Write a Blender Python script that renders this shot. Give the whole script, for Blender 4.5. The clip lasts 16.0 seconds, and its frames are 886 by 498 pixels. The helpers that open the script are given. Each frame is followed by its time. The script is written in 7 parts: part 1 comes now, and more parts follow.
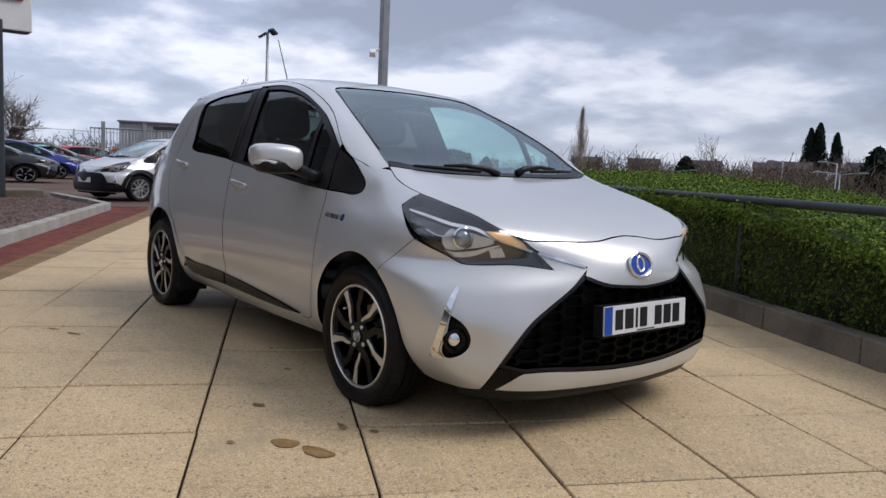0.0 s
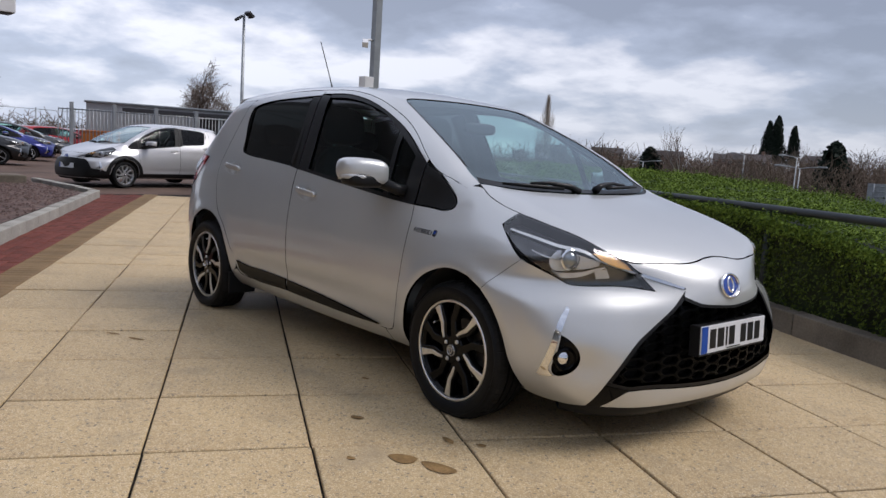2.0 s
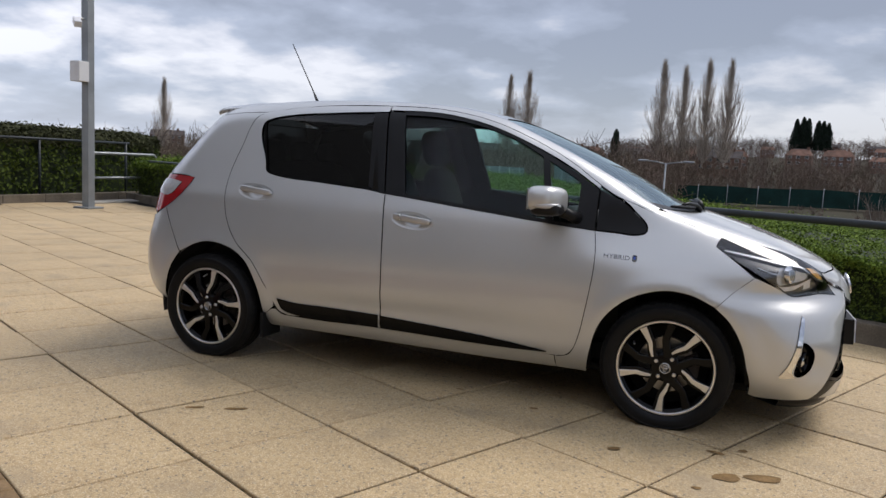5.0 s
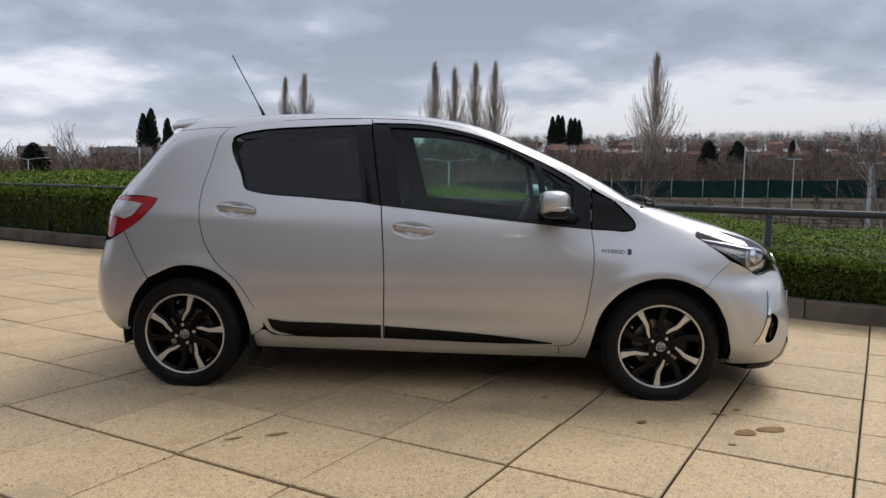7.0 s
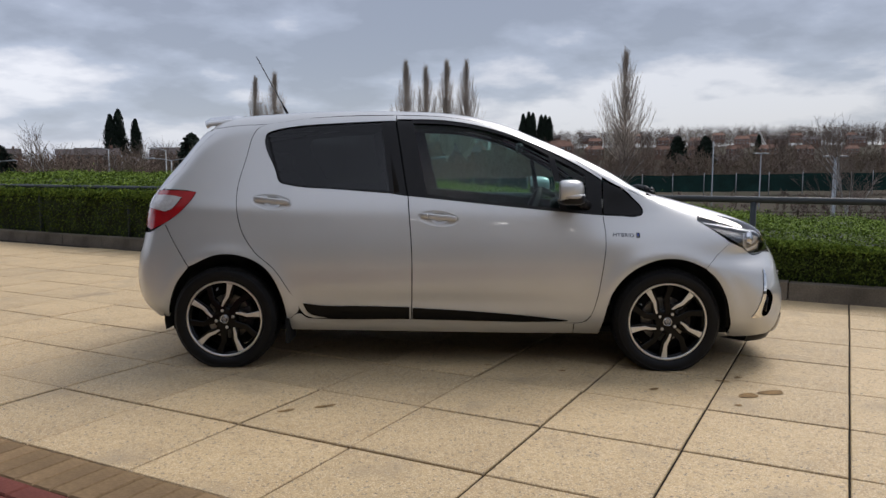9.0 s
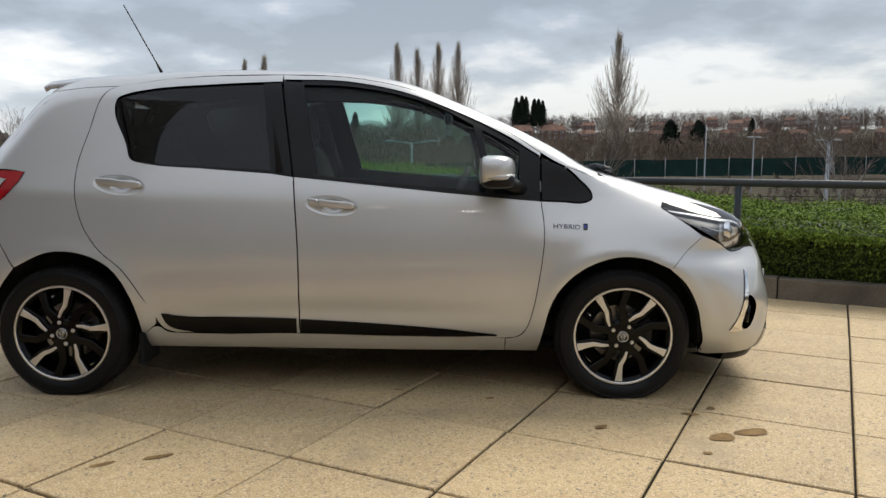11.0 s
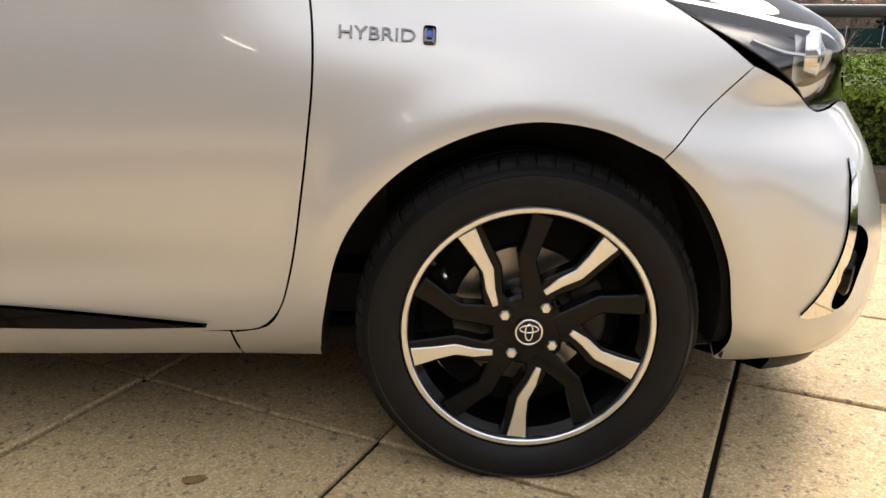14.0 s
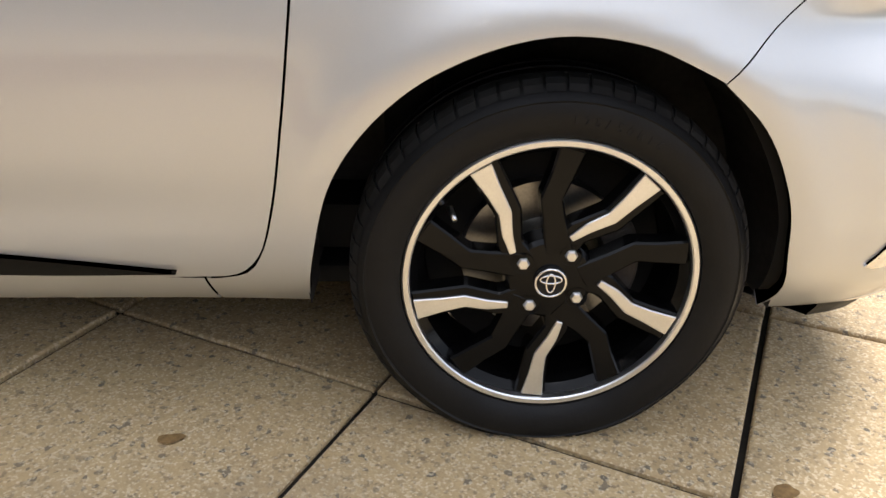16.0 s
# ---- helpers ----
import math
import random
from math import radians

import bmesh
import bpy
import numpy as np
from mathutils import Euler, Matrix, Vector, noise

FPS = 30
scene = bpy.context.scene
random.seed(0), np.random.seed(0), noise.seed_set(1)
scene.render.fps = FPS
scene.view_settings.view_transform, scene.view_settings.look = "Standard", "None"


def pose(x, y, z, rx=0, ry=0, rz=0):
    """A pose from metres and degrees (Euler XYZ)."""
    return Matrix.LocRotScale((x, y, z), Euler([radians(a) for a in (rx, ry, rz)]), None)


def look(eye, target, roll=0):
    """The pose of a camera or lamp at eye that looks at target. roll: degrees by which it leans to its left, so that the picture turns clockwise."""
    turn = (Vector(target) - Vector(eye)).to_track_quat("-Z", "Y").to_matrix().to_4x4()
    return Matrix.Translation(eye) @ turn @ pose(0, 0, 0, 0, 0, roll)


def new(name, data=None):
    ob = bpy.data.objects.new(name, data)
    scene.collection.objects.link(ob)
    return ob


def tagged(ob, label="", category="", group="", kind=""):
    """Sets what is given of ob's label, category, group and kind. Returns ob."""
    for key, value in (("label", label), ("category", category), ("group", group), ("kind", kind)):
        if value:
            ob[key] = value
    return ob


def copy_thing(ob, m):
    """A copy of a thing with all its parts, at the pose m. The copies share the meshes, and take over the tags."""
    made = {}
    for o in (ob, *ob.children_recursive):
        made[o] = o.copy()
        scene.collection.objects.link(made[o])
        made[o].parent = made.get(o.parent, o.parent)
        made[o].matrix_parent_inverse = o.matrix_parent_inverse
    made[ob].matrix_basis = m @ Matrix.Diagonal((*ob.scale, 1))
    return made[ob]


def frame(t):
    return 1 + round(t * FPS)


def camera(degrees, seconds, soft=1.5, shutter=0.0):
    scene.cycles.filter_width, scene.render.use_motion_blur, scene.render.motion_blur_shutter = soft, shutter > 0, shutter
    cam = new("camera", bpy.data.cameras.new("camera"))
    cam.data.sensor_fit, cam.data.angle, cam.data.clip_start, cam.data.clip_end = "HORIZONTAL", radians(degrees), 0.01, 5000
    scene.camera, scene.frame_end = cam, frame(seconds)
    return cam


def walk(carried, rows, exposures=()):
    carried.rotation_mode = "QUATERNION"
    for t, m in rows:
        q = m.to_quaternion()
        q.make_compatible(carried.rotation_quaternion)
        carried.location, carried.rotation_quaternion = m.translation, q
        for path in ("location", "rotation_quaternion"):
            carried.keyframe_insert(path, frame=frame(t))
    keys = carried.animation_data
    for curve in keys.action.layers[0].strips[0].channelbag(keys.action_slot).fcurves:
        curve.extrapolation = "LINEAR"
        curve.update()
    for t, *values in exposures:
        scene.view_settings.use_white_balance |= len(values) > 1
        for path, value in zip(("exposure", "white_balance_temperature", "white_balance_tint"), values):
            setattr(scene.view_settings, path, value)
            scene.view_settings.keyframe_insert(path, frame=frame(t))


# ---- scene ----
cam = camera(60.7, 16.0)
PATH = [
    (0, (3.914, -2.46, 0.998), (2.355, -1.225, 0.785), 2.5),
    (0.5, (3.864, -2.433, 1.002), (2.306, -1.2, 0.772), 2.6),
    (1, (3.823, -2.459, 1.017), (2.27, -1.223, 0.776), 2.8),
    (1.5, (3.75, -2.666, 1.056), (2.206, -1.418, 0.817), 3.3),
    (2, (3.604, -2.94, 1.111), (2.113, -1.63, 0.865), 3.6),
    (2.5, (3.312, -3.141, 1.107), (1.912, -1.735, 0.86), 3.8),
    (3, (3.01, -3.444, 1.138), (1.743, -1.914, 0.905), 3.8),
    (3.5, (2.741, -3.731, 1.163), (1.615, -2.094, 0.932), 3.3),
    (4, (2.338, -3.906, 1.138), (1.327, -2.196, 0.9), 3.2),
    (4.2, (2.15, -3.994, 1.142), (1.2, -2.251, 0.902), 3.1),
    (6.3, (0.659, -4.557, 1.177), (0.351, -2.593, 0.961), 1.6),
    (6.5, (0.579, -4.572, 1.178), (0.321, -2.602, 0.955), 1.2),
    (7, (0.393, -4.68, 1.168), (0.257, -2.696, 0.962), 0.7),
    (7.5, (0.241, -4.857, 1.191), (0.156, -2.869, 0.99), 0.5),
    (8, (0.147, -4.975, 1.184), (0.073, -2.987, 0.973), 0.2),
    (8.5, (0.112, -5.032, 1.176), (0.05, -3.044, 0.962), 0.0),
    (8.7, (0.115, -5.034, 1.155), (0.051, -3.046, 0.945), 0.0),
    (11, (0.537, -4.084, 1.085), (0.49, -2.1, 0.834), -0.0),
    (11.5, (0.708, -3.734, 1.027), (0.671, -1.753, 0.757), -0.1),
    (12, (0.814, -3.272, 0.989), (0.789, -1.294, 0.695), 0.2),
    (12.5, (0.891, -2.849, 0.948), (0.894, -0.872, 0.642), 0.4),
    (13, (0.955, -2.492, 0.919), (0.974, -0.525, 0.556), 0.7),
    (13.5, (1.016, -2.199, 0.864), (1.048, -0.251, 0.414), 0.8),
    (14, (1.085, -1.99, 0.787), (1.119, -0.075, 0.21), 0.8),
    (14.5, (1.168, -1.874, 0.772), (1.157, -0.015, 0.035), 0.4),
    (15, (1.167, -1.833, 0.77), (1.191, 0.0, -0.029), 1.0),
    (15.5, (1.158, -1.807, 0.78), (1.194, 0.007, -0.061), 1.1),
    (16, (1.072, -1.773, 0.808), (1.115, 0.026, -0.065), 1.3),
]
walk(cam, [(t, look(eye, aim, lean)) for t, eye, aim, lean in PATH],
     [(0.0, 0.08, 6100, 16), (2.5, 0.12, 6200, 15.5), (4.0, 0.20, 6250, 14.5), (7.0, 0.24, 6400, 15), (8.5, 0.18, 6350, 15), (11.0, 0.46, 6700, 9), (12.5, 0.88, 7350, 10.5), (13.5, 1.06, 7350, 11.5), (14.4, 1.42, 7000, 15), (15.0, 1.46, 6650, 14.5), (16.0, 1.42, 6600, 13)])

# ---- sky and sun: a broken overcast, brighter overhead ----
SUN_UP, SUN_ROUND = radians(50), radians(38)
world = bpy.data.worlds.new("sky")
scene.world = world
world.use_nodes = True
wt = world.node_tree
wt.nodes.clear()


def wnode(kind, **values):
    n = wt.nodes.new(kind)
    for key, v in values.items():
        n.inputs[int(key[1:])].default_value = v
    return n


def wmath(op, a, b=None):
    n = wt.nodes.new("ShaderNodeMath")
    n.operation = op
    for i, v in enumerate((a, b)):
        if v is None:
            continue
        if isinstance(v, (int, float)):
            n.inputs[i].default_value = v
        else:
            wt.links.new(v, n.inputs[i])
    return n.outputs[0]


def wmix(fac, a, b):
    n = wt.nodes.new("ShaderNodeMix")
    n.data_type = "RGBA"
    for sock, v in ((n.inputs["Factor"], fac), (n.inputs[6], a), (n.inputs[7], b)):
        if isinstance(v, (int, float, tuple)):
            sock.default_value = v
        else:
            wt.links.new(v, sock)
    return n.outputs[2]


def wramp(fac, stops):
    n = wt.nodes.new("ShaderNodeValToRGB")
    wt.links.new(fac, n.inputs[0])
    e = n.color_ramp.elements
    while len(e) < len(stops):
        e.new(0.5)
    for el, (p, c) in zip(e, stops):
        el.position, el.color = p, (*c, 1)
    return n.outputs[0]


sky = wt.nodes.new("ShaderNodeTexSky")
sky.sky_type, sky.sun_disc, sky.sun_elevation, sky.sun_rotation = "NISHITA", False, SUN_UP, SUN_ROUND
coord = wt.nodes.new("ShaderNodeTexCoord")
split = wt.nodes.new("ShaderNodeSeparateXYZ")
wt.links.new(coord.outputs["Generated"], split.inputs[0])
up = wmath("MAXIMUM", split.outputs[2], 0.0)
lift = wmath("ADD", up, 0.24)
flat = wt.nodes.new("ShaderNodeCombineXYZ")
wt.links.new(wmath("DIVIDE", split.outputs[0], lift), flat.inputs[0])
wt.links.new(wmath("DIVIDE", split.outputs[1], lift), flat.inputs[1])


def cloud(scale, detail, offset, distort=0.4):
    m = wt.nodes.new("ShaderNodeMapping")
    m.inputs[1].default_value = (offset, offset * 0.7, 0)
    wt.links.new(flat.outputs[0], m.inputs[0])
    n = wt.nodes.new("ShaderNodeTexNoise")
    n.inputs["Scale"].default_value, n.inputs["Detail"].default_value = scale, detail
    n.inputs["Roughness"].default_value, n.inputs["Distortion"].default_value = 0.55, distort
    wt.links.new(m.outputs[0], n.inputs[0])
    return n.outputs[0]


mass = cloud(0.62, 4, 3.1, 0.05)
edge = cloud(2.0, 9, 7.7, 0.10)
puff = cloud(6.0, 7, 1.3, 0.05)
heap = wt.nodes.new("ShaderNodeTexVoronoi")
heap.feature = "SMOOTH_F1"
heap.inputs["Scale"].default_value, heap.inputs["Smoothness"].default_value = 2.6, 0.55
bent = wt.nodes.new("ShaderNodeVectorMath")
bent.operation = "MULTIPLY_ADD"
bent.inputs[1].default_value = (0.35, 0.35, 0.35)
warp = wt.nodes.new("ShaderNodeTexNoise")
warp.inputs["Scale"].default_value, warp.inputs["Detail"].default_value = 3.0, 6
wt.links.new(flat.outputs[0], warp.inputs[0])
wt.links.new(warp.outputs["Color"], bent.inputs[0])
wt.links.new(flat.outputs[0], bent.inputs[2])
wt.links.new(bent.outputs[0], heap.inputs["Vector"])
tone = wmath("ADD", wmath("ADD", wmath("MULTIPLY", mass, 0.42), wmath("MULTIPLY", edge, 0.34)), wmath("ADD", wmath("MULTIPLY", puff, 0.12), wmath("MULTIPLY", heap.outputs["Distance"], 0.15)))
# a heavier deck of cloud higher up, thinner and brighter below it
deck = wmath("MINIMUM", wmath("MAXIMUM", wmath("MULTIPLY", wmath("SUBTRACT", up, 0.115), 11.0), 0.0), 1.0)
tone = wmath("ADD", tone, wmath("SUBTRACT", wmath("MULTIPLY", deck, 0.105), 0.036))
shade = wramp(tone, [(0.425, (0.90, 0.905, 0.92)), (0.458, (0.72, 0.735, 0.775)), (0.505, (0.445, 0.49, 0.575)), (0.575, (0.315, 0.345, 0.405))])
haze = wmath("POWER", wmath("SUBTRACT", 1.0, wmath("MINIMUM", wmath("MULTIPLY", up, 5.0), 1.0)), 2.5)
low = wmix(wmath("MULTIPLY", haze, 0.75), shade, (0.50, 0.57, 0.68, 1))
dome = wmix(wmath("MINIMUM", wmath("MULTIPLY", wmath("MAXIMUM", wmath("SUBTRACT", up, 0.22), 0.0), 2.2), 1.0), (1, 1, 1, 1), (1.85, 1.82, 1.76, 1))
# the sky is a little lighter over the car park than over the houses
towards = wmath("ADD", wmath("MULTIPLY", split.outputs[0], -0.20), wmath("MULTIPLY", split.outputs[1], -0.20))
side = wmath("ADD", towards, 0.84)
mul = wt.nodes.new("ShaderNodeMix")
mul.data_type, mul.blend_type = "RGBA", "MULTIPLY"
mul.inputs["Factor"].default_value = 1
wt.links.new(low, mul.inputs[6])
wt.links.new(dome, mul.inputs[7])
back1, back2, add, out = wt.nodes.new("ShaderNodeBackground"), wt.nodes.new("ShaderNodeBackground"), wt.nodes.new("ShaderNodeAddShader"), wt.nodes.new("ShaderNodeOutputWorld")
wt.links.new(sky.outputs[0], back1.inputs[0])
back1.inputs[1].default_value = 0.02
wt.links.new(mul.outputs[2], back2.inputs[0])
wt.links.new(side, back2.inputs[1])
wt.links.new(back1.outputs[0], add.inputs[0])
wt.links.new(back2.outputs[0], add.inputs[1])
wt.links.new(add.outputs[0], out.inputs[0])

sun = new("sun", bpy.data.lights.new("sun", "SUN"))
sun.data.energy, sun.data.angle, sun.data.color = 2.2, radians(30), (1.0, 0.95, 0.87)
sun.matrix_world = look((60 * math.cos(SUN_UP) * math.sin(SUN_ROUND), 60 * math.cos(SUN_UP) * math.cos(SUN_ROUND), 60 * math.sin(SUN_UP)), (0, 0, 0))

# ---- materials ----


def material(name, color, rough=0.6, metal=0.0, vary=0.12, scale=6.0, fine=60.0, bump=0.0, bump_scale=80.0, coat=0.0, spread=0.0, tint=None, ior=None, spec=None):
    """A surface whose colour drifts at two scales, with fine relief; spread: how far one piece differs from the next."""
    m = bpy.data.materials.new(name)
    m.use_nodes = True
    t = m.node_tree
    b = t.nodes["Principled BSDF"]
    b.inputs["Roughness"].default_value, b.inputs["Metallic"].default_value = rough, metal
    b.inputs["Coat Weight"].default_value, b.inputs["Coat Roughness"].default_value = coat, 0.04
    if ior:
        b.inputs["IOR"].default_value = ior
    if spec is None and rough >= 0.55 and metal == 0:
        spec = 0.2
    if spec is not None:
        b.inputs["Specular IOR Level"].default_value = spec
    co = t.nodes.new("ShaderNodeTexCoord")
    other = tint or tuple(c * (1 - 2.2 * vary) for c in color)

    def noise_at(s, detail=5):
        n = t.nodes.new("ShaderNodeTexNoise")
        n.inputs["Scale"].default_value, n.inputs["Detail"].default_value = s, detail
        t.links.new(co.outputs["Object"], n.inputs[0])
        return n.outputs[0]

    def mix(fac, a, c, blend="MIX"):
        n = t.nodes.new("ShaderNodeMix")
        n.data_type, n.blend_type = "RGBA", blend
        for sock, v in ((n.inputs["Factor"], fac), (n.inputs[6], a), (n.inputs[7], c)):
            if isinstance(v, (int, float, tuple)):
                sock.default_value = v
            else:
                t.links.new(v, sock)
        return n.outputs[2]

    def ranged(v, lo, hi, a=0.3, z=0.7):
        n = t.nodes.new("ShaderNodeMapRange")
        for i, q in enumerate((a, z, lo, hi)):
            n.inputs[i + 1].default_value = q
        t.links.new(v, n.inputs[0])
        return n.outputs[0]
    m_color = (*color, 1)
    if vary > 0:
        big = mix(ranged(noise_at(scale), 0, 1), (*color, 1), (*other, 1))
        k = 1 - 1.3 * vary
        m_color = mix(1.0, big, mix(ranged(noise_at(fine, 3), 0, 1), (k, k, k, 1), (1, 1, 1, 1)), "MULTIPLY")
    if spread > 0:
        info = t.nodes.new("ShaderNodeObjectInfo")
        v = ranged(info.outputs["Random"], 1 - spread, 1 + spread * 0.6, 0, 1)
        c3 = t.nodes.new("ShaderNodeCombineXYZ")
        for i in range(3):
            t.links.new(v, c3.inputs[i])
        m_color = mix(1.0, m_color, c3.outputs[0], "MULTIPLY")
    if isinstance(m_color, tuple):
        b.inputs["Base Color"].default_value = m_color
    else:
        t.links.new(m_color, b.inputs["Base Color"])
    if bump > 0:
        n = t.nodes.new("ShaderNodeBump")
        n.inputs["Strength"].default_value, n.inputs["Distance"].default_value = 1.0, bump
        t.links.new(noise_at(bump_scale, 6), n.inputs["Height"])
        t.links.new(n.outputs[0], b.inputs["Normal"])
    return m


def glass(name, color, rough=0.0, ior=1.45, sheen=(1, 1, 1)):
    m = bpy.data.materials.new(name)
    m.use_nodes = True
    t = m.node_tree
    t.nodes.clear()
    trans, gloss, tilt, steep, gain, mix, out = (t.nodes.new("ShaderNode" + k) for k in ("BsdfTransparent", "BsdfGlossy", "LayerWeight", "Math", "MapRange", "MixShader", "OutputMaterial"))
    trans.inputs[0].default_value = (*color, 1)
    gloss.inputs["Color"].default_value = (*sheen, 1)
    gloss.inputs["Roughness"].default_value = max(rough, 0.005)
    tilt.inputs[0].default_value = 0.5
    steep.operation, steep.inputs[1].default_value = "POWER", 5.0
    gain.inputs[3].default_value, gain.inputs[4].default_value = ((ior - 1) / (ior + 1)) ** 2, 1.0
    t.links.new(tilt.outputs["Facing"], steep.inputs[0])
    t.links.new(steep.outputs[0], gain.inputs[0])
    t.links.new(gain.outputs[0], mix.inputs[0])
    t.links.new(trans.outputs[0], mix.inputs[1])
    t.links.new(gloss.outputs[0], mix.inputs[2])
    t.links.new(mix.outputs[0], out.inputs[0])
    return m


def glowing(name, color, strength):
    m = bpy.data.materials.new(name)
    m.use_nodes = True
    b = m.node_tree.nodes["Principled BSDF"]
    b.inputs["Base Color"].default_value = (*color, 1)
    b.inputs["Emission Color"].default_value = (*color, 1)
    b.inputs["Emission Strength"].default_value = strength
    b.inputs["Roughness"].default_value = 0.2
    return m


SILVER = material("silver_paint", (0.60, 0.606, 0.596), 0.36, 0.48, 0.03, 2.0, 900.0, coat=1.0)
LAMP_DARK = material("lamp_interior", (0.035, 0.036, 0.038), 0.30, 0.0, 0.1, 12, 90, spec=0.5)
SILVER_HANDLE = material("silver_plastic_paint", (0.60, 0.60, 0.59), 0.32, 0.6, 0.03, 2.0, 900.0, coat=0.7)
GLOSS_BLACK = material("gloss_black", (0.004, 0.004, 0.0042), 0.10, 0.0, 0.1, 5.0, 90.0, spec=0.16)
SATIN_BLACK = material("satin_black", (0.013, 0.013, 0.0135), 0.40, 0.0, 0.1, 8.0, 200.0, spec=0.2)
MATT_BLACK = material("matt_black", (0.016, 0.016, 0.016), 0.8, 0.0, 0.15, 8.0, 200.0, spec=0.15)
GAP = material("seam_dark", (0.006, 0.006, 0.006), 0.9, vary=0)
CHROME = material("chrome", (0.83, 0.83, 0.84), 0.07, 1.0, 0.02)
MACHINED = material("machined_alloy", (0.80, 0.81, 0.82), 0.34, 1.0, 0.05, 12, 300)
RUBBER = material("tyre_rubber", (0.0095, 0.0095, 0.0098), 0.46, 0.0, 0.12, 14, 120, bump=0.0004, bump_scale=150, spec=0.18)
# tread blocks and lettering coloured paler, for dust and for their highlights
TREAD = material("dusty_lit_tread", (0.022, 0.021, 0.020), 0.7, 0.0, 0.25, 20, 150)
HOUSING = material("wheel_housing", (0.085, 0.081, 0.077), 0.75, 0.0, 0.2, 9, 90)
STEEL = material("brake_steel", (0.42, 0.41, 0.39), 0.35, 1.0, 0.15, 9, 200)
CAST = material("cast_iron", (0.10, 0.085, 0.075), 0.7, 0.5, 0.2, 20, 200)
WINDOW = glass("window_glass", (0.64, 0.86, 0.81), 0.0, 1.33)
WINDSCREEN = glass("windscreen_glass", (0.72, 0.88, 0.86), 0.0, 2.75, (0.86, 0.98, 1.0))
LAMP_SILVER = material("lamp_silver", (0.76, 0.77, 0.78), 0.3, 0.25, 0.08, 30, 300)
BADGE_CHROME = material("dark_chrome", (0.16, 0.16, 0.165), 0.15, 1.0, 0.05)
PRIVACY = glass("privacy_glass", (0.10, 0.11, 0.11), 0.0, 1.40)
LENS = glass("clear_lens", (0.95, 0.96, 0.97), 0.0, 1.9)
AMBER = material("amber_lens", (1.0, 0.56, 0.16), 0.2, 0.0, 0.1, 40, 200, coat=0.6)
RED_LENS = material("red_lens", (0.45, 0.015, 0.02), 0.12, 0.0, 0.12, 30, 200, coat=0.8)
WHITE_LENS = material("pale_lens", (0.62, 0.62, 0.62), 0.12, 0.1, 0.12, 40, 200, coat=0.8)
CABIN = material("cabin_plastic", (0.012, 0.0125, 0.0135), 0.7, 0.0, 0.1, 10, 300)
FABRIC = material("seat_fabric", (0.016, 0.0165, 0.018), 0.9, 0.0, 0.15, 10, 300, bump=0.0008, bump_scale=400)
HEADLINER = material("headliner", (0.06, 0.06, 0.059), 0.9, 0.0, 0.06, 10, 300)
PLATE_WHITE = material("plate_white", (0.72, 0.73, 0.74), 0.35, 0.0, 0.03, 20, 200)
PLATE_BLUE = material("plate_blue", (0.02, 0.08, 0.38), 0.35, 0.0, 0.05)
PLATE_INK = material("plate_ink", (0.012, 0.012, 0.012), 0.4, vary=0)
BADGE_BLUE = material("badge_blue", (0.015, 0.07, 0.42), 0.15, 0.3, 0.1, 40, 200, coat=0.8)


def slab_material():
    """Buff exposed-aggregate concrete: pale and dark grains, faint stains, each slab its own tone."""
    m = material("buff_slab", (0.56, 0.41, 0.215), 0.66, 0.0, 0.13, 1.3, 34, bump=0.0022, bump_scale=150, spread=0.10, tint=(0.43, 0.30, 0.15), spec=0.45)
    t = m.node_tree
    b = t.nodes["Principled BSDF"]
    base = b.inputs["Base Color"].links[0].from_socket
    co = t.nodes.new("ShaderNodeNewGeometry")
    for scale, lo, hi, color, amount in ((190, 0.0, 0.16, (0.20, 0.145, 0.09), 0.75), (110, 0.0, 0.10, (0.10, 0.09, 0.075), 0.85), (260, 0.62, 0.95, (0.78, 0.66, 0.45), 0.55)):
        v = t.nodes.new("ShaderNodeTexVoronoi")
        v.inputs["Scale"].default_value = scale
        t.links.new(co.outputs["Position"], v.inputs["Vector"])
        sep = t.nodes.new("ShaderNodeSeparateColor")
        t.links.new(v.outputs["Color"], sep.inputs[0])
        r = t.nodes.new("ShaderNodeMapRange")
        r.inputs[1].default_value, r.inputs[2].default_value, r.inputs[3].default_value, r.inputs[4].default_value = lo, hi, (amount if lo == 0 else 0), (0 if lo == 0 else amount)
        t.links.new(sep.outputs[0], r.inputs[0])
        x = t.nodes.new("ShaderNodeMix")
        x.data_type = "RGBA"
        x.inputs[7].default_value = (*color, 1)
        t.links.new(r.outputs[0], x.inputs["Factor"])
        t.links.new(base, x.inputs[6])
        base = x.outputs[2]
    for scale, color, lo, hi, amount in ((2.6, (0.30, 0.235, 0.15), 0.56, 0.72, 0.55), (7.0, (0.36, 0.235, 0.10), 0.62, 0.74, 0.35)):
        n = t.nodes.new("ShaderNodeTexNoise")
        n.inputs["Scale"].default_value, n.inputs["Detail"].default_value = scale, 8
        t.links.new(co.outputs["Position"], n.inputs["Vector"])
        r = t.nodes.new("ShaderNodeMapRange")
        r.inputs[1].default_value, r.inputs[2].default_value, r.inputs[3].default_value, r.inputs[4].default_value = lo, hi, 0, amount
        t.links.new(n.outputs[0], r.inputs[0])
        x = t.nodes.new("ShaderNodeMix")
        x.data_type = "RGBA"
        x.inputs[7].default_value = (*color, 1)
        t.links.new(r.outputs[0], x.inputs["Factor"])
        t.links.new(base, x.inputs[6])
        base = x.outputs[2]
    t.links.new(base, b.inputs["Base Color"])
    return m


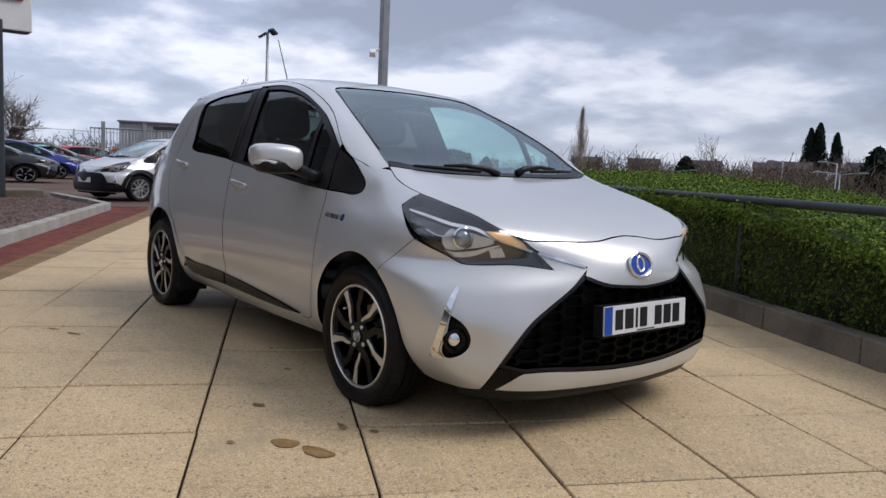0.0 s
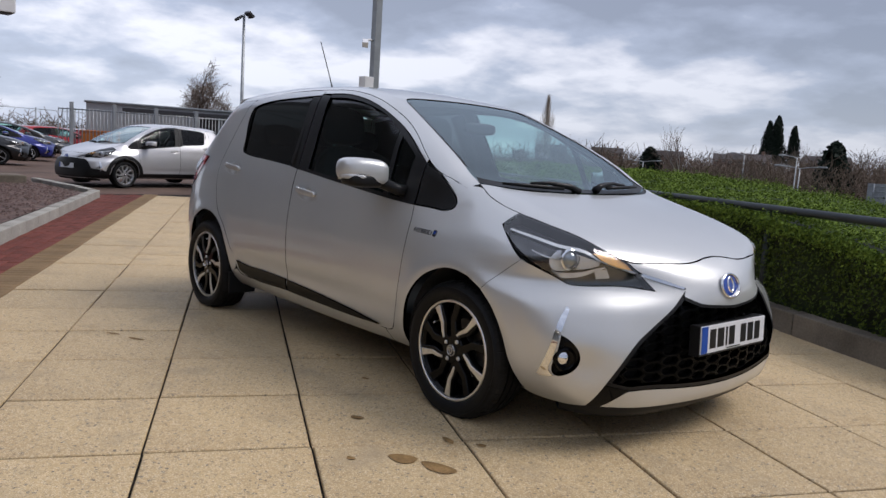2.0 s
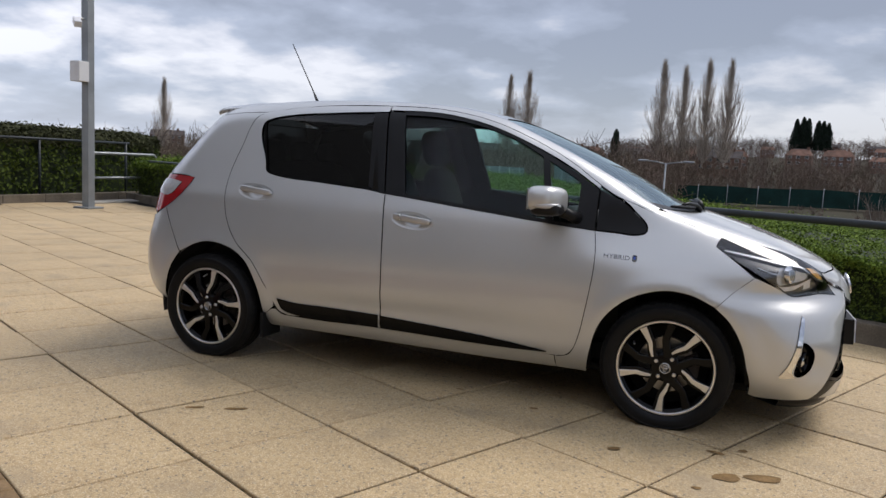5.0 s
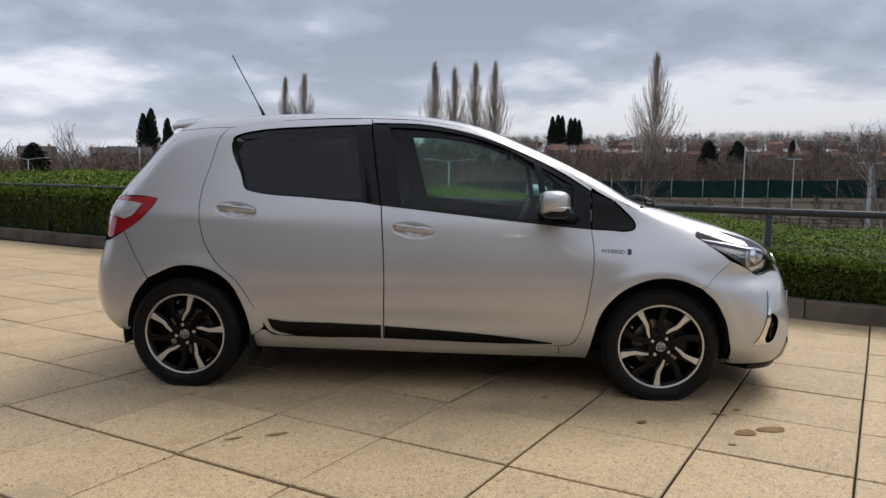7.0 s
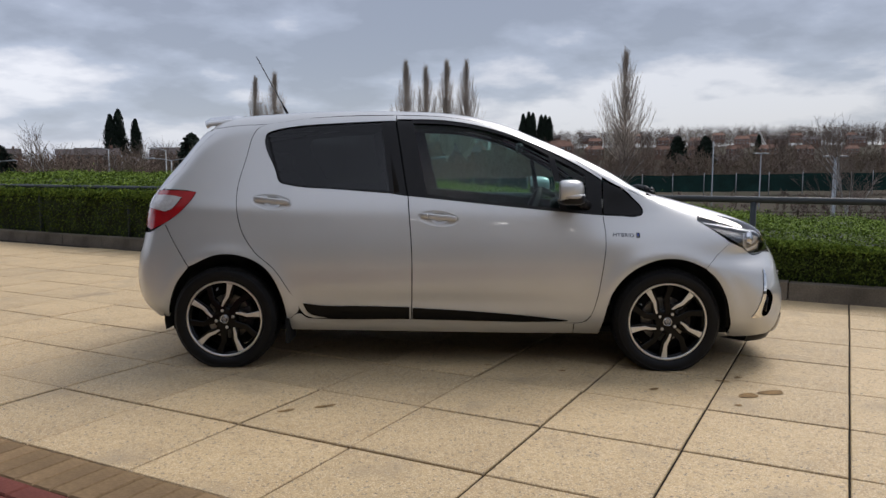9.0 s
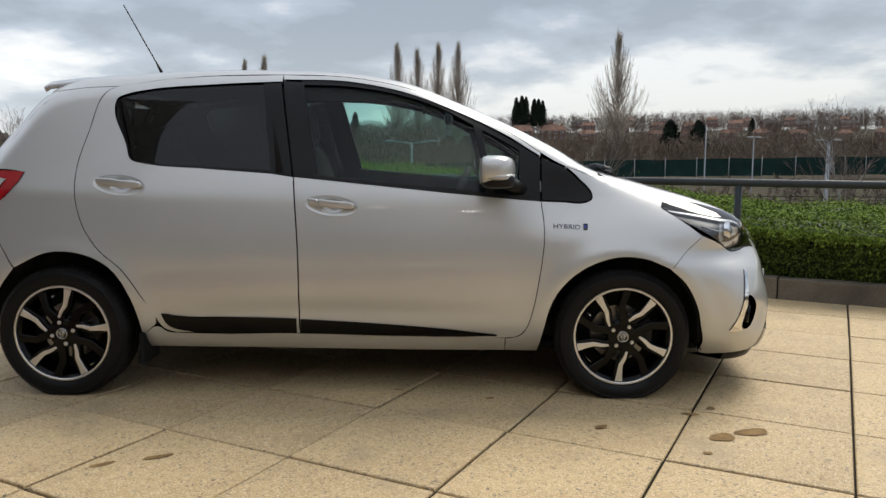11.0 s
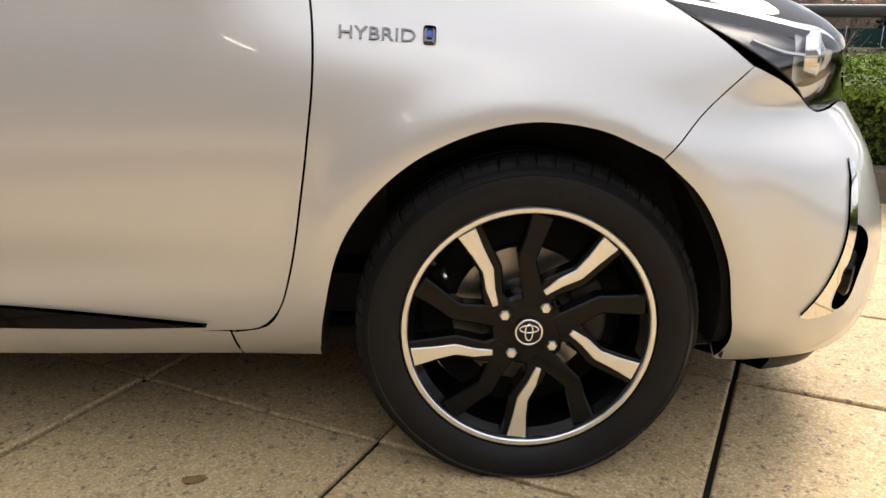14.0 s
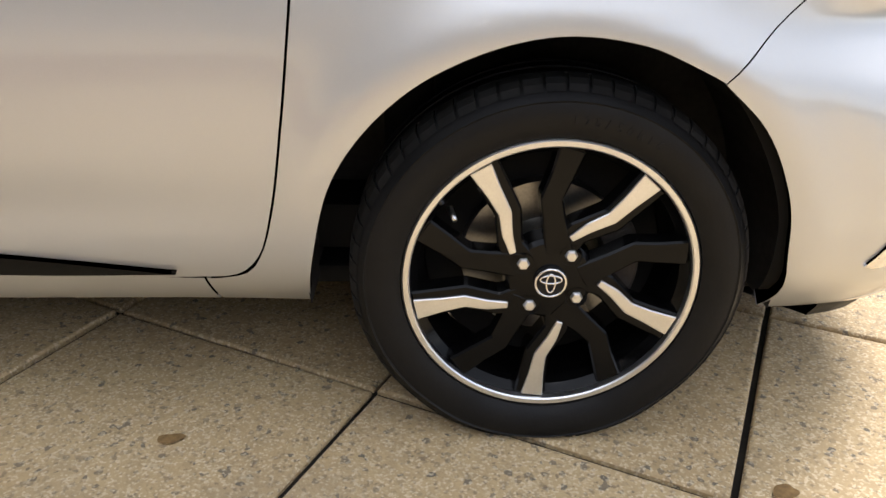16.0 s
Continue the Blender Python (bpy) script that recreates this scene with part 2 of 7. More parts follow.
SLAB = slab_material()
# ground out of view, paled to bounce light onto the car's doors
PALE_PAVING = material("pale_forecourt", (0.66, 0.54, 0.36), 0.9, 0.0, 0.15, 0.7, 30, bump=0.002, bump_scale=80)
JOINT = material("joint_sand", (0.026, 0.021, 0.015), 0.95, 0.0, 0.3, 5, 80)
STAIN = material("rust_stain", (0.34, 0.21, 0.085), 0.8, 0.0, 0.25, 14, 110, bump=0.0012, bump_scale=170)
RED_BRICK = material("red_block", (0.24, 0.075, 0.055), 0.85, 0.0, 0.2, 2, 70, bump=0.0015, bump_scale=160, spread=0.25)
TAN_BRICK = material("tan_block", (0.36, 0.24, 0.125), 0.85, 0.0, 0.2, 2, 70, bump=0.0015, bump_scale=160, spread=0.18)
TARMAC = material("tarmac", (0.075, 0.062, 0.055), 0.9, 0.0, 0.2, 1.2, 90, bump=0.003, bump_scale=120)
BLOCK_DRIVE = material("block_drive", (0.17, 0.115, 0.09), 0.9, 0.0, 0.2, 0.8, 40, bump=0.003, bump_scale=60)
CONCRETE = material("kerb_concrete", (0.23, 0.195, 0.15), 0.9, 0.0, 0.22, 3, 70, bump=0.002, bump_scale=120, spread=0.12)
PALE_CONCRETE = material("pale_kerb", (0.46, 0.44, 0.39), 0.9, 0.0, 0.15, 3, 70, bump=0.002, bump_scale=120, spread=0.1)
SOIL = material("soil", (0.06, 0.045, 0.03), 0.95, 0.0, 0.3, 4, 60, bump=0.01, bump_scale=30)
GRAVEL = material("pink_gravel", (0.22, 0.15, 0.13), 0.9, 0.0, 0.3, 8, 80)
RAIL_PAINT = material("grey_green_rail", (0.036, 0.045, 0.050), 0.5, 0.0, 0.12, 5, 120, spec=0.3)
GALV = material("galvanised", (0.36, 0.38, 0.39), 0.5, 0.6, 0.12, 4, 90)
POST_GREY = material("post_grey", (0.30, 0.32, 0.33), 0.5, 0.3, 0.1, 4, 90)
LEAF = material("hedge_leaf", (0.085, 0.135, 0.022), 0.55, 0.0, 0.3, 1.5, 40, tint=(0.16, 0.20, 0.035))
LEAF_SHADE = material("leaf_shade", (0.030, 0.048, 0.014), 0.6, 0.0, 0.35, 3, 40)
CONIFER = material("conifer_green", (0.014, 0.026, 0.014), 0.8, 0.0, 0.3, 0.4, 6)
TWIG = material("bare_twig", (0.20, 0.155, 0.125), 0.9, 0.0, 0.25, 0.2, 3, tint=(0.09, 0.065, 0.055))
TWIG_RED = material("red_twig", (0.19, 0.130, 0.102), 0.9, 0.0, 0.3, 0.08, 3, tint=(0.125, 0.105, 0.070))
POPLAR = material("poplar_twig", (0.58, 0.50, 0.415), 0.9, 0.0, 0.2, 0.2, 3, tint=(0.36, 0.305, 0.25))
BARK = material("bark", (0.085, 0.068, 0.055), 0.9, 0.0, 0.3, 2, 30, bump=0.01, bump_scale=20)
BIRCH = material("birch_bark", (0.42, 0.40, 0.37), 0.8, 0.0, 0.3, 2, 12, tint=(0.16, 0.14, 0.12))
ROUGH = material("rough_ground", (0.062, 0.047, 0.030), 0.95, 0.0, 0.35, 0.05, 2, tint=(0.042, 0.044, 0.022))
ROUGH_NEAR = material("bank_ground", (0.052, 0.041, 0.026), 0.95, 0.0, 0.35, 0.3, 5, tint=(0.032, 0.036, 0.017))
HOUSE_BRICK = material("house_brick", (0.27, 0.165, 0.125), 0.9, 0.0, 0.2, 0.5, 8, spread=0.25)
HOUSE_TILE = material("roof_tile", (0.29, 0.165, 0.120), 0.9, 0.0, 0.25, 0.4, 6, spread=0.35)
HOUSE_SLATE = material("roof_slate", (0.13, 0.112, 0.108), 0.85, 0.0, 0.25, 0.4, 6, spread=0.3)
HOUSE_WHITE = material("white_frame", (0.62, 0.62, 0.60), 0.6, 0.0, 0.08, 2, 20)
HOUSE_PANE = material("dark_pane", (0.03, 0.035, 0.04), 0.1, 0.0, 0.1)
GREEN_MESH = material("green_screen_mesh", (0.009, 0.040, 0.033), 0.8, 0.0, 0.25, 0.4, 6)
TIMBER = material("weathered_timber", (0.13, 0.105, 0.080), 0.9, 0.0, 0.25, 2, 20)
CLAD = material("grey_cladding", (0.34, 0.36, 0.38), 0.55, 0.1, 0.06, 0.6, 12)
CLAD_GREY = material("pale_cladding", (0.42, 0.42, 0.42), 0.5, 0.1, 0.06, 0.6, 12)
CLAD_SLATE = material("slate_cladding", (0.12, 0.125, 0.13), 0.5, 0.1, 0.06, 0.6, 12)
CLAD_DARK = material("dark_fascia", (0.045, 0.045, 0.048), 0.5, 0.1, 0.1, 0.6, 12)
SIGN_WHITE = material("sign_white", (0.75, 0.75, 0.75), 0.4, 0.0, 0.04, 2, 30)
SIGN_RED = material("sign_red", (0.45, 0.012, 0.025), 0.35, 0.0, 0.08, 2, 30)
LAMP_WHITE = glowing("strip_lamp_white", (1.0, 0.96, 0.88), 8.0)
# opaque panes; the lit interior is put into a paler base colour
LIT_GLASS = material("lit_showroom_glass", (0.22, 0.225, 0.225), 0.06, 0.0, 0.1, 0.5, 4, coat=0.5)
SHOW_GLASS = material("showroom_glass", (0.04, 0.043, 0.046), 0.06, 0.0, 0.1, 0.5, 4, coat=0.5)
ORANGE = material("orange_plastic", (0.55, 0.16, 0.02), 0.5, 0.0, 0.1, 3, 30)
PEARL = material("pearl_paint", (0.62, 0.62, 0.63), 0.35, 0.5, 0.03, 2, 500, coat=0.8)
BLACK_PAINT = material("black_paint", (0.006, 0.0065, 0.007), 0.3, 0.0, 0.05, 2, 500, coat=0.5)
BLUE_PAINT = material("blue_paint", (0.012, 0.020, 0.20), 0.3, 0.3, 0.05, 2, 500, coat=0.9)
GREY_PAINT = material("grey_paint", (0.05, 0.053, 0.055), 0.3, 0.3, 0.05, 2, 500, coat=0.9)
RED_PAINT = material("red_paint", (0.38, 0.012, 0.015), 0.3, 0.1, 0.05, 2, 500, coat=0.9)
WHITE_PAINT = material("white_paint", (0.72, 0.73, 0.74), 0.3, 0.0, 0.03, 2, 500, coat=0.8)
ALLOY = material("silver_alloy", (0.62, 0.62, 0.62), 0.3, 0.9, 0.05, 12, 200)

# ---- mesh helpers ----


def shaded(me, normals=None, smooth=True):
    me.polygons.foreach_set("use_smooth", [smooth] * len(me.polygons))
    if normals is not None:
        me.normals_split_custom_set_from_vertices([tuple(n) for n in normals])
    me.update()
    return me


def mesh(name, verts, faces, mat=None, smooth=False, normals=None):
    me = bpy.data.meshes.new(name)
    me.from_pydata([tuple(map(float, v)) for v in verts], [], [tuple(map(int, f)) for f in faces])
    if mat:
        me.materials.append(mat)
    return shaded(me, normals, smooth)


def part(name, data, mat, parent, label=""):
    """Links a bmesh or a mesh as one object under a thing or a part."""
    if isinstance(data, bmesh.types.BMesh):
        me = bpy.data.meshes.new(name)
        data.to_mesh(me)
        data.free()
        data = me
    if mat and not data.materials:
        data.materials.append(mat)
    ob = new(name, data)
    ob.parent = parent
    return tagged(ob, label) if label else ob


def thing(name, label, category, m=None, group="", kind=""):
    ob = tagged(new(name), label, category, group, kind)
    if m is not None:
        ob.matrix_world = m
    return ob


def bm_box(bm, x0, x1, y0, y1, z0, z1, m=None, bevel=0.0):
    made = bmesh.ops.create_cube(bm, size=1)["verts"]
    fit = Matrix.Translation(((x0 + x1) / 2, (y0 + y1) / 2, (z0 + z1) / 2)) @ Matrix.Diagonal((abs(x1 - x0), abs(y1 - y0), abs(z1 - z0), 1))
    bmesh.ops.transform(bm, matrix=(m or Matrix()) @ fit, verts=made)
    if bevel:
        edges = list({e for v in made for e in v.link_edges})
        bmesh.ops.bevel(bm, geom=edges, offset=bevel, segments=2, affect="EDGES", profile=0.6)
    return bm


def box(x0, x1, y0, y1, z0, z1, bevel=0.0, m=None):
    return bm_box(bmesh.new(), x0, x1, y0, y1, z0, z1, m, bevel)


def tube(points, radius, sides=10, closed=False, caps=True):
    """A round bar along 3D points; radius: a number or one for each point."""
    pts = [Vector(p) for p in points]
    n = len(pts)
    radii = [radius] * n if isinstance(radius, (int, float)) else list(radius)
    verts, faces, side = [], [], None
    for i, p in enumerate(pts):
        a, b = pts[i - 1] if i or closed else p, pts[(i + 1) % n] if i < n - 1 or closed else p
        d = (b - a).normalized()
        if side is None:
            side = d.orthogonal().normalized()
        side = (side - d * side.dot(d)).normalized()
        up_ = d.cross(side)
        for k in range(sides):
            ang = 2 * math.pi * k / sides
            verts.append(p + radii[i] * (math.cos(ang) * side + math.sin(ang) * up_))
    for i in range(n if closed else n - 1):
        j = (i + 1) % n
        for k in range(sides):
            q = (k + 1) % sides
            faces.append((i * sides + k, i * sides + q, j * sides + q, j * sides + k))
    if caps and not closed:
        faces.append(tuple(range(sides))[::-1])
        faces.append(tuple((n - 1) * sides + k for k in range(sides)))
    return mesh("tube", verts, faces, smooth=True)


def lathe(profile, segments=64, axis="y", center=(0, 0, 0), sharp=35):
    """Turns (radius, along) points about an axis."""
    verts, faces = [], []
    n = len(profile)
    for k in range(segments):
        a = 2 * math.pi * k / segments
        c, s = math.cos(a), math.sin(a)
        for r, h in profile:
            v = (r * c, h, r * s) if axis == "y" else (r * c, r * s, h)
            verts.append(tuple(v[i] + center[i] for i in range(3)))
    for k in range(segments):
        q = (k + 1) % segments
        for i in range(n - 1):
            f = (k * n + i, k * n + i + 1, q * n + i + 1, q * n + i)
            faces.append(f if axis == "z" else f[::-1])
    me = mesh("lathe", verts, faces, smooth=True)
    me.set_sharp_from_angle(angle=radians(sharp))
    return me


def prism(outline, y0, y1, chamfer=0.0):
    """A 2D (x, z) outline drawn out along y."""
    pts = np.array(outline, float)
    n = len(pts)
    verts = [(x, y0, z) for x, z in pts] + [(x, y1, z) for x, z in pts]
    area = sum(pts[i][0] * pts[(i + 1) % n][1] - pts[(i + 1) % n][0] * pts[i][1] for i in range(n))
    order = list(range(n)) if area > 0 else list(range(n))[::-1]
    faces = [tuple(order), tuple(n + i for i in order[::-1])]
    for i in range(n):
        a, b = order[i], order[(i + 1) % n]
        faces.append((b, a, n + a, n + b))
    me = mesh("prism", verts, faces)
    if chamfer:
        bm = bmesh.new()
        bm.from_mesh(me)
        bmesh.ops.recalc_face_normals(bm, faces=bm.faces)
        bmesh.ops.bevel(bm, geom=bm.edges[:], offset=chamfer, segments=1, affect="EDGES")
        bm.to_mesh(me)
        bm.free()
    return me


def joined(*meshes):
    bm = bmesh.new()
    for me in meshes:
        if isinstance(me, bmesh.types.BMesh):
            tmp = bpy.data.meshes.new("tmp")
            me.to_mesh(tmp)
            me.free()
            me = tmp
        bm.from_mesh(me)
    return bm


def words(text, size, depth, mat, name="lettering"):
    """Raised lettering as a mesh, in x (along) and y (up), facing +z, from its left foot."""
    cu = bpy.data.curves.new(name, "FONT")
    cu.body, cu.size, cu.extrude, cu.resolution_u = text, size, depth, 3
    ob = bpy.data.objects.new(name, cu)
    scene.collection.objects.link(ob)
    bpy.context.view_layer.update()
    me = bpy.data.meshes.new_from_object(ob.evaluated_get(bpy.context.evaluated_depsgraph_get()))
    bpy.data.objects.remove(ob)
    me.materials.clear()
    me.materials.append(mat)
    return me

AXIS, MID, SIT = 1.0, 0.035, -0.017  # the upright axis of the nose, and the car's middle

# ---- the hatchback's body surface: a side profile met with a tapering width ----


def spline(knots, values):
    """A natural cubic through the knots, as a function."""
    x, y = np.array(knots, float), np.array(values, float)
    n, h = len(x), np.diff(x)
    a, b = np.eye(n), np.zeros(n)
    for i in range(1, n - 1):
        a[i, i - 1:i + 2] = h[i - 1], 2 * (h[i - 1] + h[i]), h[i]
        b[i] = 6 * ((y[i + 1] - y[i]) / h[i] - (y[i] - y[i - 1]) / h[i - 1])
    m = np.linalg.solve(a, b)

    def at(q):
        q = np.clip(q, x[0], x[-1])
        i = np.clip(np.searchsorted(x, q) - 1, 0, n - 2)
        p, r = (x[i + 1] - q), (q - x[i])
        return (m[i] * p ** 3 + m[i + 1] * r ** 3) / (6 * h[i]) + (y[i] / h[i] - m[i] * h[i] / 6) * p + (y[i + 1] / h[i] - m[i + 1] * h[i] / 6) * r
    return at


def curve(points, step=0.02, closed=True):
    """A smooth line through 2D points; a third value of 1 makes a sharp corner."""
    pts = [tuple(p[:2]) for p in points]
    sharp = [len(p) > 2 for p in points]
    n, out = len(pts), []
    for i in range(n if closed else n - 1):
        p1, p2 = np.array(pts[i]), np.array(pts[(i + 1) % n])
        p0 = p1 - (p2 - p1) if sharp[i] or (not closed and i == 0) else np.array(pts[i - 1])
        j = (i + 1) % n
        p3 = p2 + (p2 - p1) if sharp[j] or (not closed and i == n - 2) else np.array(pts[(i + 2) % n])
        d = np.linalg.norm(p2 - p1)
        k0, k3 = d / max(np.linalg.norm(p1 - p0), 1e-6), d / max(np.linalg.norm(p3 - p2), 1e-6)
        t1 = ((p1 - p0) * k0 + (p2 - p1) / max(k0, 1e-6)) / (k0 + 1 / max(k0, 1e-6)) if not sharp[i] else p2 - p1
        t2 = ((p2 - p1) * k3 + (p3 - p2) / 1) / (k3 + 1) if not sharp[j] else p2 - p1
        t1 = (p1 - p0) / max(np.linalg.norm(p1 - p0), 1e-6) + (p2 - p1) / max(d, 1e-6)
        t2 = (p2 - p1) / max(d, 1e-6) + (p3 - p2) / max(np.linalg.norm(p3 - p2), 1e-6)
        t1, t2 = t1 * d / max(np.linalg.norm(t1), 1e-6), t2 * d / max(np.linalg.norm(t2), 1e-6)
        m = max(1, int(math.ceil(d / step)))
        for s in range(m):
            s /= m
            out.append(p1 * (2 * s ** 3 - 3 * s ** 2 + 1) + t1 * (s ** 3 - 2 * s ** 2 + s) + p2 * (3 * s ** 2 - 2 * s ** 3) + t2 * (s ** 3 - s ** 2))
    if not closed:
        out.append(np.array(pts[-1]))
    return np.array(out)


# centre-line profile from the rear sill round over the roof to the chin
PROFILE = [(-1.72, 0.26), (-1.83, 0.33), (-1.885, 0.45), (-1.88, 0.62), (-1.84, 0.78), (-1.81, 0.95), (-1.76, 1.06),
           (-1.60, 1.25), (-1.45, 1.415), (-1.36, 1.462), (-1.05, 1.498), (-0.70, 1.515), (-0.35, 1.514), (0.0, 1.497), (0.26, 1.448),
           (0.52, 1.35), (0.80, 1.235), (1.03, 1.128), (1.20, 1.032), (1.42, 0.965), (1.65, 0.898), (1.83, 0.832), (1.96, 0.768),
           (2.03, 0.715), (2.068, 0.655), (2.082, 0.56), (2.08, 0.45), (2.075, 0.34), (2.070, 0.26), (2.050, 0.19), (1.99, 0.150), (1.85, 0.140), (0.0, 0.17), (-1.2, 0.20)]
GX, GZ, GS = np.arange(-2.5, 2.8, 0.0125), np.arange(-0.3, 2.1, 0.0125), 0.0125


def profile_field():
    line = curve(PROFILE, 0.03)
    a, b = line, np.roll(line, -1, 0)
    px, pz = np.meshgrid(GX, GZ, indexing="ij")
    best, inside = np.full(px.shape, 9.0), np.zeros(px.shape, bool)
    for (ax, az), (bx, bz) in zip(a, b):
        dx, dz = bx - ax, bz - az
        t = np.clip(((px - ax) * dx + (pz - az) * dz) / (dx * dx + dz * dz + 1e-12), 0, 1)
        best = np.minimum(best, np.hypot(px - ax - t * dx, pz - az - t * dz))
        if az != bz:
            inside ^= ((az > pz) != (bz > pz)) & (px < (bx - ax) * (pz - az) / (bz - az) + ax)
    d = np.where(inside, -best, best)
    w = np.exp(-0.5 * (np.arange(-4, 5) / 1.6) ** 2)
    w /= w.sum()
    for axis in (0, 1):
        pad = np.pad(d, [(4, 4) if axis == k else (0, 0) for k in (0, 1)], mode="edge")
        d = sum(w[k] * np.take(pad, np.arange(k, k + d.shape[axis]), axis) for k in range(9))
    return d


SIDE = profile_field()
PLAN = spline([-1.95, -1.80, -1.60, -1.26, -0.6, 0.2, 0.9, 1.26, 1.5, 1.65, 1.78, 1.88, 1.97, 2.06, 2.15],
              [0.675, 0.735, 0.797, 0.833, 0.832, 0.834, 0.836, 0.845, 0.848, 0.838, 0.820, 0.785, 0.730, 0.645, 0.53])
TUCK = spline([0.0, 0.16, 0.22, 0.27, 0.33, 0.42, 0.55, 0.70, 0.82, 0.90, 0.98, 1.10, 1.30, 1.46, 1.60],
              [0.16, 0.115, 0.085, 0.055, 0.030, 0.014, 0.004, 0.008, 0.028, 0.045, 0.070, 0.118, 0.200, 0.275, 0.35])

SHOULDER = spline([0.0, 0.5, 0.68, 0.79, 0.86, 0.92, 0.97, 1.03, 1.10, 1.6], [0.0, 0.0, 0.004, 0.024, 0.055, 0.066, 0.058, 0.036, 0.02, 0.02])
NOSE = spline([0.0, 0.30, 0.45, 0.54, 0.60, 0.66, 0.72, 0.78, 0.95, 1.3, 1.6], [0.25, 0.24, 0.30, 0.40, 0.49, 0.63, 0.50, 0.26, 0.16, 0.12, 0.12])


def sample(px, pz):
    u, v = np.clip((px - GX[0]) / GS, 1, len(GX) - 3), np.clip((pz - GZ[0]) / GS, 1, len(GZ) - 3)
    i, j = u.astype(int), v.astype(int)
    fu, fv = u - i, v - j

    def weights(f):
        return (1 - f) ** 3 / 6, (3 * f ** 3 - 6 * f ** 2 + 4) / 6, (-3 * f ** 3 + 3 * f ** 2 + 3 * f + 1) / 6, f ** 3 / 6
    wu, wv, total = weights(fu), weights(fv), 0
    for a in range(4):
        for b in range(4):
            total = total + wu[a] * wv[b] * SIDE[i + a - 1, j + b - 1]
    return total


def bell(v):
    return np.exp(-v * v)


def body_field(p):
    """Signed distance, roughly, to the painted body (negative inside)."""
    x, y, z = p[..., 0], np.abs(p[..., 1] - MID), p[..., 2]
    front = 1 / (1 + np.exp(-(x - 0.55) / 0.12))
    bow = front * NOSE(z) * y ** 2 - (1 - front) * 0.16 * y ** 2
    top = np.clip((z - 0.6) / 0.4, 0, 1)
    d1 = sample(x + bow, z + top * (0.10 - 0.085 * front) * y ** 2)
    half = PLAN(x) + 0.01 - TUCK(z) - SHOULDER(z) * np.clip((x - 0.7) / 0.5, 0, 1) ** 2 * (3 - 2 * np.clip((x - 0.7) / 0.5, 0, 1))
    for wx in (1.255, -1.255):
        r = np.hypot(x - wx, z - 0.295)
        half = half + 0.012 * bell((r - 0.375) / 0.05) * np.clip((z - 0.2) / 0.2, 0, 1)
    # the sill's hollow and the shoulder crease above the rear handle
    half = half - 0.010 * bell((z - 0.40) / 0.05) * bell((x - 0.0) / 0.75)
    half = half + 0.006 * bell((z - 0.93 + 0.03 * (x + 1.2)) / 0.05) * bell((x + 1.5) / 0.6)
    # the scoop round the fog lamp
    turn = np.arctan2(y, x - AXIS)
    half = half - 0.034 * bell((z - 0.370) / 0.070) * bell((turn - 0.672) / 0.080) * (x > 1.4)
    d2 = y - half
    sharp = 1 / (1 + np.exp(-(x - 0.70) / 0.07)) / (1 + np.exp((x - 1.20) / 0.05))
    k = 0.10 + 0.08 * front - 0.10 * sharp * np.clip((z - 0.91) / 0.12, 0, 1)
    h = np.clip(k - np.abs(d1 - d2), 0, None) / k
    return np.maximum(d1, d2) + h * h * k / 4


def body_normal(p, e=0.008):
    g = np.stack([body_field(p + e * np.eye(3)[i]) - body_field(p - e * np.eye(3)[i]) for i in range(3)], -1)
    return g / np.linalg.norm(g, axis=-1, keepdims=True)




def cast(uv, way):
    """2D places of a panel's plan, laid onto the body along its way of looking: side, top, front (round an upright axis) or rear."""
    u, v = uv[:, 0], uv[:, 1]
    o = np.zeros_like(u)
    if way == "side":
        start, d = np.stack([u, o - 1.15, v], -1), np.array([[0.0, 1.0, 0.0]])
    elif way == "top":
        start, d = np.stack([u, v, o + 1.75], -1), np.array([[0.0, 0.0, -1.0]])
    elif way == "rear":
        start, d = np.stack([o - 2.2, u, v], -1), np.array([[1.0, 0.0, 0.0]])
    else:
        d = np.stack([-np.cos(u), np.sin(u), o], -1)
        start = np.stack([o + AXIS, o + MID, v], -1) - d * 1.6
    p = start.copy()
    for _ in range(60):
        p = p + d * np.clip(body_field(p), -0.05, 0.3)[:, None] * 0.8
    return p

# ---- body panels: flat outlines laid onto the body surface ----
from mathutils.geometry import delaunay_2d_cdt


def within_loop(p, loop):
    a, b = loop, np.roll(loop, -1, 0)
    inside = np.zeros(len(p), bool)
    for (ax, az), (bx, bz) in zip(a, b):
        if az != bz:
            inside ^= ((az > p[:, 1]) != (bz > p[:, 1])) & (p[:, 0] < (bx - ax) * (p[:, 1] - az) / (bz - az) + ax)
    return inside


def near_loop(p, loop):
    a, b = loop, np.roll(loop, -1, 0)
    best = np.full(len(p), 9.0)
    for q, r in zip(a, b):
        d = r - q
        t = np.clip(((p - q) @ d) / (d @ d + 1e-12), 0, 1)
        best = np.minimum(best, np.hypot(*(p - q - t[:, None] * d).T))
    return best


def shrunk(loop, by):
    if not by:
        return loop
    d = np.roll(loop, -1, 0) - np.roll(loop, 1, 0)
    n = np.stack([-d[:, 1], d[:, 0]], -1) / np.maximum(np.linalg.norm(d, axis=1), 1e-9)[:, None]
    x, y = loop.T
    area = np.sum(x * np.roll(y, -1) - np.roll(x, -1) * y)
    return loop + n * (by if area > 0 else -by)


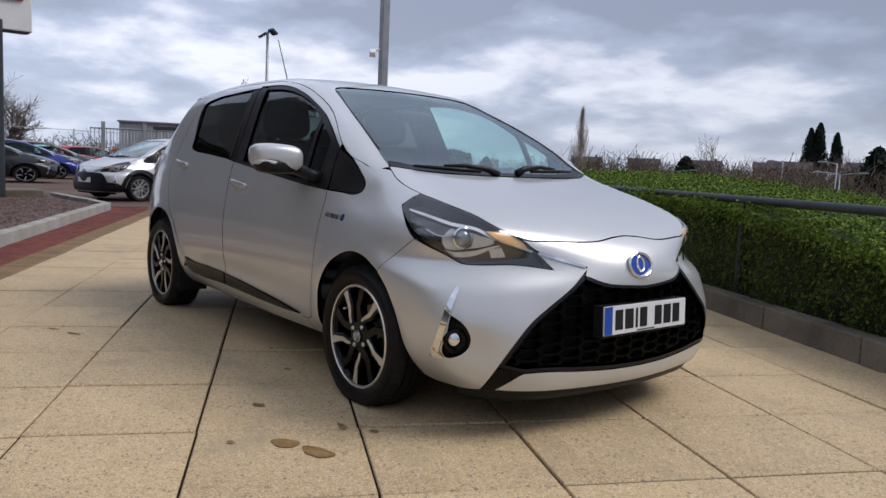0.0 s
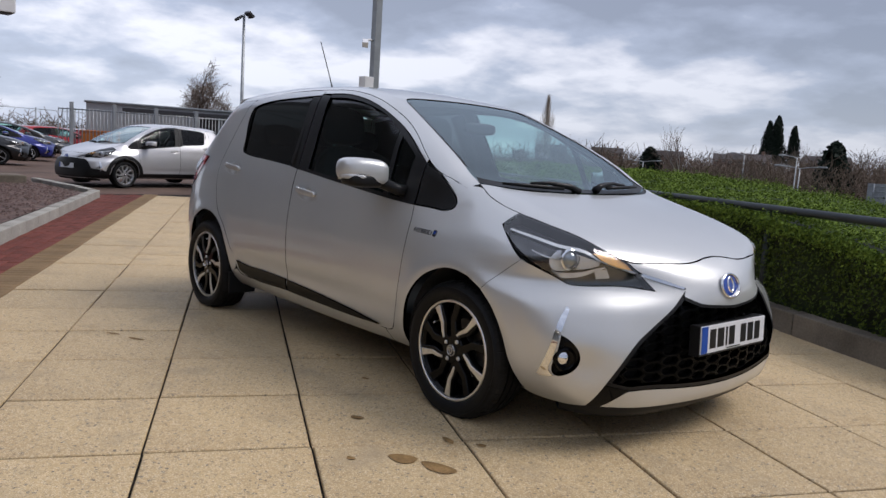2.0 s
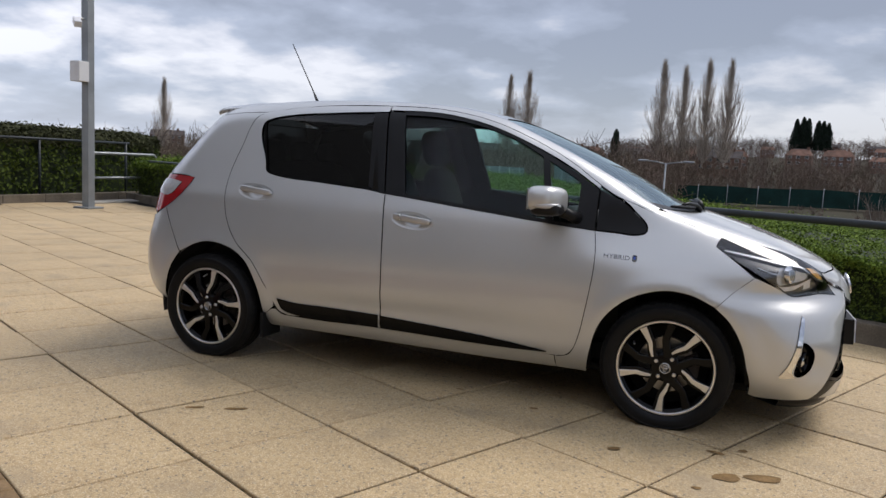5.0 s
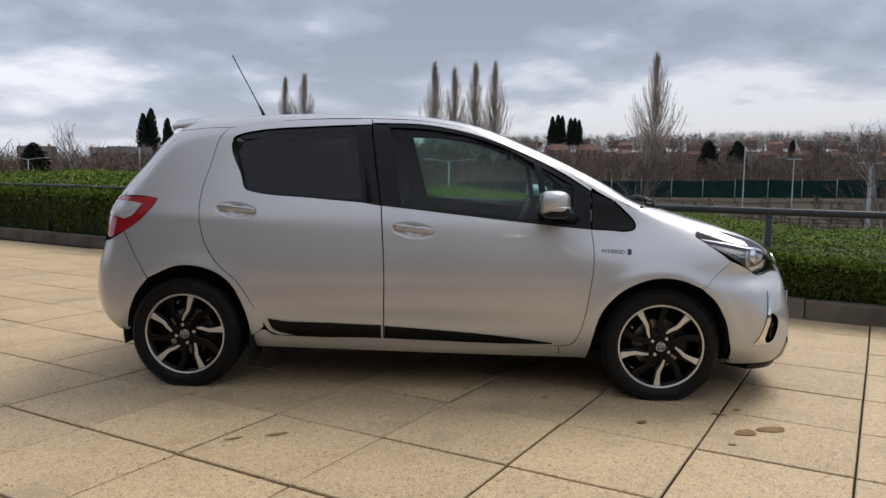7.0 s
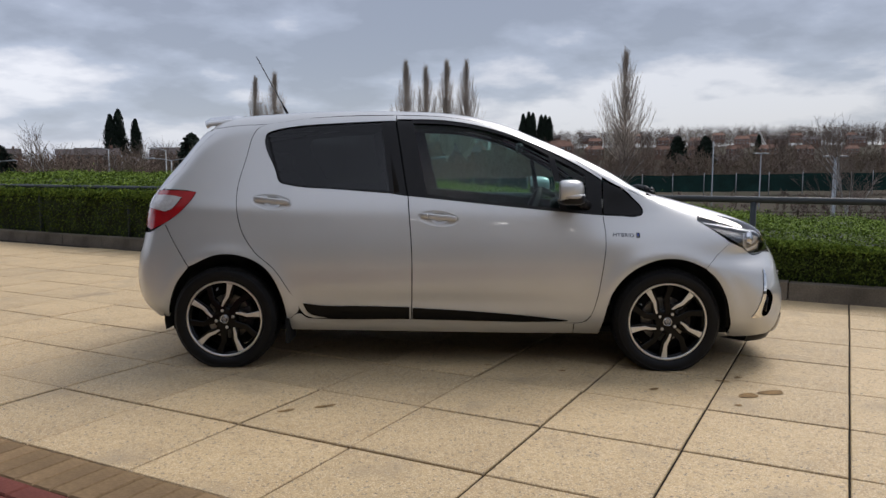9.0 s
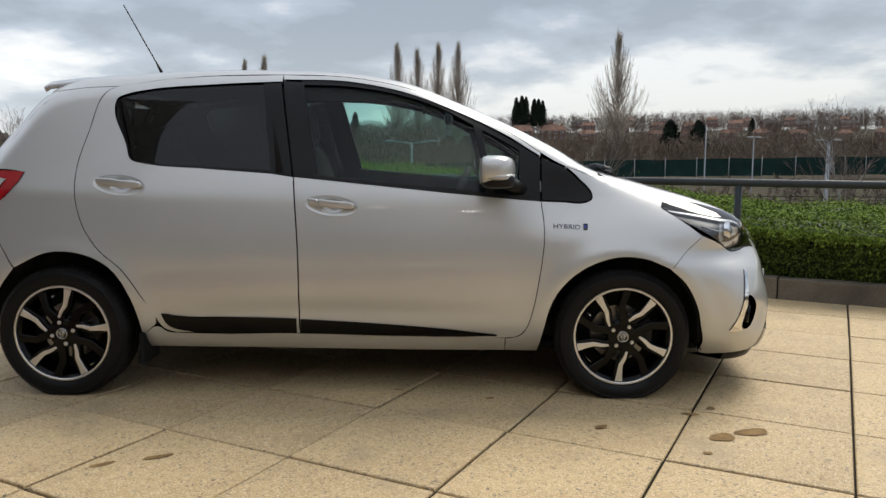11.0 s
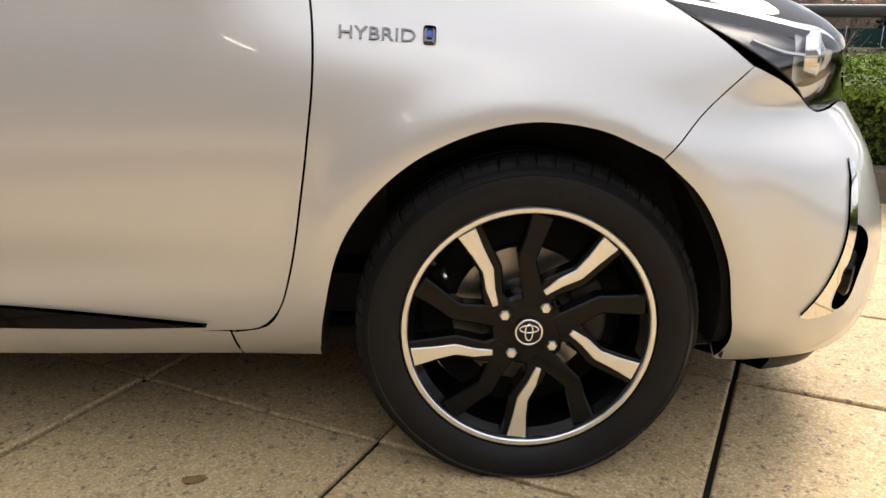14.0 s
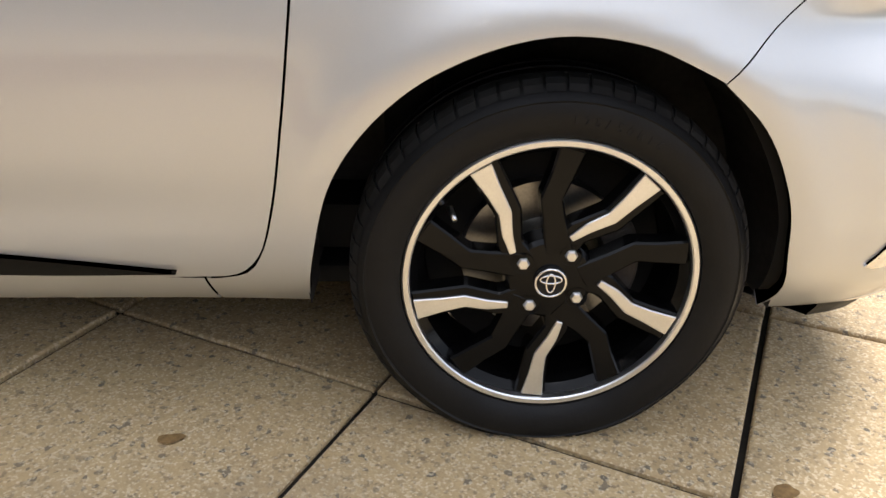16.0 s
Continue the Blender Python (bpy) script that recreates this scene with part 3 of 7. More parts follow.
def lay(loop, way, step=0.025, holes=(), inset=0.0, thick=0.012, press=None):
    """The 3D points, faces and normals of a panel: its skin and a rim turned inwards."""
    loops = [loop, *holes]
    lo, hi = loop.min(0), loop.max(0)
    gx, gy = np.meshgrid(np.arange(lo[0] + step / 2, hi[0], step), np.arange(lo[1] + step / 2, hi[1], step))
    gx = gx + (np.arange(len(gx)) % 2)[:, None] * step / 2
    grid = np.stack([gx.ravel(), gy.ravel()], -1)
    if len(grid):
        keep = within_loop(grid, loop)
        for l in loops:
            keep &= near_loop(grid, l) > step * 0.45
        for h in holes:
            keep &= ~within_loop(grid, h)
        grid = grid[keep]
    pts, edges, base = [], [], 0
    for l in loops:
        pts += [Vector(map(float, q)) for q in l]
        edges += [(base + i, base + (i + 1) % len(l)) for i in range(len(l))]
        base += len(l)
    pts += [Vector(map(float, q)) for q in grid]
    v2, _, tris, origin, _, _ = delaunay_2d_cdt(pts, edges, [], 0, 1e-7)
    uv = np.array([tuple(v) for v in v2])
    tris = np.array([f for f in tris if len(f) == 3])
    mid = uv[tris].mean(1)
    ok = within_loop(mid, loop)
    for h in holes:
        ok &= ~within_loop(mid, h)
    tris = tris[ok]
    p = cast(uv, way)
    n = body_normal(p)
    if press is not None:
        p = p - n * press(uv)[:, None]
        tri_n = np.cross(p[tris[:, 1]] - p[tris[:, 0]], p[tris[:, 2]] - p[tris[:, 0]])
        acc = np.zeros_like(p)
        for k in range(3):
            np.add.at(acc, tris[:, k], tri_n)
        flip = np.sign((acc * n).sum(1, keepdims=True))
        n = acc * flip / np.maximum(np.linalg.norm(acc, axis=1, keepdims=True), 1e-12)
    p = p - n * inset
    face_n = np.cross(p[tris[:, 1]] - p[tris[:, 0]], p[tris[:, 2]] - p[tris[:, 0]])
    wrong = (face_n * n[tris[:, 0]]).sum(1) < 0
    tris[wrong] = tris[wrong][:, ::-1]
    faces = [tuple(f) for f in tris]
    if thick:
        back = {}
        for i, o in enumerate(origin):
            for k in o:
                back.setdefault(k, i)
        top, verts, norms, total = len(p), [p], [n], len(p)
        base = 0
        for l in loops:
            ids = [back[base + i] for i in range(len(l))]
            base += len(l)
            a, b = p[ids], p[ids] - n[ids] * thick
            m = len(ids)
            along = np.roll(a, -1, 0) - np.roll(a, 1, 0)
            out = np.cross(along, n[ids])
            out /= np.maximum(np.linalg.norm(out, axis=1, keepdims=True), 1e-9)
            verts += [a, b]
            norms += [out, out]
            for i in range(m):
                j = (i + 1) % m
                faces.append((total + i, total + j, total + m + j, total + m + i))
            total += 2 * m
        p, n = np.concatenate(verts), np.concatenate(norms)
    return p, faces, n


def mirrored(p, faces, n):
    p, n = p.copy(), n.copy()
    p[:, 1] = 2 * MID - p[:, 1]
    n[:, 1] = -n[:, 1]
    return p, [f[::-1] for f in faces], n


def panel(name, outline, way, mat, parent, inset=0.0, thick=0.012, step=0.025, holes=(), gap=0.0019, both=False, label="", press=None, corner_step=0.02):
    loop = shrunk(curve(outline, corner_step) if not isinstance(outline, np.ndarray) else outline, gap)
    geo = lay(loop, way, step, [curve(h, corner_step) if not isinstance(h, np.ndarray) else h for h in holes], inset, thick, press)
    ob = part(name, mesh(name, geo[0], geo[1], mat, True, geo[2]), mat, parent, label)
    if both:
        geo = mirrored(*geo)
        twin = parent if not isinstance(both, bpy.types.Object) else both
        return ob, part(name, mesh(name, geo[0], geo[1], mat, True, geo[2]), mat, twin, label)
    return ob


def ribbon(points, width, closed=False, step=0.02):
    """The outline of a strip along a 2D line; width: a number or (start, middle, end)."""
    c = curve(points, step, closed)
    d = np.gradient(c, axis=0)
    n = np.stack([-d[:, 1], d[:, 0]], -1) / np.maximum(np.linalg.norm(d, axis=1), 1e-9)[:, None]
    w = np.full(len(c), width) if isinstance(width, float) else np.interp(np.linspace(0, 1, len(c)), np.linspace(0, 1, len(width)), width)
    return np.concatenate([c + n * w[:, None] / 2, (c - n * w[:, None] / 2)[::-1]])


def oval(x, z, a, b, m=28, turn=0.0):
    t = np.linspace(0, 2 * math.pi, m, endpoint=False)
    p = np.stack([a * np.cos(t), b * np.sin(t)], -1)
    c, s = math.cos(turn), math.sin(turn)
    return p @ np.array([[c, s], [-s, c]]) + np.array([x, z])


def bean(p, q, r):
    """A smooth lump: a superellipsoid at p with half-sizes q and roundness r."""
    verts, faces = [], []
    nu, nv = 28, 18

    def sp(v, e):
        return math.copysign(abs(v) ** e, v)
    for i in range(nv + 1):
        la = -math.pi / 2 + math.pi * i / nv
        for k in range(nu):
            lo = 2 * math.pi * k / nu
            verts.append((p[0] + q[0] * sp(math.cos(la), r) * sp(math.cos(lo), r), p[1] + q[1] * sp(math.cos(la), r) * sp(math.sin(lo), r), p[2] + q[2] * sp(math.sin(la), r)))
    for i in range(nv):
        for k in range(nu):
            j = (k + 1) % nu
            faces.append((i * nu + k, i * nu + j, (i + 1) * nu + j, (i + 1) * nu + k))
    bm = bmesh.new()
    bm.from_mesh(mesh("bean", verts, faces, smooth=True))
    bmesh.ops.remove_doubles(bm, verts=bm.verts, dist=1e-5)
    return bm


def mesh_of(bm, smooth=True):
    me = bpy.data.meshes.new("m")
    bm.to_mesh(me)
    bm.free()
    return shaded(me, None, smooth)

# ---- the silver hatchback ----
car = thing("hatchback_car", "silver five-door hatchback with black alloy wheels, parked on slabs", "car", pose(0, 0, SIT))
FRONT_HUB, REAR_HUB, HUB_Z = 1.255, -1.257, 0.297

# outlines seen from the side: (along, up)
RAIL = [(-1.053, 1.410), (-0.742, 1.452), (-0.290, 1.466), (0.020, 1.452), (0.291, 1.400), (0.534, 1.308), (0.741, 1.205), (0.893, 1.105)]
REAR_EDGE = [(-1.104, 1.373), (-1.148, 1.208), (-1.181, 1.056), (-1.181, 0.951), (-1.143, 0.795), (-1.067, 0.682), (-0.963, 0.590), (-0.883, 0.470), (-0.827, 0.365)]
FRONT_EDGE = [(0.889, 0.896), (0.901, 0.795), (0.901, 0.712), (0.892, 0.630), (0.880, 0.545), (0.853, 0.400), (0.827, 0.325)]
HANDLES = [(-0.982, 0.963), (-0.032, 0.873)]
ovals = [oval(x, z, 0.118, 0.044, 32, -0.10) for x, z in HANDLES]
rear_window = [(-1.030, 1.350), (-0.900, 1.384), (-0.612, 1.406), (-0.372, 1.418, 1), (-0.310, 1.021, 1), (-0.60, 1.043), (-0.885, 1.067), (-0.935, 1.085), (-0.958, 1.134)]
front_window = [(-0.195, 1.421, 1), (0.005, 1.414), (0.226, 1.383), (0.435, 1.318), (0.594, 1.232, 1), (0.650, 0.932, 1), (0.30, 0.966), (-0.103, 1.010, 1)]
quarter_window = [(0.626, 1.222, 1), (0.715, 1.175), (0.806, 1.115, 1), (0.800, 0.980), (0.785, 0.925, 1), (0.686, 0.932, 1)]


def dish(cx, cz, a, b, depth):
    return lambda uv: depth * np.clip(1 - ((uv[:, 0] - cx) / a) ** 2 - ((uv[:, 1] - cz) / b) ** 2, 0, 1)


def bowl(cx, cz):
    """A shallow oval with a deeper round hollow behind the grip."""
    def press(uv):
        du, dv = uv[:, 0] - cx, uv[:, 1] - cz + 0.1 * (uv[:, 0] - cx)
        rim = np.clip((1 - np.hypot(du / 0.118, dv / 0.044)) / 0.12, 0, 1)
        hollow = np.clip((1 - np.hypot((du - 0.004) / 0.055, dv / 0.037)) / 0.6, 0, 1)
        return 0.0025 * rim + 0.0120 * hollow * hollow * (3 - 2 * hollow)
    return press


# the bonnet's own edge, shared by fender, lamps and nose
BONNET_SIDE = [(1.165, -0.598), (1.25, -0.622), (1.36, -0.635), (1.45, -0.636), (1.50, -0.633), (1.63, -0.615), (1.74, -0.583), (1.815, -0.553)]
BONNET_NOSE = [(1.815, -0.553), (1.880, -0.475), (1.930, -0.330), (1.960, -0.205), (1.966, -0.130), (1.956, -0.040), (1.950, MID)]


def top_at(points, open_step=0.03):
    return cast(curve(points, open_step, False), "top")


def as_turn(p):
    return [(math.atan2(MID - q[1], q[0] - AXIS), q[2]) for q in p]


side_top = top_at(BONNET_SIDE)
fender_top = [(q[0], q[2] + 0.0005) for q in side_top if q[0] < 1.475]
lamp_top = [q for q in as_turn(side_top) if q[0] < 0.99]
nose_top = as_turn(top_at(BONNET_NOSE))
# rear door
rear_door_outline = [(-0.290, 1.466, 1), (-0.742, 1.452), (-1.053, 1.410), *REAR_EDGE, (-0.795, 0.318), (-0.745, 0.300, 1), (-0.187, 0.298, 1), (-0.182, 0.662), (-0.2075, 0.998, 1),
                     (-0.310, 1.014, 1), (-0.60, 1.035), (-0.89, 1.060), (-0.945, 1.078), (-0.968, 1.134), (-1.040, 1.350), (-1.015, 1.366), (-0.892, 1.394), (-0.612, 1.416), (-0.380, 1.427), (-0.287, 1.430, 1)]
rear_doors = panel("rear_door", rear_door_outline, "side", SILVER, car, holes=[ovals[0]], both=True)
front_door_outline = [(-0.205, 1.000, 1), (-0.180, 0.662), (-0.184, 0.298, 1), (0.28, 0.289), (0.735, 0.280), (0.790, 0.288), *FRONT_EDGE[::-1][:-1], (0.889, 0.893, 1), (0.66, 0.913), (0.30, 0.948)]
front_doors = panel("front_door", front_door_outline, "side", SILVER, car, holes=[ovals[1]], both=True)
for doors, (hx, hz), wide in ((rear_doors, HANDLES[0], 0), (front_doors, HANDLES[1], 1)):
    panel("handle_cup", oval(hx, hz, 0.118, 0.044, 32, -0.10), "side", SILVER, doors[0], gap=0.0, thick=0.0, step=0.005, both=doors[1], press=bowl(hx, hz), label="dished handle recess")
    for k, door in enumerate(doors):
        spans = ((-0.100, -0.0605), (-0.0590, 0.104)) if wide else ((-0.100, 0.104),)
        for n, (u0, u1) in enumerate(spans):
            us = np.linspace(u0, u1, 15)
            c = cast(np.stack([hx + us, hz + 0.009 - 0.095 * us], 1), "side")
            c[:, 1] -= 0.006 + 0.016 * np.clip(1 - (us / 0.115) ** 2, 0, 1)
            high = 0.0158 - 0.0035 * np.clip((us - 0.05) / 0.054, 0, 1) ** 2
            ends = np.clip(np.minimum(us - u0 + 0.0006, u1 - us + 0.0006) / (0.011 if u1 > 0 else 0.004), 0, 1)
            high = high * np.sqrt(1 - (1 - ends) ** 2 * (0.75 if u1 > 0 else 0.2))
            side = -1.0
            if k:
                c[:, 1] = 2 * MID - c[:, 1]
                side = 1.0
            m = 20
            vs, fs = [], []
            for q, h in zip(c, high):
                for j in range(m):
                    a = 2 * math.pi * j / m
                    ca, sa = math.cos(a), math.sin(a)
                    vs.append((q[0], q[1] + side * 0.0085 * math.copysign(abs(ca) ** 0.5, ca), q[2] + h * math.copysign(abs(sa) ** 0.5, sa)))
            for i in range(len(us) - 1):
                for j in range(m):
                    quad = (i * m + j, (i + 1) * m + j, (i + 1) * m + (j + 1) % m, i * m + (j + 1) % m)
                    fs.append(quad if k == 0 else quad[::-1])
            caps = [tuple(range(m)), tuple((len(us) - 1) * m + j for j in range(m))[::-1]]
            fs += caps if k == 0 else [f[::-1] for f in caps]
            if wide and n == 0:
                part("handle_cap", mesh("handle_cap", vs, fs, SILVER_HANDLE, True), SILVER_HANDLE, door, "silver cap at the end of the handle")
                if not k:
                    part("lock_cover", lathe([(0.0, -0.002), (0.0065, -0.002), (0.0075, 0.0012)], 16, "y", c[7] + np.array([0.0, -0.0086, 0.002])), SILVER_HANDLE, door)
            else:
                part("door_handle", mesh("door_handle", vs, fs, SILVER_HANDLE, True), SILVER_HANDLE, door, "silver pull handle")

# silver frame over the front window, black pillar trims and seals
panel("window_frame", np.concatenate([curve(RAIL[2:], 0.02, False), curve([(0.889, 1.088), (0.735, 1.184), (0.528, 1.284), (0.285, 1.376), (0.012, 1.430), (-0.285, 1.440)], 0.02, False)]), "side", SILVER, front_doors[0], both=front_doors[1])
panel("pillar_trim", [(-0.376, 1.425, 1), (-0.291, 1.429, 1), (-0.212, 1.001, 1), (-0.312, 1.017, 1)], "side", SATIN_BLACK, rear_doors[0], inset=0.003, both=rear_doors[1])
panel("pillar_trim", [(-0.286, 1.438, 1), (-0.188, 1.430, 1), (-0.094, 1.006, 1), (-0.207, 1.002, 1)], "side", SATIN_BLACK, front_doors[0], inset=0.003, both=front_doors[1])
panel("mirror_sail", [(0.795, 1.122, 1), (0.889, 1.086, 1), (0.886, 0.897, 1), (0.770, 0.908, 1), (0.790, 0.950)], "side", SATIN_BLACK, front_doors[0], inset=0.002, both=front_doors[1], label="black sail panel at the mirror")
panel("window_seal", ribbon([(-0.292, 1.020), (-0.60, 1.038), (-0.885, 1.061), (-0.941, 1.079), (-0.964, 1.134), (-1.036, 1.350)], 0.012), "side", GLOSS_BLACK, rear_doors[0], inset=0.002, gap=0.0, both=rear_doors[1])
panel("window_seal", ribbon([(-0.205, 1.006), (0.30, 0.957), (0.66, 0.921), (0.886, 0.902)], 0.017), "side", SATIN_BLACK, front_doors[0], inset=-0.002, gap=0.0, both=front_doors[1])
panel("window_seal", ribbon([(-0.20, 1.430), (0.008, 1.422), (0.232, 1.387), (0.445, 1.321), (0.605, 1.236), (0.735, 1.166), (0.878, 1.078)], 0.022), "side", SATIN_BLACK, front_doors[0], inset=0.004, gap=0.0, both=front_doors[1])
panel("window_bar", [(0.592, 1.238, 1), (0.627, 1.222, 1), (0.687, 0.928, 1), (0.648, 0.932, 1)], "side", SATIN_BLACK, front_doors[0], inset=0.004, gap=0.0, both=front_doors[1])
for name, outline, mat, doors, where in (("rear_door_glass", rear_window, PRIVACY, rear_doors, 0.009), ("front_door_glass", front_window, WINDOW, front_doors, 0.012), ("quarter_glass", quarter_window, WINDOW, front_doors, 0.010)):
    for ob in panel(name, outline, "side", mat, doors[0], inset=where, thick=0.0, gap=-0.006, step=0.09, corner_step=0.05, both=doors[1], label="dark tinted glass" if mat is PRIVACY else "clear green-tinted glass"):
        ob.visible_shadow = mat is PRIVACY

# fender, patch, sill, quarter panel, side mouldings
ARCH_F = [(0.893, 0.255), (0.908, 0.330), (0.942, 0.455), (1.000, 0.540), (1.080, 0.604), (1.220, 0.653), (1.340, 0.646), (1.415, 0.617)]
ARCH_R = [(-1.459, 0.590), (-1.275, 0.668), (-1.110, 0.651), (-1.005, 0.587), (-0.940, 0.480), (-0.906, 0.360), (-0.903, 0.264)]
fenders = panel("front_fender", [(0.889, 0.893, 1), *FRONT_EDGE[1:], (0.803, 0.2935), (0.768, 0.2820), (0.738, 0.2780, 1), (0.740, 0.206, 1), (0.886, 0.203, 1), *ARCH_F[1:], (1.447, 0.602, 1), (1.51, 0.667), (1.597, 0.742, 1),
                 (1.52, 0.800), (1.425, 0.862, 1), (*fender_top[-1], 1), *fender_top[-2:0:-1], (1.10, 1.008), (1.055, 1.028), (1.000, 1.046, 1), (1.055, 0.998), (1.122, 0.905), (1.095, 0.887), (0.98, 0.889)],
                "side", SILVER, car, both=True, thick=0.02)
panel("corner_trim", [(0.893, 1.084, 1), (0.996, 1.042, 1), (1.051, 0.994), (1.118, 0.905), (1.091, 0.891), (0.98, 0.893), (0.893, 0.897, 1)], "side", SATIN_BLACK, car, inset=0.001, both=True, label="black corner trim")
panel("sill", [(-0.893, 0.290, 1), (-0.825, 0.331), (-0.785, 0.303), (-0.745, 0.2985), (-0.19, 0.2965), (0.28, 0.2875), (0.736, 0.2785, 1), (0.738, 0.2065, 1), (-0.890, 0.222, 1)], "side", SILVER, car, both=True, thick=0.04, gap=0.0004)
quarters = panel("quarter_panel", [(-1.053, 1.410, 1), (-1.104, 1.373), *REAR_EDGE[1:], (-0.832, 0.340, 1), (-0.900, 0.282, 1), *ARCH_R[::-1][1:-1], (-1.450, 0.598, 1), (-1.52, 0.70), (-1.603, 0.842, 1),
                             (-1.52, 0.920), (-1.448, 0.984), (-1.428, 1.018, 1), (-1.495, 1.0285), (-1.630, 1.032, 1), (-1.58, 1.13), (-1.44, 1.30), (-1.375, 1.385, 1), (-1.20, 1.404)], "side", SILVER, car, both=True, thick=0.02)
panel("side_moulding", [(-0.803, 0.391, 1), (-0.70, 0.377), (-0.50, 0.375), (-0.197, 0.369, 1), (-0.199, 0.304, 1), (-0.70, 0.313), (-0.775, 0.338)], "side", GLOSS_BLACK, rear_doors[0], inset=-0.009, thick=0.01, gap=0.0, both=rear_doors[1], label="gloss black side moulding")
panel("side_moulding", [(-0.178, 0.366, 1), (0.20, 0.345), (0.50, 0.320), (0.700, 0.296, 1), (0.50, 0.291), (-0.180, 0.303, 1)], "side", GLOSS_BLACK, front_doors[0], inset=-0.009, thick=0.01, gap=0.0, both=front_doors[1], label="gloss black side moulding")

# dark shell behind all seams
liner = [(-1.56, 0.98, 1), (-1.55, 0.62), (-1.61, 0.32, 1), (-1.574, 0.402), *[(x, z + 0.012) for x, z in ARCH_R], (-0.90, 0.25, 1), (0.88, 0.235, 1), *[(x, z + 0.012) for x, z in ARCH_F], (1.554, 0.445), (1.60, 0.24, 1), (1.76, 0.26), (1.80, 0.60), (1.62, 0.74), (1.42, 0.84), (1.05, 0.98, 1), (0.85, 0.93), (-0.3, 1.0), (-0.97, 1.05)]
panel("inner_shell", liner, "side", GAP, car, inset=0.016, thick=0.0, gap=0.0, both=True)

# roof with the windscreen pillars, screen, bonnet: seen from above (along, across)
rail = cast(curve(RAIL + [(0.950, 1.070), (1.002, 1.045), (1.055, 1.027), (1.10, 1.007), (1.135, 0.990)], 0.04, False), "side")[:, :2]
rear_rail = cast(curve([(-1.375, 1.385), (-1.20, 1.404), (-1.053, 1.410)], 0.04, False), "side")[:, :2]
half_roof = np.concatenate([[(-1.40, MID - 0.01)], [(-1.395, -0.30)], rear_rail[:-1], rail, curve([(1.163, -0.600), (1.135, -0.592), (0.95, -0.565), (0.70, -0.515), (0.50, -0.462), (0.375, -0.425), (0.335, -0.39), (0.312, -0.20), (0.305, MID)], 0.03, False)])


def whole(half):
    other = half[::-1].copy()
    other[:, 1] = 2 * MID - other[:, 1]
    return np.concatenate([half, other[1:-1] if abs(half[0, 1] - MID) < 0.02 else other[1:]])


half_roof[0, 1] = MID
roof = panel("roof", whole(half_roof), "top", SILVER, car, gap=0.0008, thick=0.02)
screen = whole(np.concatenate([[(1.325, MID)], curve([(1.31, -0.18), (1.26, -0.40), (1.155, -0.592)], 0.03, False), curve([(0.95, -0.570), (0.70, -0.520), (0.50, -0.467), (0.38, -0.432), (0.335, -0.396), (0.310, -0.20)], 0.03, False), [(0.302, MID)]]))
windscreen = panel("windscreen", screen, "top", WINDSCREEN, car, inset=0.004, thick=0.0, gap=-0.003, label="green-tinted laminated windscreen")
windscreen.visible_shadow = False
band = np.concatenate([curve([(0.30, MID + 0.62), (0.33, MID + 0.42), (0.305, MID), (0.33, MID - 0.42)], 0.03, False), curve([(0.42, MID - 0.44), (0.375, MID), (0.42, MID + 0.44)], 0.03, False)])
panel("shade_band", band, "top", MATT_BLACK, windscreen, inset=0.012, thick=0.0, gap=0.0)
panel("screen_border", ribbon([(1.150, -0.582), (0.95, -0.560), (0.70, -0.510), (0.50, -0.457), (0.385, -0.420)], (0.022, 0.020, 0.016)), "top", SATIN_BLACK, windscreen, inset=0.003, thick=0.0, gap=0.0, both=True, label="black printed border of the windscreen")
half_sill = [(1.128, -0.580), (1.235, -0.39), (1.283, -0.18)]
panel("screen_border", ribbon(half_sill + [(1.297, MID)] + [(x, 2 * MID - y) for x, y in half_sill[::-1]], 0.050), "top", SATIN_BLACK, windscreen, inset=0.0025, thick=0.0, gap=0.0)
cowl = whole(np.concatenate([[(1.375, MID)], curve([(1.36, -0.18), (1.30, -0.42), (1.19, -0.612)], 0.03, False), curve([(1.145, -0.594), (1.255, -0.40), (1.305, -0.18)], 0.03, False), [(1.318, MID)]]))
panel("cowl", cowl, "top", SATIN_BLACK, car, inset=0.008, thick=0.02, gap=0.0)
bonnet = whole(np.concatenate([[(1.352, MID)], curve([(1.338, -0.18), (1.28, -0.42), (1.165, -0.598)], 0.03, False), curve([*BONNET_SIDE[1:-1], *BONNET_NOSE[:-1]], 0.03, False), [(1.950, MID)]]))
panel("bonnet", bonnet, "top", SILVER, car, gap=0.0008, thick=0.02)

# wipers
for root, tip, rise in (((1.318, -0.10), (1.205, -0.50), 0.006), ((1.322, 0.02), (1.245, 0.46), 0.016)):
    r, e = np.array(root), np.array(tip)
    path = cast(np.array([r + (e - r) * k + np.array([0.035 * k * (1 - k), 0]) for k in (0.22, 0.5, 0.75, 1.0)]), "top") + np.array([0, 0, rise + 0.006])
    w = part("wiper", tube(path, [0.008, 0.010, 0.009, 0.006], 8), SATIN_BLACK, car, "black wiper blade parked on the cowl")
    foot = cast(np.array([r, r + (e - r) * 0.12, r + (e - r) * 0.40, r + (e - r) * 0.66 + np.array([0.006, 0])]), "top") + np.array([[0, 0, rise - 0.004], [0, 0, rise + 0.016], [0, 0, rise + 0.024], [0, 0, rise + 0.016]])
    part("wiper_arm", tube(foot, [0.020, 0.015, 0.009, 0.007], 8), SATIN_BLACK, w)

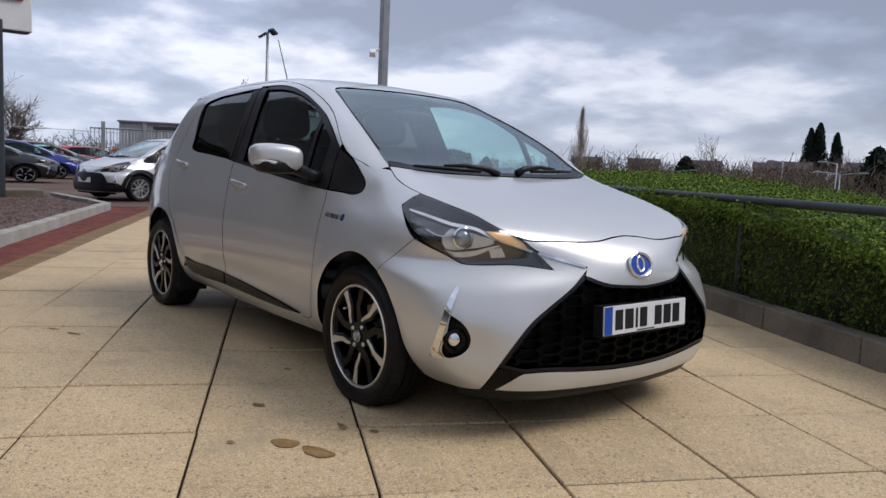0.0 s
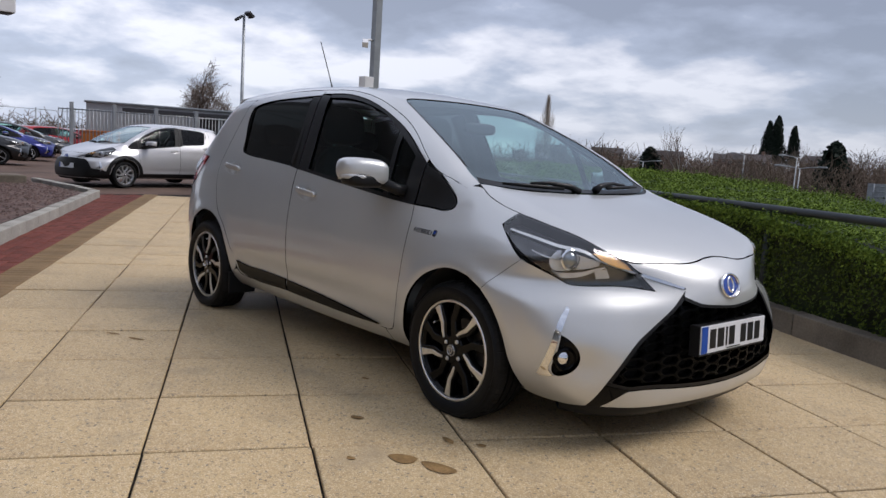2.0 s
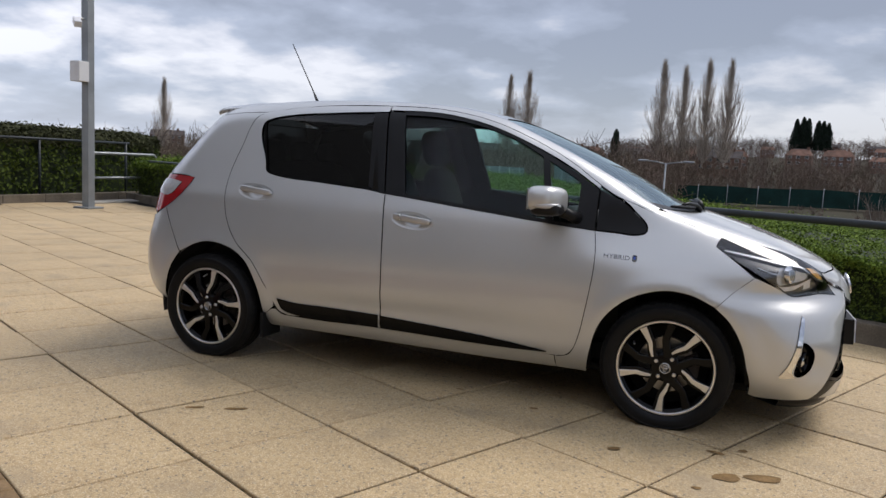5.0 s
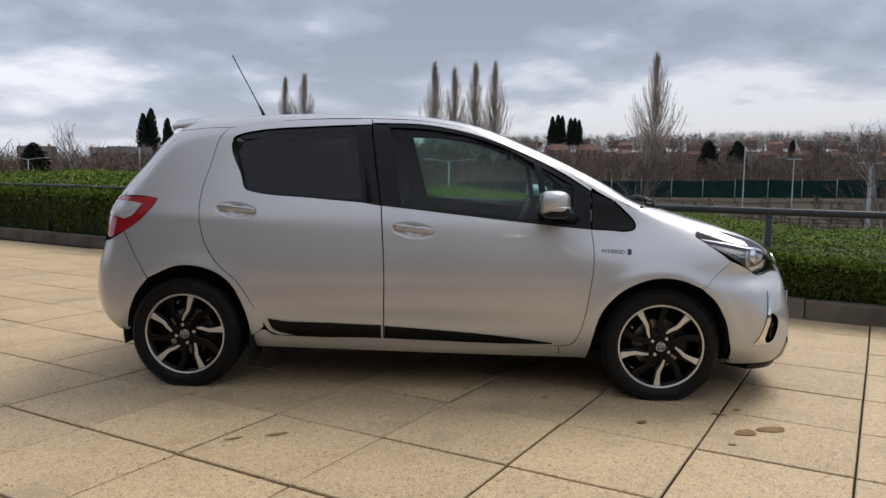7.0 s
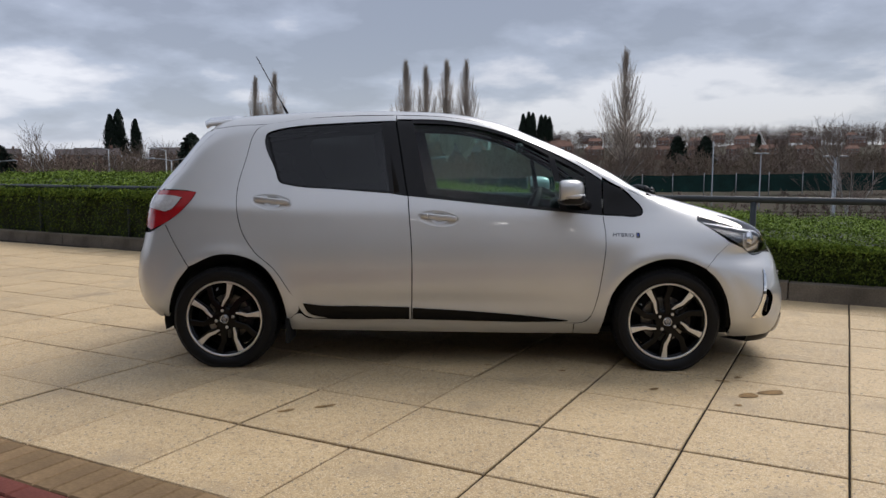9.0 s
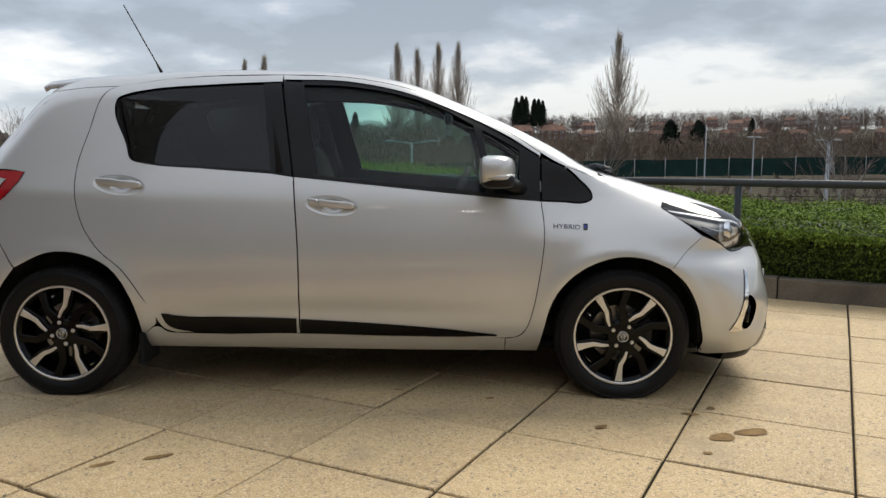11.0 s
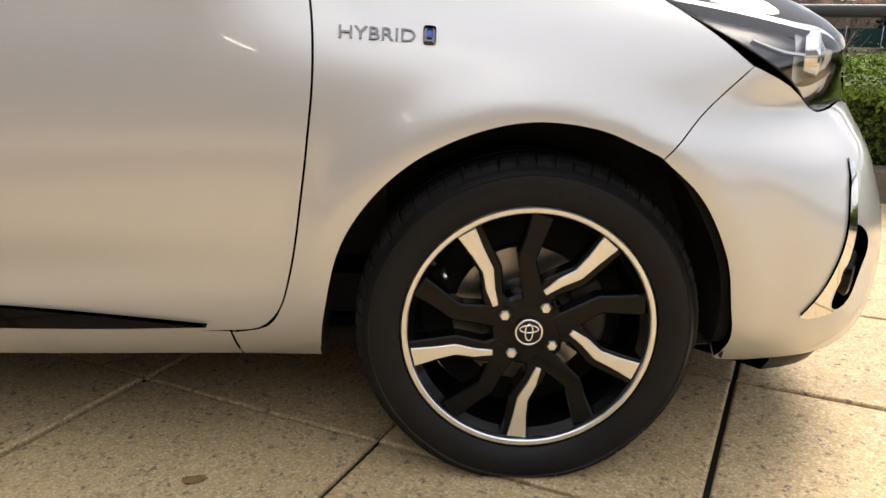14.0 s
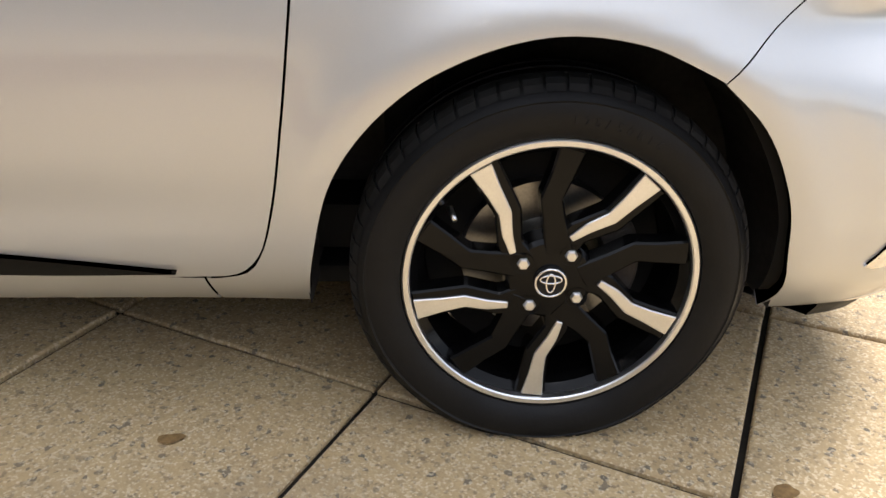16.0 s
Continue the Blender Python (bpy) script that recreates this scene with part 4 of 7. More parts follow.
# spoiler, tailgate, rear bumper, tail lamps
panel("tailgate", [(-0.56, 1.375, 1), (0.63, 1.375, 1), (0.72, 1.05), (0.70, 0.70, 1), (-0.63, 0.70, 1), (-0.65, 1.05)], "rear", SILVER, car, holes=[[(-0.46, 1.34), (0.53, 1.34), (0.62, 1.07), (-0.55, 1.07)]])
panel("rear_screen", [(-0.48, 1.35), (0.55, 1.35), (0.64, 1.06), (-0.57, 1.06)], "rear", PRIVACY, car, inset=0.006, thick=0.0)
spoiler = bmesh.new()
bmesh.ops.create_grid(spoiler, x_segments=8, y_segments=16, size=1)
for v in spoiler.verts:
    s, t = v.co.x, v.co.y
    yy = t * 0.53
    along = (s + 1) / 2
    xx = -1.34 - 0.19 * along + 0.10 * abs(t) ** 2.5
    v.co = (xx, MID + yy, 1.500 - 0.018 * along - 0.06 * t * t - (0.012 if abs(s) > 0.99 else 0))
bmesh.ops.recalc_face_normals(spoiler, faces=spoiler.faces)
ex = bmesh.ops.extrude_face_region(spoiler, geom=spoiler.faces[:])
bmesh.ops.translate(spoiler, vec=(0.01, 0, -0.022), verts=[v for v in ex["geom"] if isinstance(v, bmesh.types.BMVert)])
bmesh.ops.recalc_face_normals(spoiler, faces=spoiler.faces)
part("spoiler", mesh_of(spoiler), SILVER, car)
panel("rear_bumper", [(-1.452, 0.596, 1), (-1.5205, 0.699), (-1.605, 0.8405, 1), (-1.690, 0.792), (-1.80, 0.78, 1), (-1.80, 0.50), (-1.76, 0.34), (-1.70, 0.285, 1), (-1.600, 0.298, 1), (-1.574, 0.402), (-1.53, 0.50)], "side", SILVER, car, both=True, thick=0.02, gap=0.0008)
panel("bumper_cover", [(-0.62, 0.72, 1), (0.69, 0.72, 1), (0.71, 0.40), (0.60, 0.30), (-0.53, 0.30), (-0.64, 0.40)], "rear", SILVER, car)
lamps = panel("tail_lamp", [(-1.775, 1.000), (-1.745, 1.030, 1), (-1.60, 1.028), (-1.50, 1.026), (-1.420, 1.020, 1), (-1.436, 0.985), (-1.495, 0.915), (-1.60, 0.840), (-1.690, 0.800, 1), (-1.765, 0.84)], "side", RED_LENS, car, inset=-0.004, both=True, label="red and clear tail lamp")
panel("clear_section", [(-1.735, 0.998, 1), (-1.56, 0.998), (-1.500, 0.986, 1), (-1.555, 0.922), (-1.60, 0.905, 1), (-1.735, 0.930, 1)], "side", WHITE_LENS, lamps[0], inset=-0.008, both=lamps[1], thick=0.006)

# nose, seen round an upright axis (turn, up)


def both_ways(half):
    h = np.array(half, float)
    o = h[::-1].copy()
    o[:, 0] *= -1
    return np.concatenate([h, o[1:] if abs(h[-1, 0]) < 1e-6 else o])


upper = both_ways(np.concatenate([curve([(0.0, 0.585), (0.11, 0.592), (0.205, 0.603), (0.285, 0.632)], 0.02, False), curve([(0.272, 0.664), (0.36, 0.690), (0.470, 0.722), (0.52, 0.760)], 0.02, False), np.array([(u, z - 0.003) for u, z in nose_top if u < 0.515])]))
panel("nose_panel", np.concatenate([upper[:-1]]), "front", SILVER, car, gap=0.001, thick=0.02)


def turned(x, z):
    p = cast(np.array([[x, z]]), "side")[0]
    return (math.atan2(MID - p[1], p[0] - AXIS), z)


SEAM = [turned(*q) for q in curve([(1.447, 0.602), (1.51, 0.667), (1.597, 0.742)], 0.02, False)]
ARCH_T = [turned(*q) for q in ((1.612, 0.212), (1.600, 0.33), (1.566, 0.45), (1.510, 0.545))]
cheek = [(0.402, 0.650, 1), (0.466, 0.713, 1), (0.36, 0.682), (0.272, 0.657, 1), (0.345, 0.590), (0.43, 0.525), (0.505, 0.462), (0.570, 0.370), (0.660, 0.205, 1), (0.74, 0.193), (0.85, 0.198), (*ARCH_T[0], 1),
         *ARCH_T[1:], (*SEAM[0], 1), *SEAM[1:-1], (*SEAM[-1], 1), (0.795, 0.686), (0.745, 0.662), (0.68, 0.659), (0.55, 0.664)]
fog_hole = [(0.766, 0.484, 1), (0.733, 0.465), (0.704, 0.426), (0.697, 0.392), (0.709, 0.357), (0.750, 0.327), (0.778, 0.325), (0.790, 0.345), (0.776, 0.416)]
cheeks = panel("front_bumper", cheek, "front", SILVER, car, holes=[fog_hole], both=True, thick=0.025, step=0.02, gap=0.0004)
panel("fog_bezel", [(0.778, 0.505), (0.733, 0.478), (0.693, 0.432), (0.686, 0.390), (0.699, 0.345), (0.756, 0.314), (0.812, 0.310), (0.824, 0.345), (0.795, 0.430)], "front", GLOSS_BLACK, cheeks[0], inset=0.022, gap=-0.002, thick=0.0, both=cheeks[1])
panel("fog_trim", [(0.752, 0.588, 1), (0.775, 0.541), (0.799, 0.448), (0.821, 0.369), (0.838, 0.321, 1), (0.823, 0.315, 1), (0.780, 0.322, 1), (0.799, 0.345), (0.789, 0.394), (0.774, 0.463), (0.760, 0.517), (0.742, 0.578, 1)], "front", CHROME, cheeks[0], inset=-0.004, gap=0.0, thick=0.010, both=cheeks[1], label="chrome fog lamp blade")
fog_at = cast(np.array([[0.747, 0.388]]), "front")[0]
fog_n = body_normal(fog_at[None])[0]
for k in (0, 1):
    c, n = Vector(fog_at - fog_n * 0.012), Vector(fog_n)
    n = (n + Vector((0.9, 0, 0))).normalized()
    if k:
        c.y, n.y = 2 * MID - c.y, -n.y
    m = Matrix.Translation(c) @ n.to_track_quat("Z", "Y").to_matrix().to_4x4()
    ring = lathe([(0.046, -0.02), (0.046, 0.004), (0.040, 0.008), (0.036, 0.002), (0.036, -0.01)], 32, "z")
    ring.transform(m)
    part("fog_ring", ring, GLOSS_BLACK, cheeks[k])
    bulb = lathe([(0.0, 0.006), (0.014, 0.004), (0.028, -0.004), (0.036, -0.012)], 32, "z")
    bulb.transform(m)
    part("fog_lamp", bulb, CHROME, cheeks[k], "round chrome fog lamp")
panel("chrome_strip", ribbon([(0.280, 0.661), (0.36, 0.684), (0.462, 0.712)], (0.008, 0.013, 0.012)), "front", CHROME, cheeks[0], inset=-0.004, gap=0.0, both=cheeks[1])
panel("corner_blade", [(0.609, 0.300, 1), (0.518, 0.281, 1), (0.611, 0.205, 1), (0.678, 0.204, 1), (0.655, 0.235)], "front", GLOSS_BLACK, car, inset=0.001, gap=0.001, both=True)
lip = both_ways(np.concatenate([curve([(0.0, 0.194), (0.2, 0.197), (0.42, 0.203), (0.609, 0.209)], 0.02, False), curve([(0.522, 0.276), (0.46, 0.279), (0.30, 0.268), (0.15, 0.259), (0.0, 0.256)], 0.02, False)]))
panel("lower_lip", lip[:-1], "front", SILVER, car, gap=0.0, thick=0.03)
chin_pts = cast(np.array([(u, 0.20) for u in np.linspace(-0.74, 0.74, 40)]), "front")
chin_n = np.stack([np.cos(np.linspace(-0.74, 0.74, 40)), -np.sin(np.linspace(-0.74, 0.74, 40)), np.zeros(40)], -1)
cv, cf = [], []
for i, (p, n) in enumerate(zip(chin_pts, chin_n)):
    for off, z in ((-0.030, 0.210), (-0.032, 0.178), (-0.045, 0.155), (-0.20, 0.158)):
        q = p + n * off
        cv.append((q[0], q[1], z))
for i in range(39):
    for j in range(3):
        cf.append((i * 4 + j, i * 4 + j + 1, (i + 1) * 4 + j + 1, (i + 1) * 4 + j))
part("air_dam", mesh("air_dam", cv, cf, SATIN_BLACK, True), SATIN_BLACK, car)

# grille: dark back, honeycomb bars
grille = both_ways(np.concatenate([curve([(0.0, 0.260), (0.15, 0.263), (0.30, 0.272), (0.46, 0.283), (0.522, 0.280)], 0.02, False), curve([(0.607, 0.302), (0.565, 0.375), (0.50, 0.464), (0.43, 0.525), (0.345, 0.590), (0.280, 0.645)], 0.02, False), curve([(0.283, 0.634), (0.205, 0.605), (0.11, 0.595), (0.0, 0.588)], 0.02, False)]))
back = panel("grille", grille[:-1], "front", MATT_BLACK, car, inset=0.065, gap=-0.012, thick=0.0, label="black honeycomb grille")
panel("grille_wall", grille[:-1], "front", SATIN_BLACK, back, gap=0.0, thick=0.07, inset=0.002, holes=[shrunk(grille[:-1], 0.014)])
hv, hf = [], []
CW, CH = 0.104, 0.040
shape = [(-0.5, 0.0), (-0.30, 0.5), (0.30, 0.5), (0.5, 0.0), (0.30, -0.5), (-0.30, -0.5)]
limit = shrunk(grille[:-1], 0.0)
for row in range(-12, 14):
    for col in range(-12, 13):
        cx, cz = col * CW * 0.80, 0.42 + row * CH + (CH / 2 if col % 2 else 0)
        if not within_loop(np.array([[cx, cz]]), limit)[0]:
            continue
        rings = []
        for grow, dep in ((1.0, 0.034), (0.93, 0.018), (0.86, 0.018), (0.80, 0.050)):
            uv = np.array([(cx + a * CW * grow, cz + b * CH * grow) for a, b in shape])
            p = cast(uv, "front")
            rings.append(p - body_normal(p) * dep)
        base = len(hv)
        for r in rings:
            hv += [tuple(q) for q in r]
        for k in range(3):
            for i in range(6):
                j = (i + 1) % 6
                hf.append((base + k * 6 + i, base + k * 6 + j, base + (k + 1) * 6 + j, base + (k + 1) * 6 + i))
part("honeycomb", mesh("honeycomb", hv, hf, GLOSS_BLACK), GLOSS_BLACK, back)

# number plate, plain bars for its characters
plate = part("number_plate", box(-0.003, 0.003, -0.26, 0.26, -0.056, 0.056, 0.002), PLATE_WHITE, car, "white number plate with a blue band")
plate.matrix_basis = pose(2.086, MID + 0.004, 0.462, 0, -3, 0)
part("blue_band", box(0.0032, 0.0042, -0.258, -0.212, -0.054, 0.054), PLATE_BLUE, plate)
x = -0.195
for wide in (0.050, 0.056, 0.018, 0.050, None, 0.050, 0.052, 0.050):
    if wide is None:
        x += 0.036
        continue
    part("dark_bar", box(0.0032, 0.0040, x, x + wide - 0.004, -0.039, 0.039), PLATE_INK, plate)
    x += wide + 0.009
part("small_bar", box(0.0032, 0.0038, -0.06, 0.05, -0.052, -0.047), PLATE_INK, plate)
part("plate_holder", box(-0.05, -0.0035, -0.262, 0.262, -0.066, 0.058, 0.002), SATIN_BLACK, plate)

# round badge: plain ring on blue
badge = lathe([(0.0, 0.010), (0.030, 0.009), (0.050, 0.006)], 40, "z")
bm_ = pose(2.056, MID - 0.026, 0.664, 0, 74, 0)
badge.transform(bm_ @ Matrix.Diagonal((0.92, 1.36, 1, 1)))
emblem = part("badge", badge, BADGE_BLUE, car, "blue oval badge with a chrome ring")
for k, (rx, ry, r) in enumerate(((0.051, 0.078, 0.0058), (0.030, 0.024, 0.0050))):
    pts = [(rx * 0.95 * math.cos(a) - (0.0 if k == 0 else 0.004), ry * 0.86 * math.sin(a), 0.009) for a in np.linspace(0, 2 * math.pi, 36, endpoint=False)]
    me = tube(pts, r, 8, True)
    me.transform(bm_)
    part("badge_ring", me, CHROME, emblem)

# head lamps
head = [(1.045, 0.866), *[(u, z - 0.0005) for u, z in lamp_top], *[(u, z - 0.0005) for u, z in nose_top[1:] if u > 0.53], (0.475, 0.724), (0.405, 0.652, 1), (0.55, 0.667), (0.68, 0.662), (0.745, 0.665), (0.795, 0.690), (0.89, 0.740), (1.0, 0.820)]
houses = panel("head_lamp", head, "front", LAMP_DARK, car, inset=0.055, gap=-0.006, thick=0.0, both=True, label="clear head lamp with chrome bars and amber indicator")
for ob in panel("lens", head, "front", LENS, houses[0], inset=0.0, gap=0.0006, thick=0.0, both=houses[1]):
    ob.visible_shadow = False
panel("lamp_wall", head, "front", SATIN_BLACK, houses[0], inset=0.004, gap=0.0, thick=0.055, holes=[shrunk(curve(head, 0.02), 0.0025)], both=houses[1])
panel("upper_bar", ribbon([(1.011, 0.857), (0.888, 0.837), (0.787, 0.816), (0.690, 0.802), (0.619, 0.761), (0.544, 0.734), (0.478, 0.717)], (0.006, 0.010, 0.012, 0.013, 0.012, 0.008)), "front", LAMP_SILVER, houses[0], inset=0.014, gap=0.0, thick=0.02, both=houses[1])
panel("lower_bar", ribbon([(0.818, 0.697), (0.769, 0.690), (0.687, 0.700), (0.641, 0.718), (0.605, 0.731)], (0.012, 0.017, 0.018, 0.014, 0.006)), "front", LAMP_SILVER, houses[0], inset=0.016, gap=0.0, thick=0.02, both=houses[1])
panel("side_bar", ribbon([(0.900, 0.795), (0.850, 0.772), (0.800, 0.762)], (0.003, 0.006, 0.007)), "front", LAMP_SILVER, houses[0], inset=0.022, gap=0.0, thick=0.01, both=houses[1])
panel("indicator", [(0.660, 0.794, 1), (0.597, 0.787), (0.537, 0.768), (0.496, 0.727, 1), (0.576, 0.742), (0.623, 0.764)], "front", AMBER, houses[0], inset=0.008, gap=0.0, thick=0.02, both=houses[1], label="amber indicator")
panel("reflector", [(0.644, 0.711, 1), (0.596, 0.722, 1), (0.581, 0.690, 1), (0.634, 0.684, 1)], "front", LAMP_SILVER, houses[0], inset=0.022, gap=0.0, thick=0.01, both=houses[1])
panel("lamp_bezel", [(0.800, 0.803), (0.691, 0.796), (0.622, 0.746), (0.641, 0.722), (0.687, 0.706), (0.780, 0.698), (0.815, 0.738)], "front", LAMP_SILVER, houses[0], inset=0.026, gap=0.0, thick=0.0, step=0.012, both=houses[1], press=dish(0.735, 0.750, 0.085, 0.055, 0.024))
pr = cast(np.array([[0.752, 0.752]]), "front")[0]
for k in (0, 1):
    c = Vector(pr - body_normal(pr[None])[0] * 0.05)
    n = Vector((0.90, -0.38, 0.05)).normalized()
    if k:
        c.y, n.y = 2 * MID - c.y, -n.y
    m = Matrix.Translation(c) @ n.to_track_quat("Z", "Y").to_matrix().to_4x4()
    ring = lathe([(0.042, 0.0), (0.042, 0.020), (0.036, 0.024), (0.034, 0.010)], 36, "z")
    ring.transform(m)
    part("projector_ring", ring, CHROME, houses[k])
    lens = lathe([(0.0, 0.034), (0.012, 0.032), (0.024, 0.026), (0.034, 0.012)], 36, "z")
    lens.transform(m)
    part("projector", lens, material("projector_glass", (0.22, 0.24, 0.25), 0.08, 0.6, 0, coat=1.0) if not k else bpy.data.materials["projector_glass"], houses[k])

# door mirrors
for k in (0, 1):
    y = -0.905 if not k else 2 * MID + 0.905
    s = -1 if not k else 1
    shell = bean((0.685, y, 1.030), (0.074, 0.112, 0.063), 0.62)
    for v in shell.verts:
        t = (v.co.y - y) / 0.112 * s
        v.co.x += -0.025 * t
        v.co.z += 0.012 * t if v.co.z < 1.02 else 0.004 * t
        if v.co.x < 0.625:
            v.co.x = 0.625 + 0.2 * (v.co.x - 0.625)
    mirror = part("door_mirror", mesh_of(shell), SILVER, car, "silver door mirror with a clear indicator")
    low = bean((0.690, y + s * -0.01, 0.992), (0.072, 0.108, 0.036), 0.62)
    part("mirror_base", mesh_of(low), SATIN_BLACK, mirror)
    part("mirror_foot", tube([(0.72, y - s * 0.08, 0.985), (0.77, y - s * 0.125, 0.960), (0.80, y - s * 0.17, 0.945)], [0.030, 0.026, 0.030], 12), SATIN_BLACK, mirror)
    lamp = bean((0.700, y + s * 0.088, 1.006), (0.062, 0.022, 0.013), 0.7)
    for v in lamp.verts:
        v.co.y -= s * 2.6 * max(v.co.x - 0.690, 0) ** 2 * 4
    part("mirror_indicator", mesh_of(lamp), WHITE_LENS, mirror, "clear indicator lens")
    part("mirror_glass", box(0.612, 0.620, y - 0.088, y + 0.088, 0.985, 1.080, 0.002), CHROME, mirror)

# aerial
part("aerial", tube([(-1.055, MID, 1.495), (-1.085, MID, 1.556), (-1.10, MID, 1.585), (-1.262, MID, 1.885)], [0.011, 0.0075, 0.0038, 0.0032], 8), SATIN_BLACK, car, "thin black roof aerial")
part("aerial_foot", mesh_of(bean((-1.05, MID, 1.493), (0.035, 0.018, 0.012), 0.9)), SATIN_BLACK, car)

# lettering on the fender
letters = words("HYBRID", 0.030, 0.0025, BADGE_CHROME)
letters.transform(Matrix.Diagonal((1.16, 1.0, 1, 1)))
bp = cast(np.array([[0.939, 0.777]]), "side")[0]
bn = body_normal(cast(np.array([[0.99, 0.795]]), "side"))[0]
zax = Vector(bn)
xax = Vector((1, 0, -0.035))
xax = (xax - zax * xax.dot(zax)).normalized()
yax = zax.cross(xax)
rot = Matrix((xax, yax, zax)).transposed().to_4x4()
letters.transform(Matrix.Translation(bp + bn * 0.002) @ rot)
part("lettering", letters, BADGE_CHROME, fenders[0], "chrome HYBRID lettering")
mark = box(0.132, 0.152, -0.003, 0.027, 0, 0.003, 0.005)
bmesh.ops.transform(mark, matrix=Matrix.Translation(bp + bn * 0.002) @ rot, verts=mark.verts)
mark_at = part("badge_mark", mark, BADGE_CHROME, fenders[0])
drop = box(0.137, 0.147, 0.006, 0.022, 0.0032, 0.0042, 0.003)
bmesh.ops.transform(drop, matrix=Matrix.Translation(bp + bn * 0.002) @ rot, verts=drop.verts)
part("blue_centre", drop, BADGE_BLUE, mark_at)

# underside and wheel housings
part("underbody", box(-1.62, 1.72, MID - 0.66, MID + 0.66, 0.20, 0.235, 0.01), MATT_BLACK, car)
part("bulkhead", box(1.0, 1.08, MID - 0.60, MID + 0.60, 0.22, 0.92), MATT_BLACK, car)
part("radiator", box(1.80, 1.88, MID - 0.50, MID + 0.50, 0.24, 0.66), MATT_BLACK, car)
for hub in (FRONT_HUB, REAR_HUB):
    for s in (-1, 1):
        y0, y1 = (MID - 0.765, MID - 0.50) if s < 0 else (MID + 0.50, MID + 0.765)
        hv, hf = [], []
        rr = 0.372
        for i in range(41):
            a = radians(-12 + 204 * i / 40)
            for yy in (y0, y1):
                hv.append((hub + rr * math.cos(a), yy, HUB_Z + rr * math.sin(a)))
        hf += [(2 * i, 2 * i + 1, 2 * i + 3, 2 * i + 2) for i in range(40)]
        inner = 1 if s < 0 else 0
        hf.append(tuple(2 * i + inner for i in range(41)))
        part("wheel_housing", mesh("wheel_housing", hv, hf, HOUSING, False), HOUSING, car)
part("mud_flap", box(-0.905, -0.885, -0.80, -0.62, 0.16, 0.30, 0.004), MATT_BLACK, car)

# ---- wheels ----


def polar(r, deg):
    a = radians(deg)
    return (r * math.sin(a), r * math.cos(a))


def spoke(path, widths):
    """A bent bar in the wheel's plane, as an outline."""
    c = np.array([polar(r, a) for r, a in path])
    d = np.gradient(c, axis=0)
    n = np.stack([-d[:, 1], d[:, 0]], -1) / np.linalg.norm(d, axis=1)[:, None]
    w = np.array(widths)[:, None] / 2
    return np.concatenate([c + n * w, (c - n * w)[::-1]])


def settle(me, floor=-0.2795):
    """Press the tyre flat on the ground, its wall bulging a little."""
    for v in me.vertices:
        if v.co.z < floor:
            v.co.z = floor
        if v.co.z < -0.21 and v.co.y < 0.01:
            v.co.y -= 0.006 * min(1.0, (-0.21 - v.co.z) / 0.04)
    return me


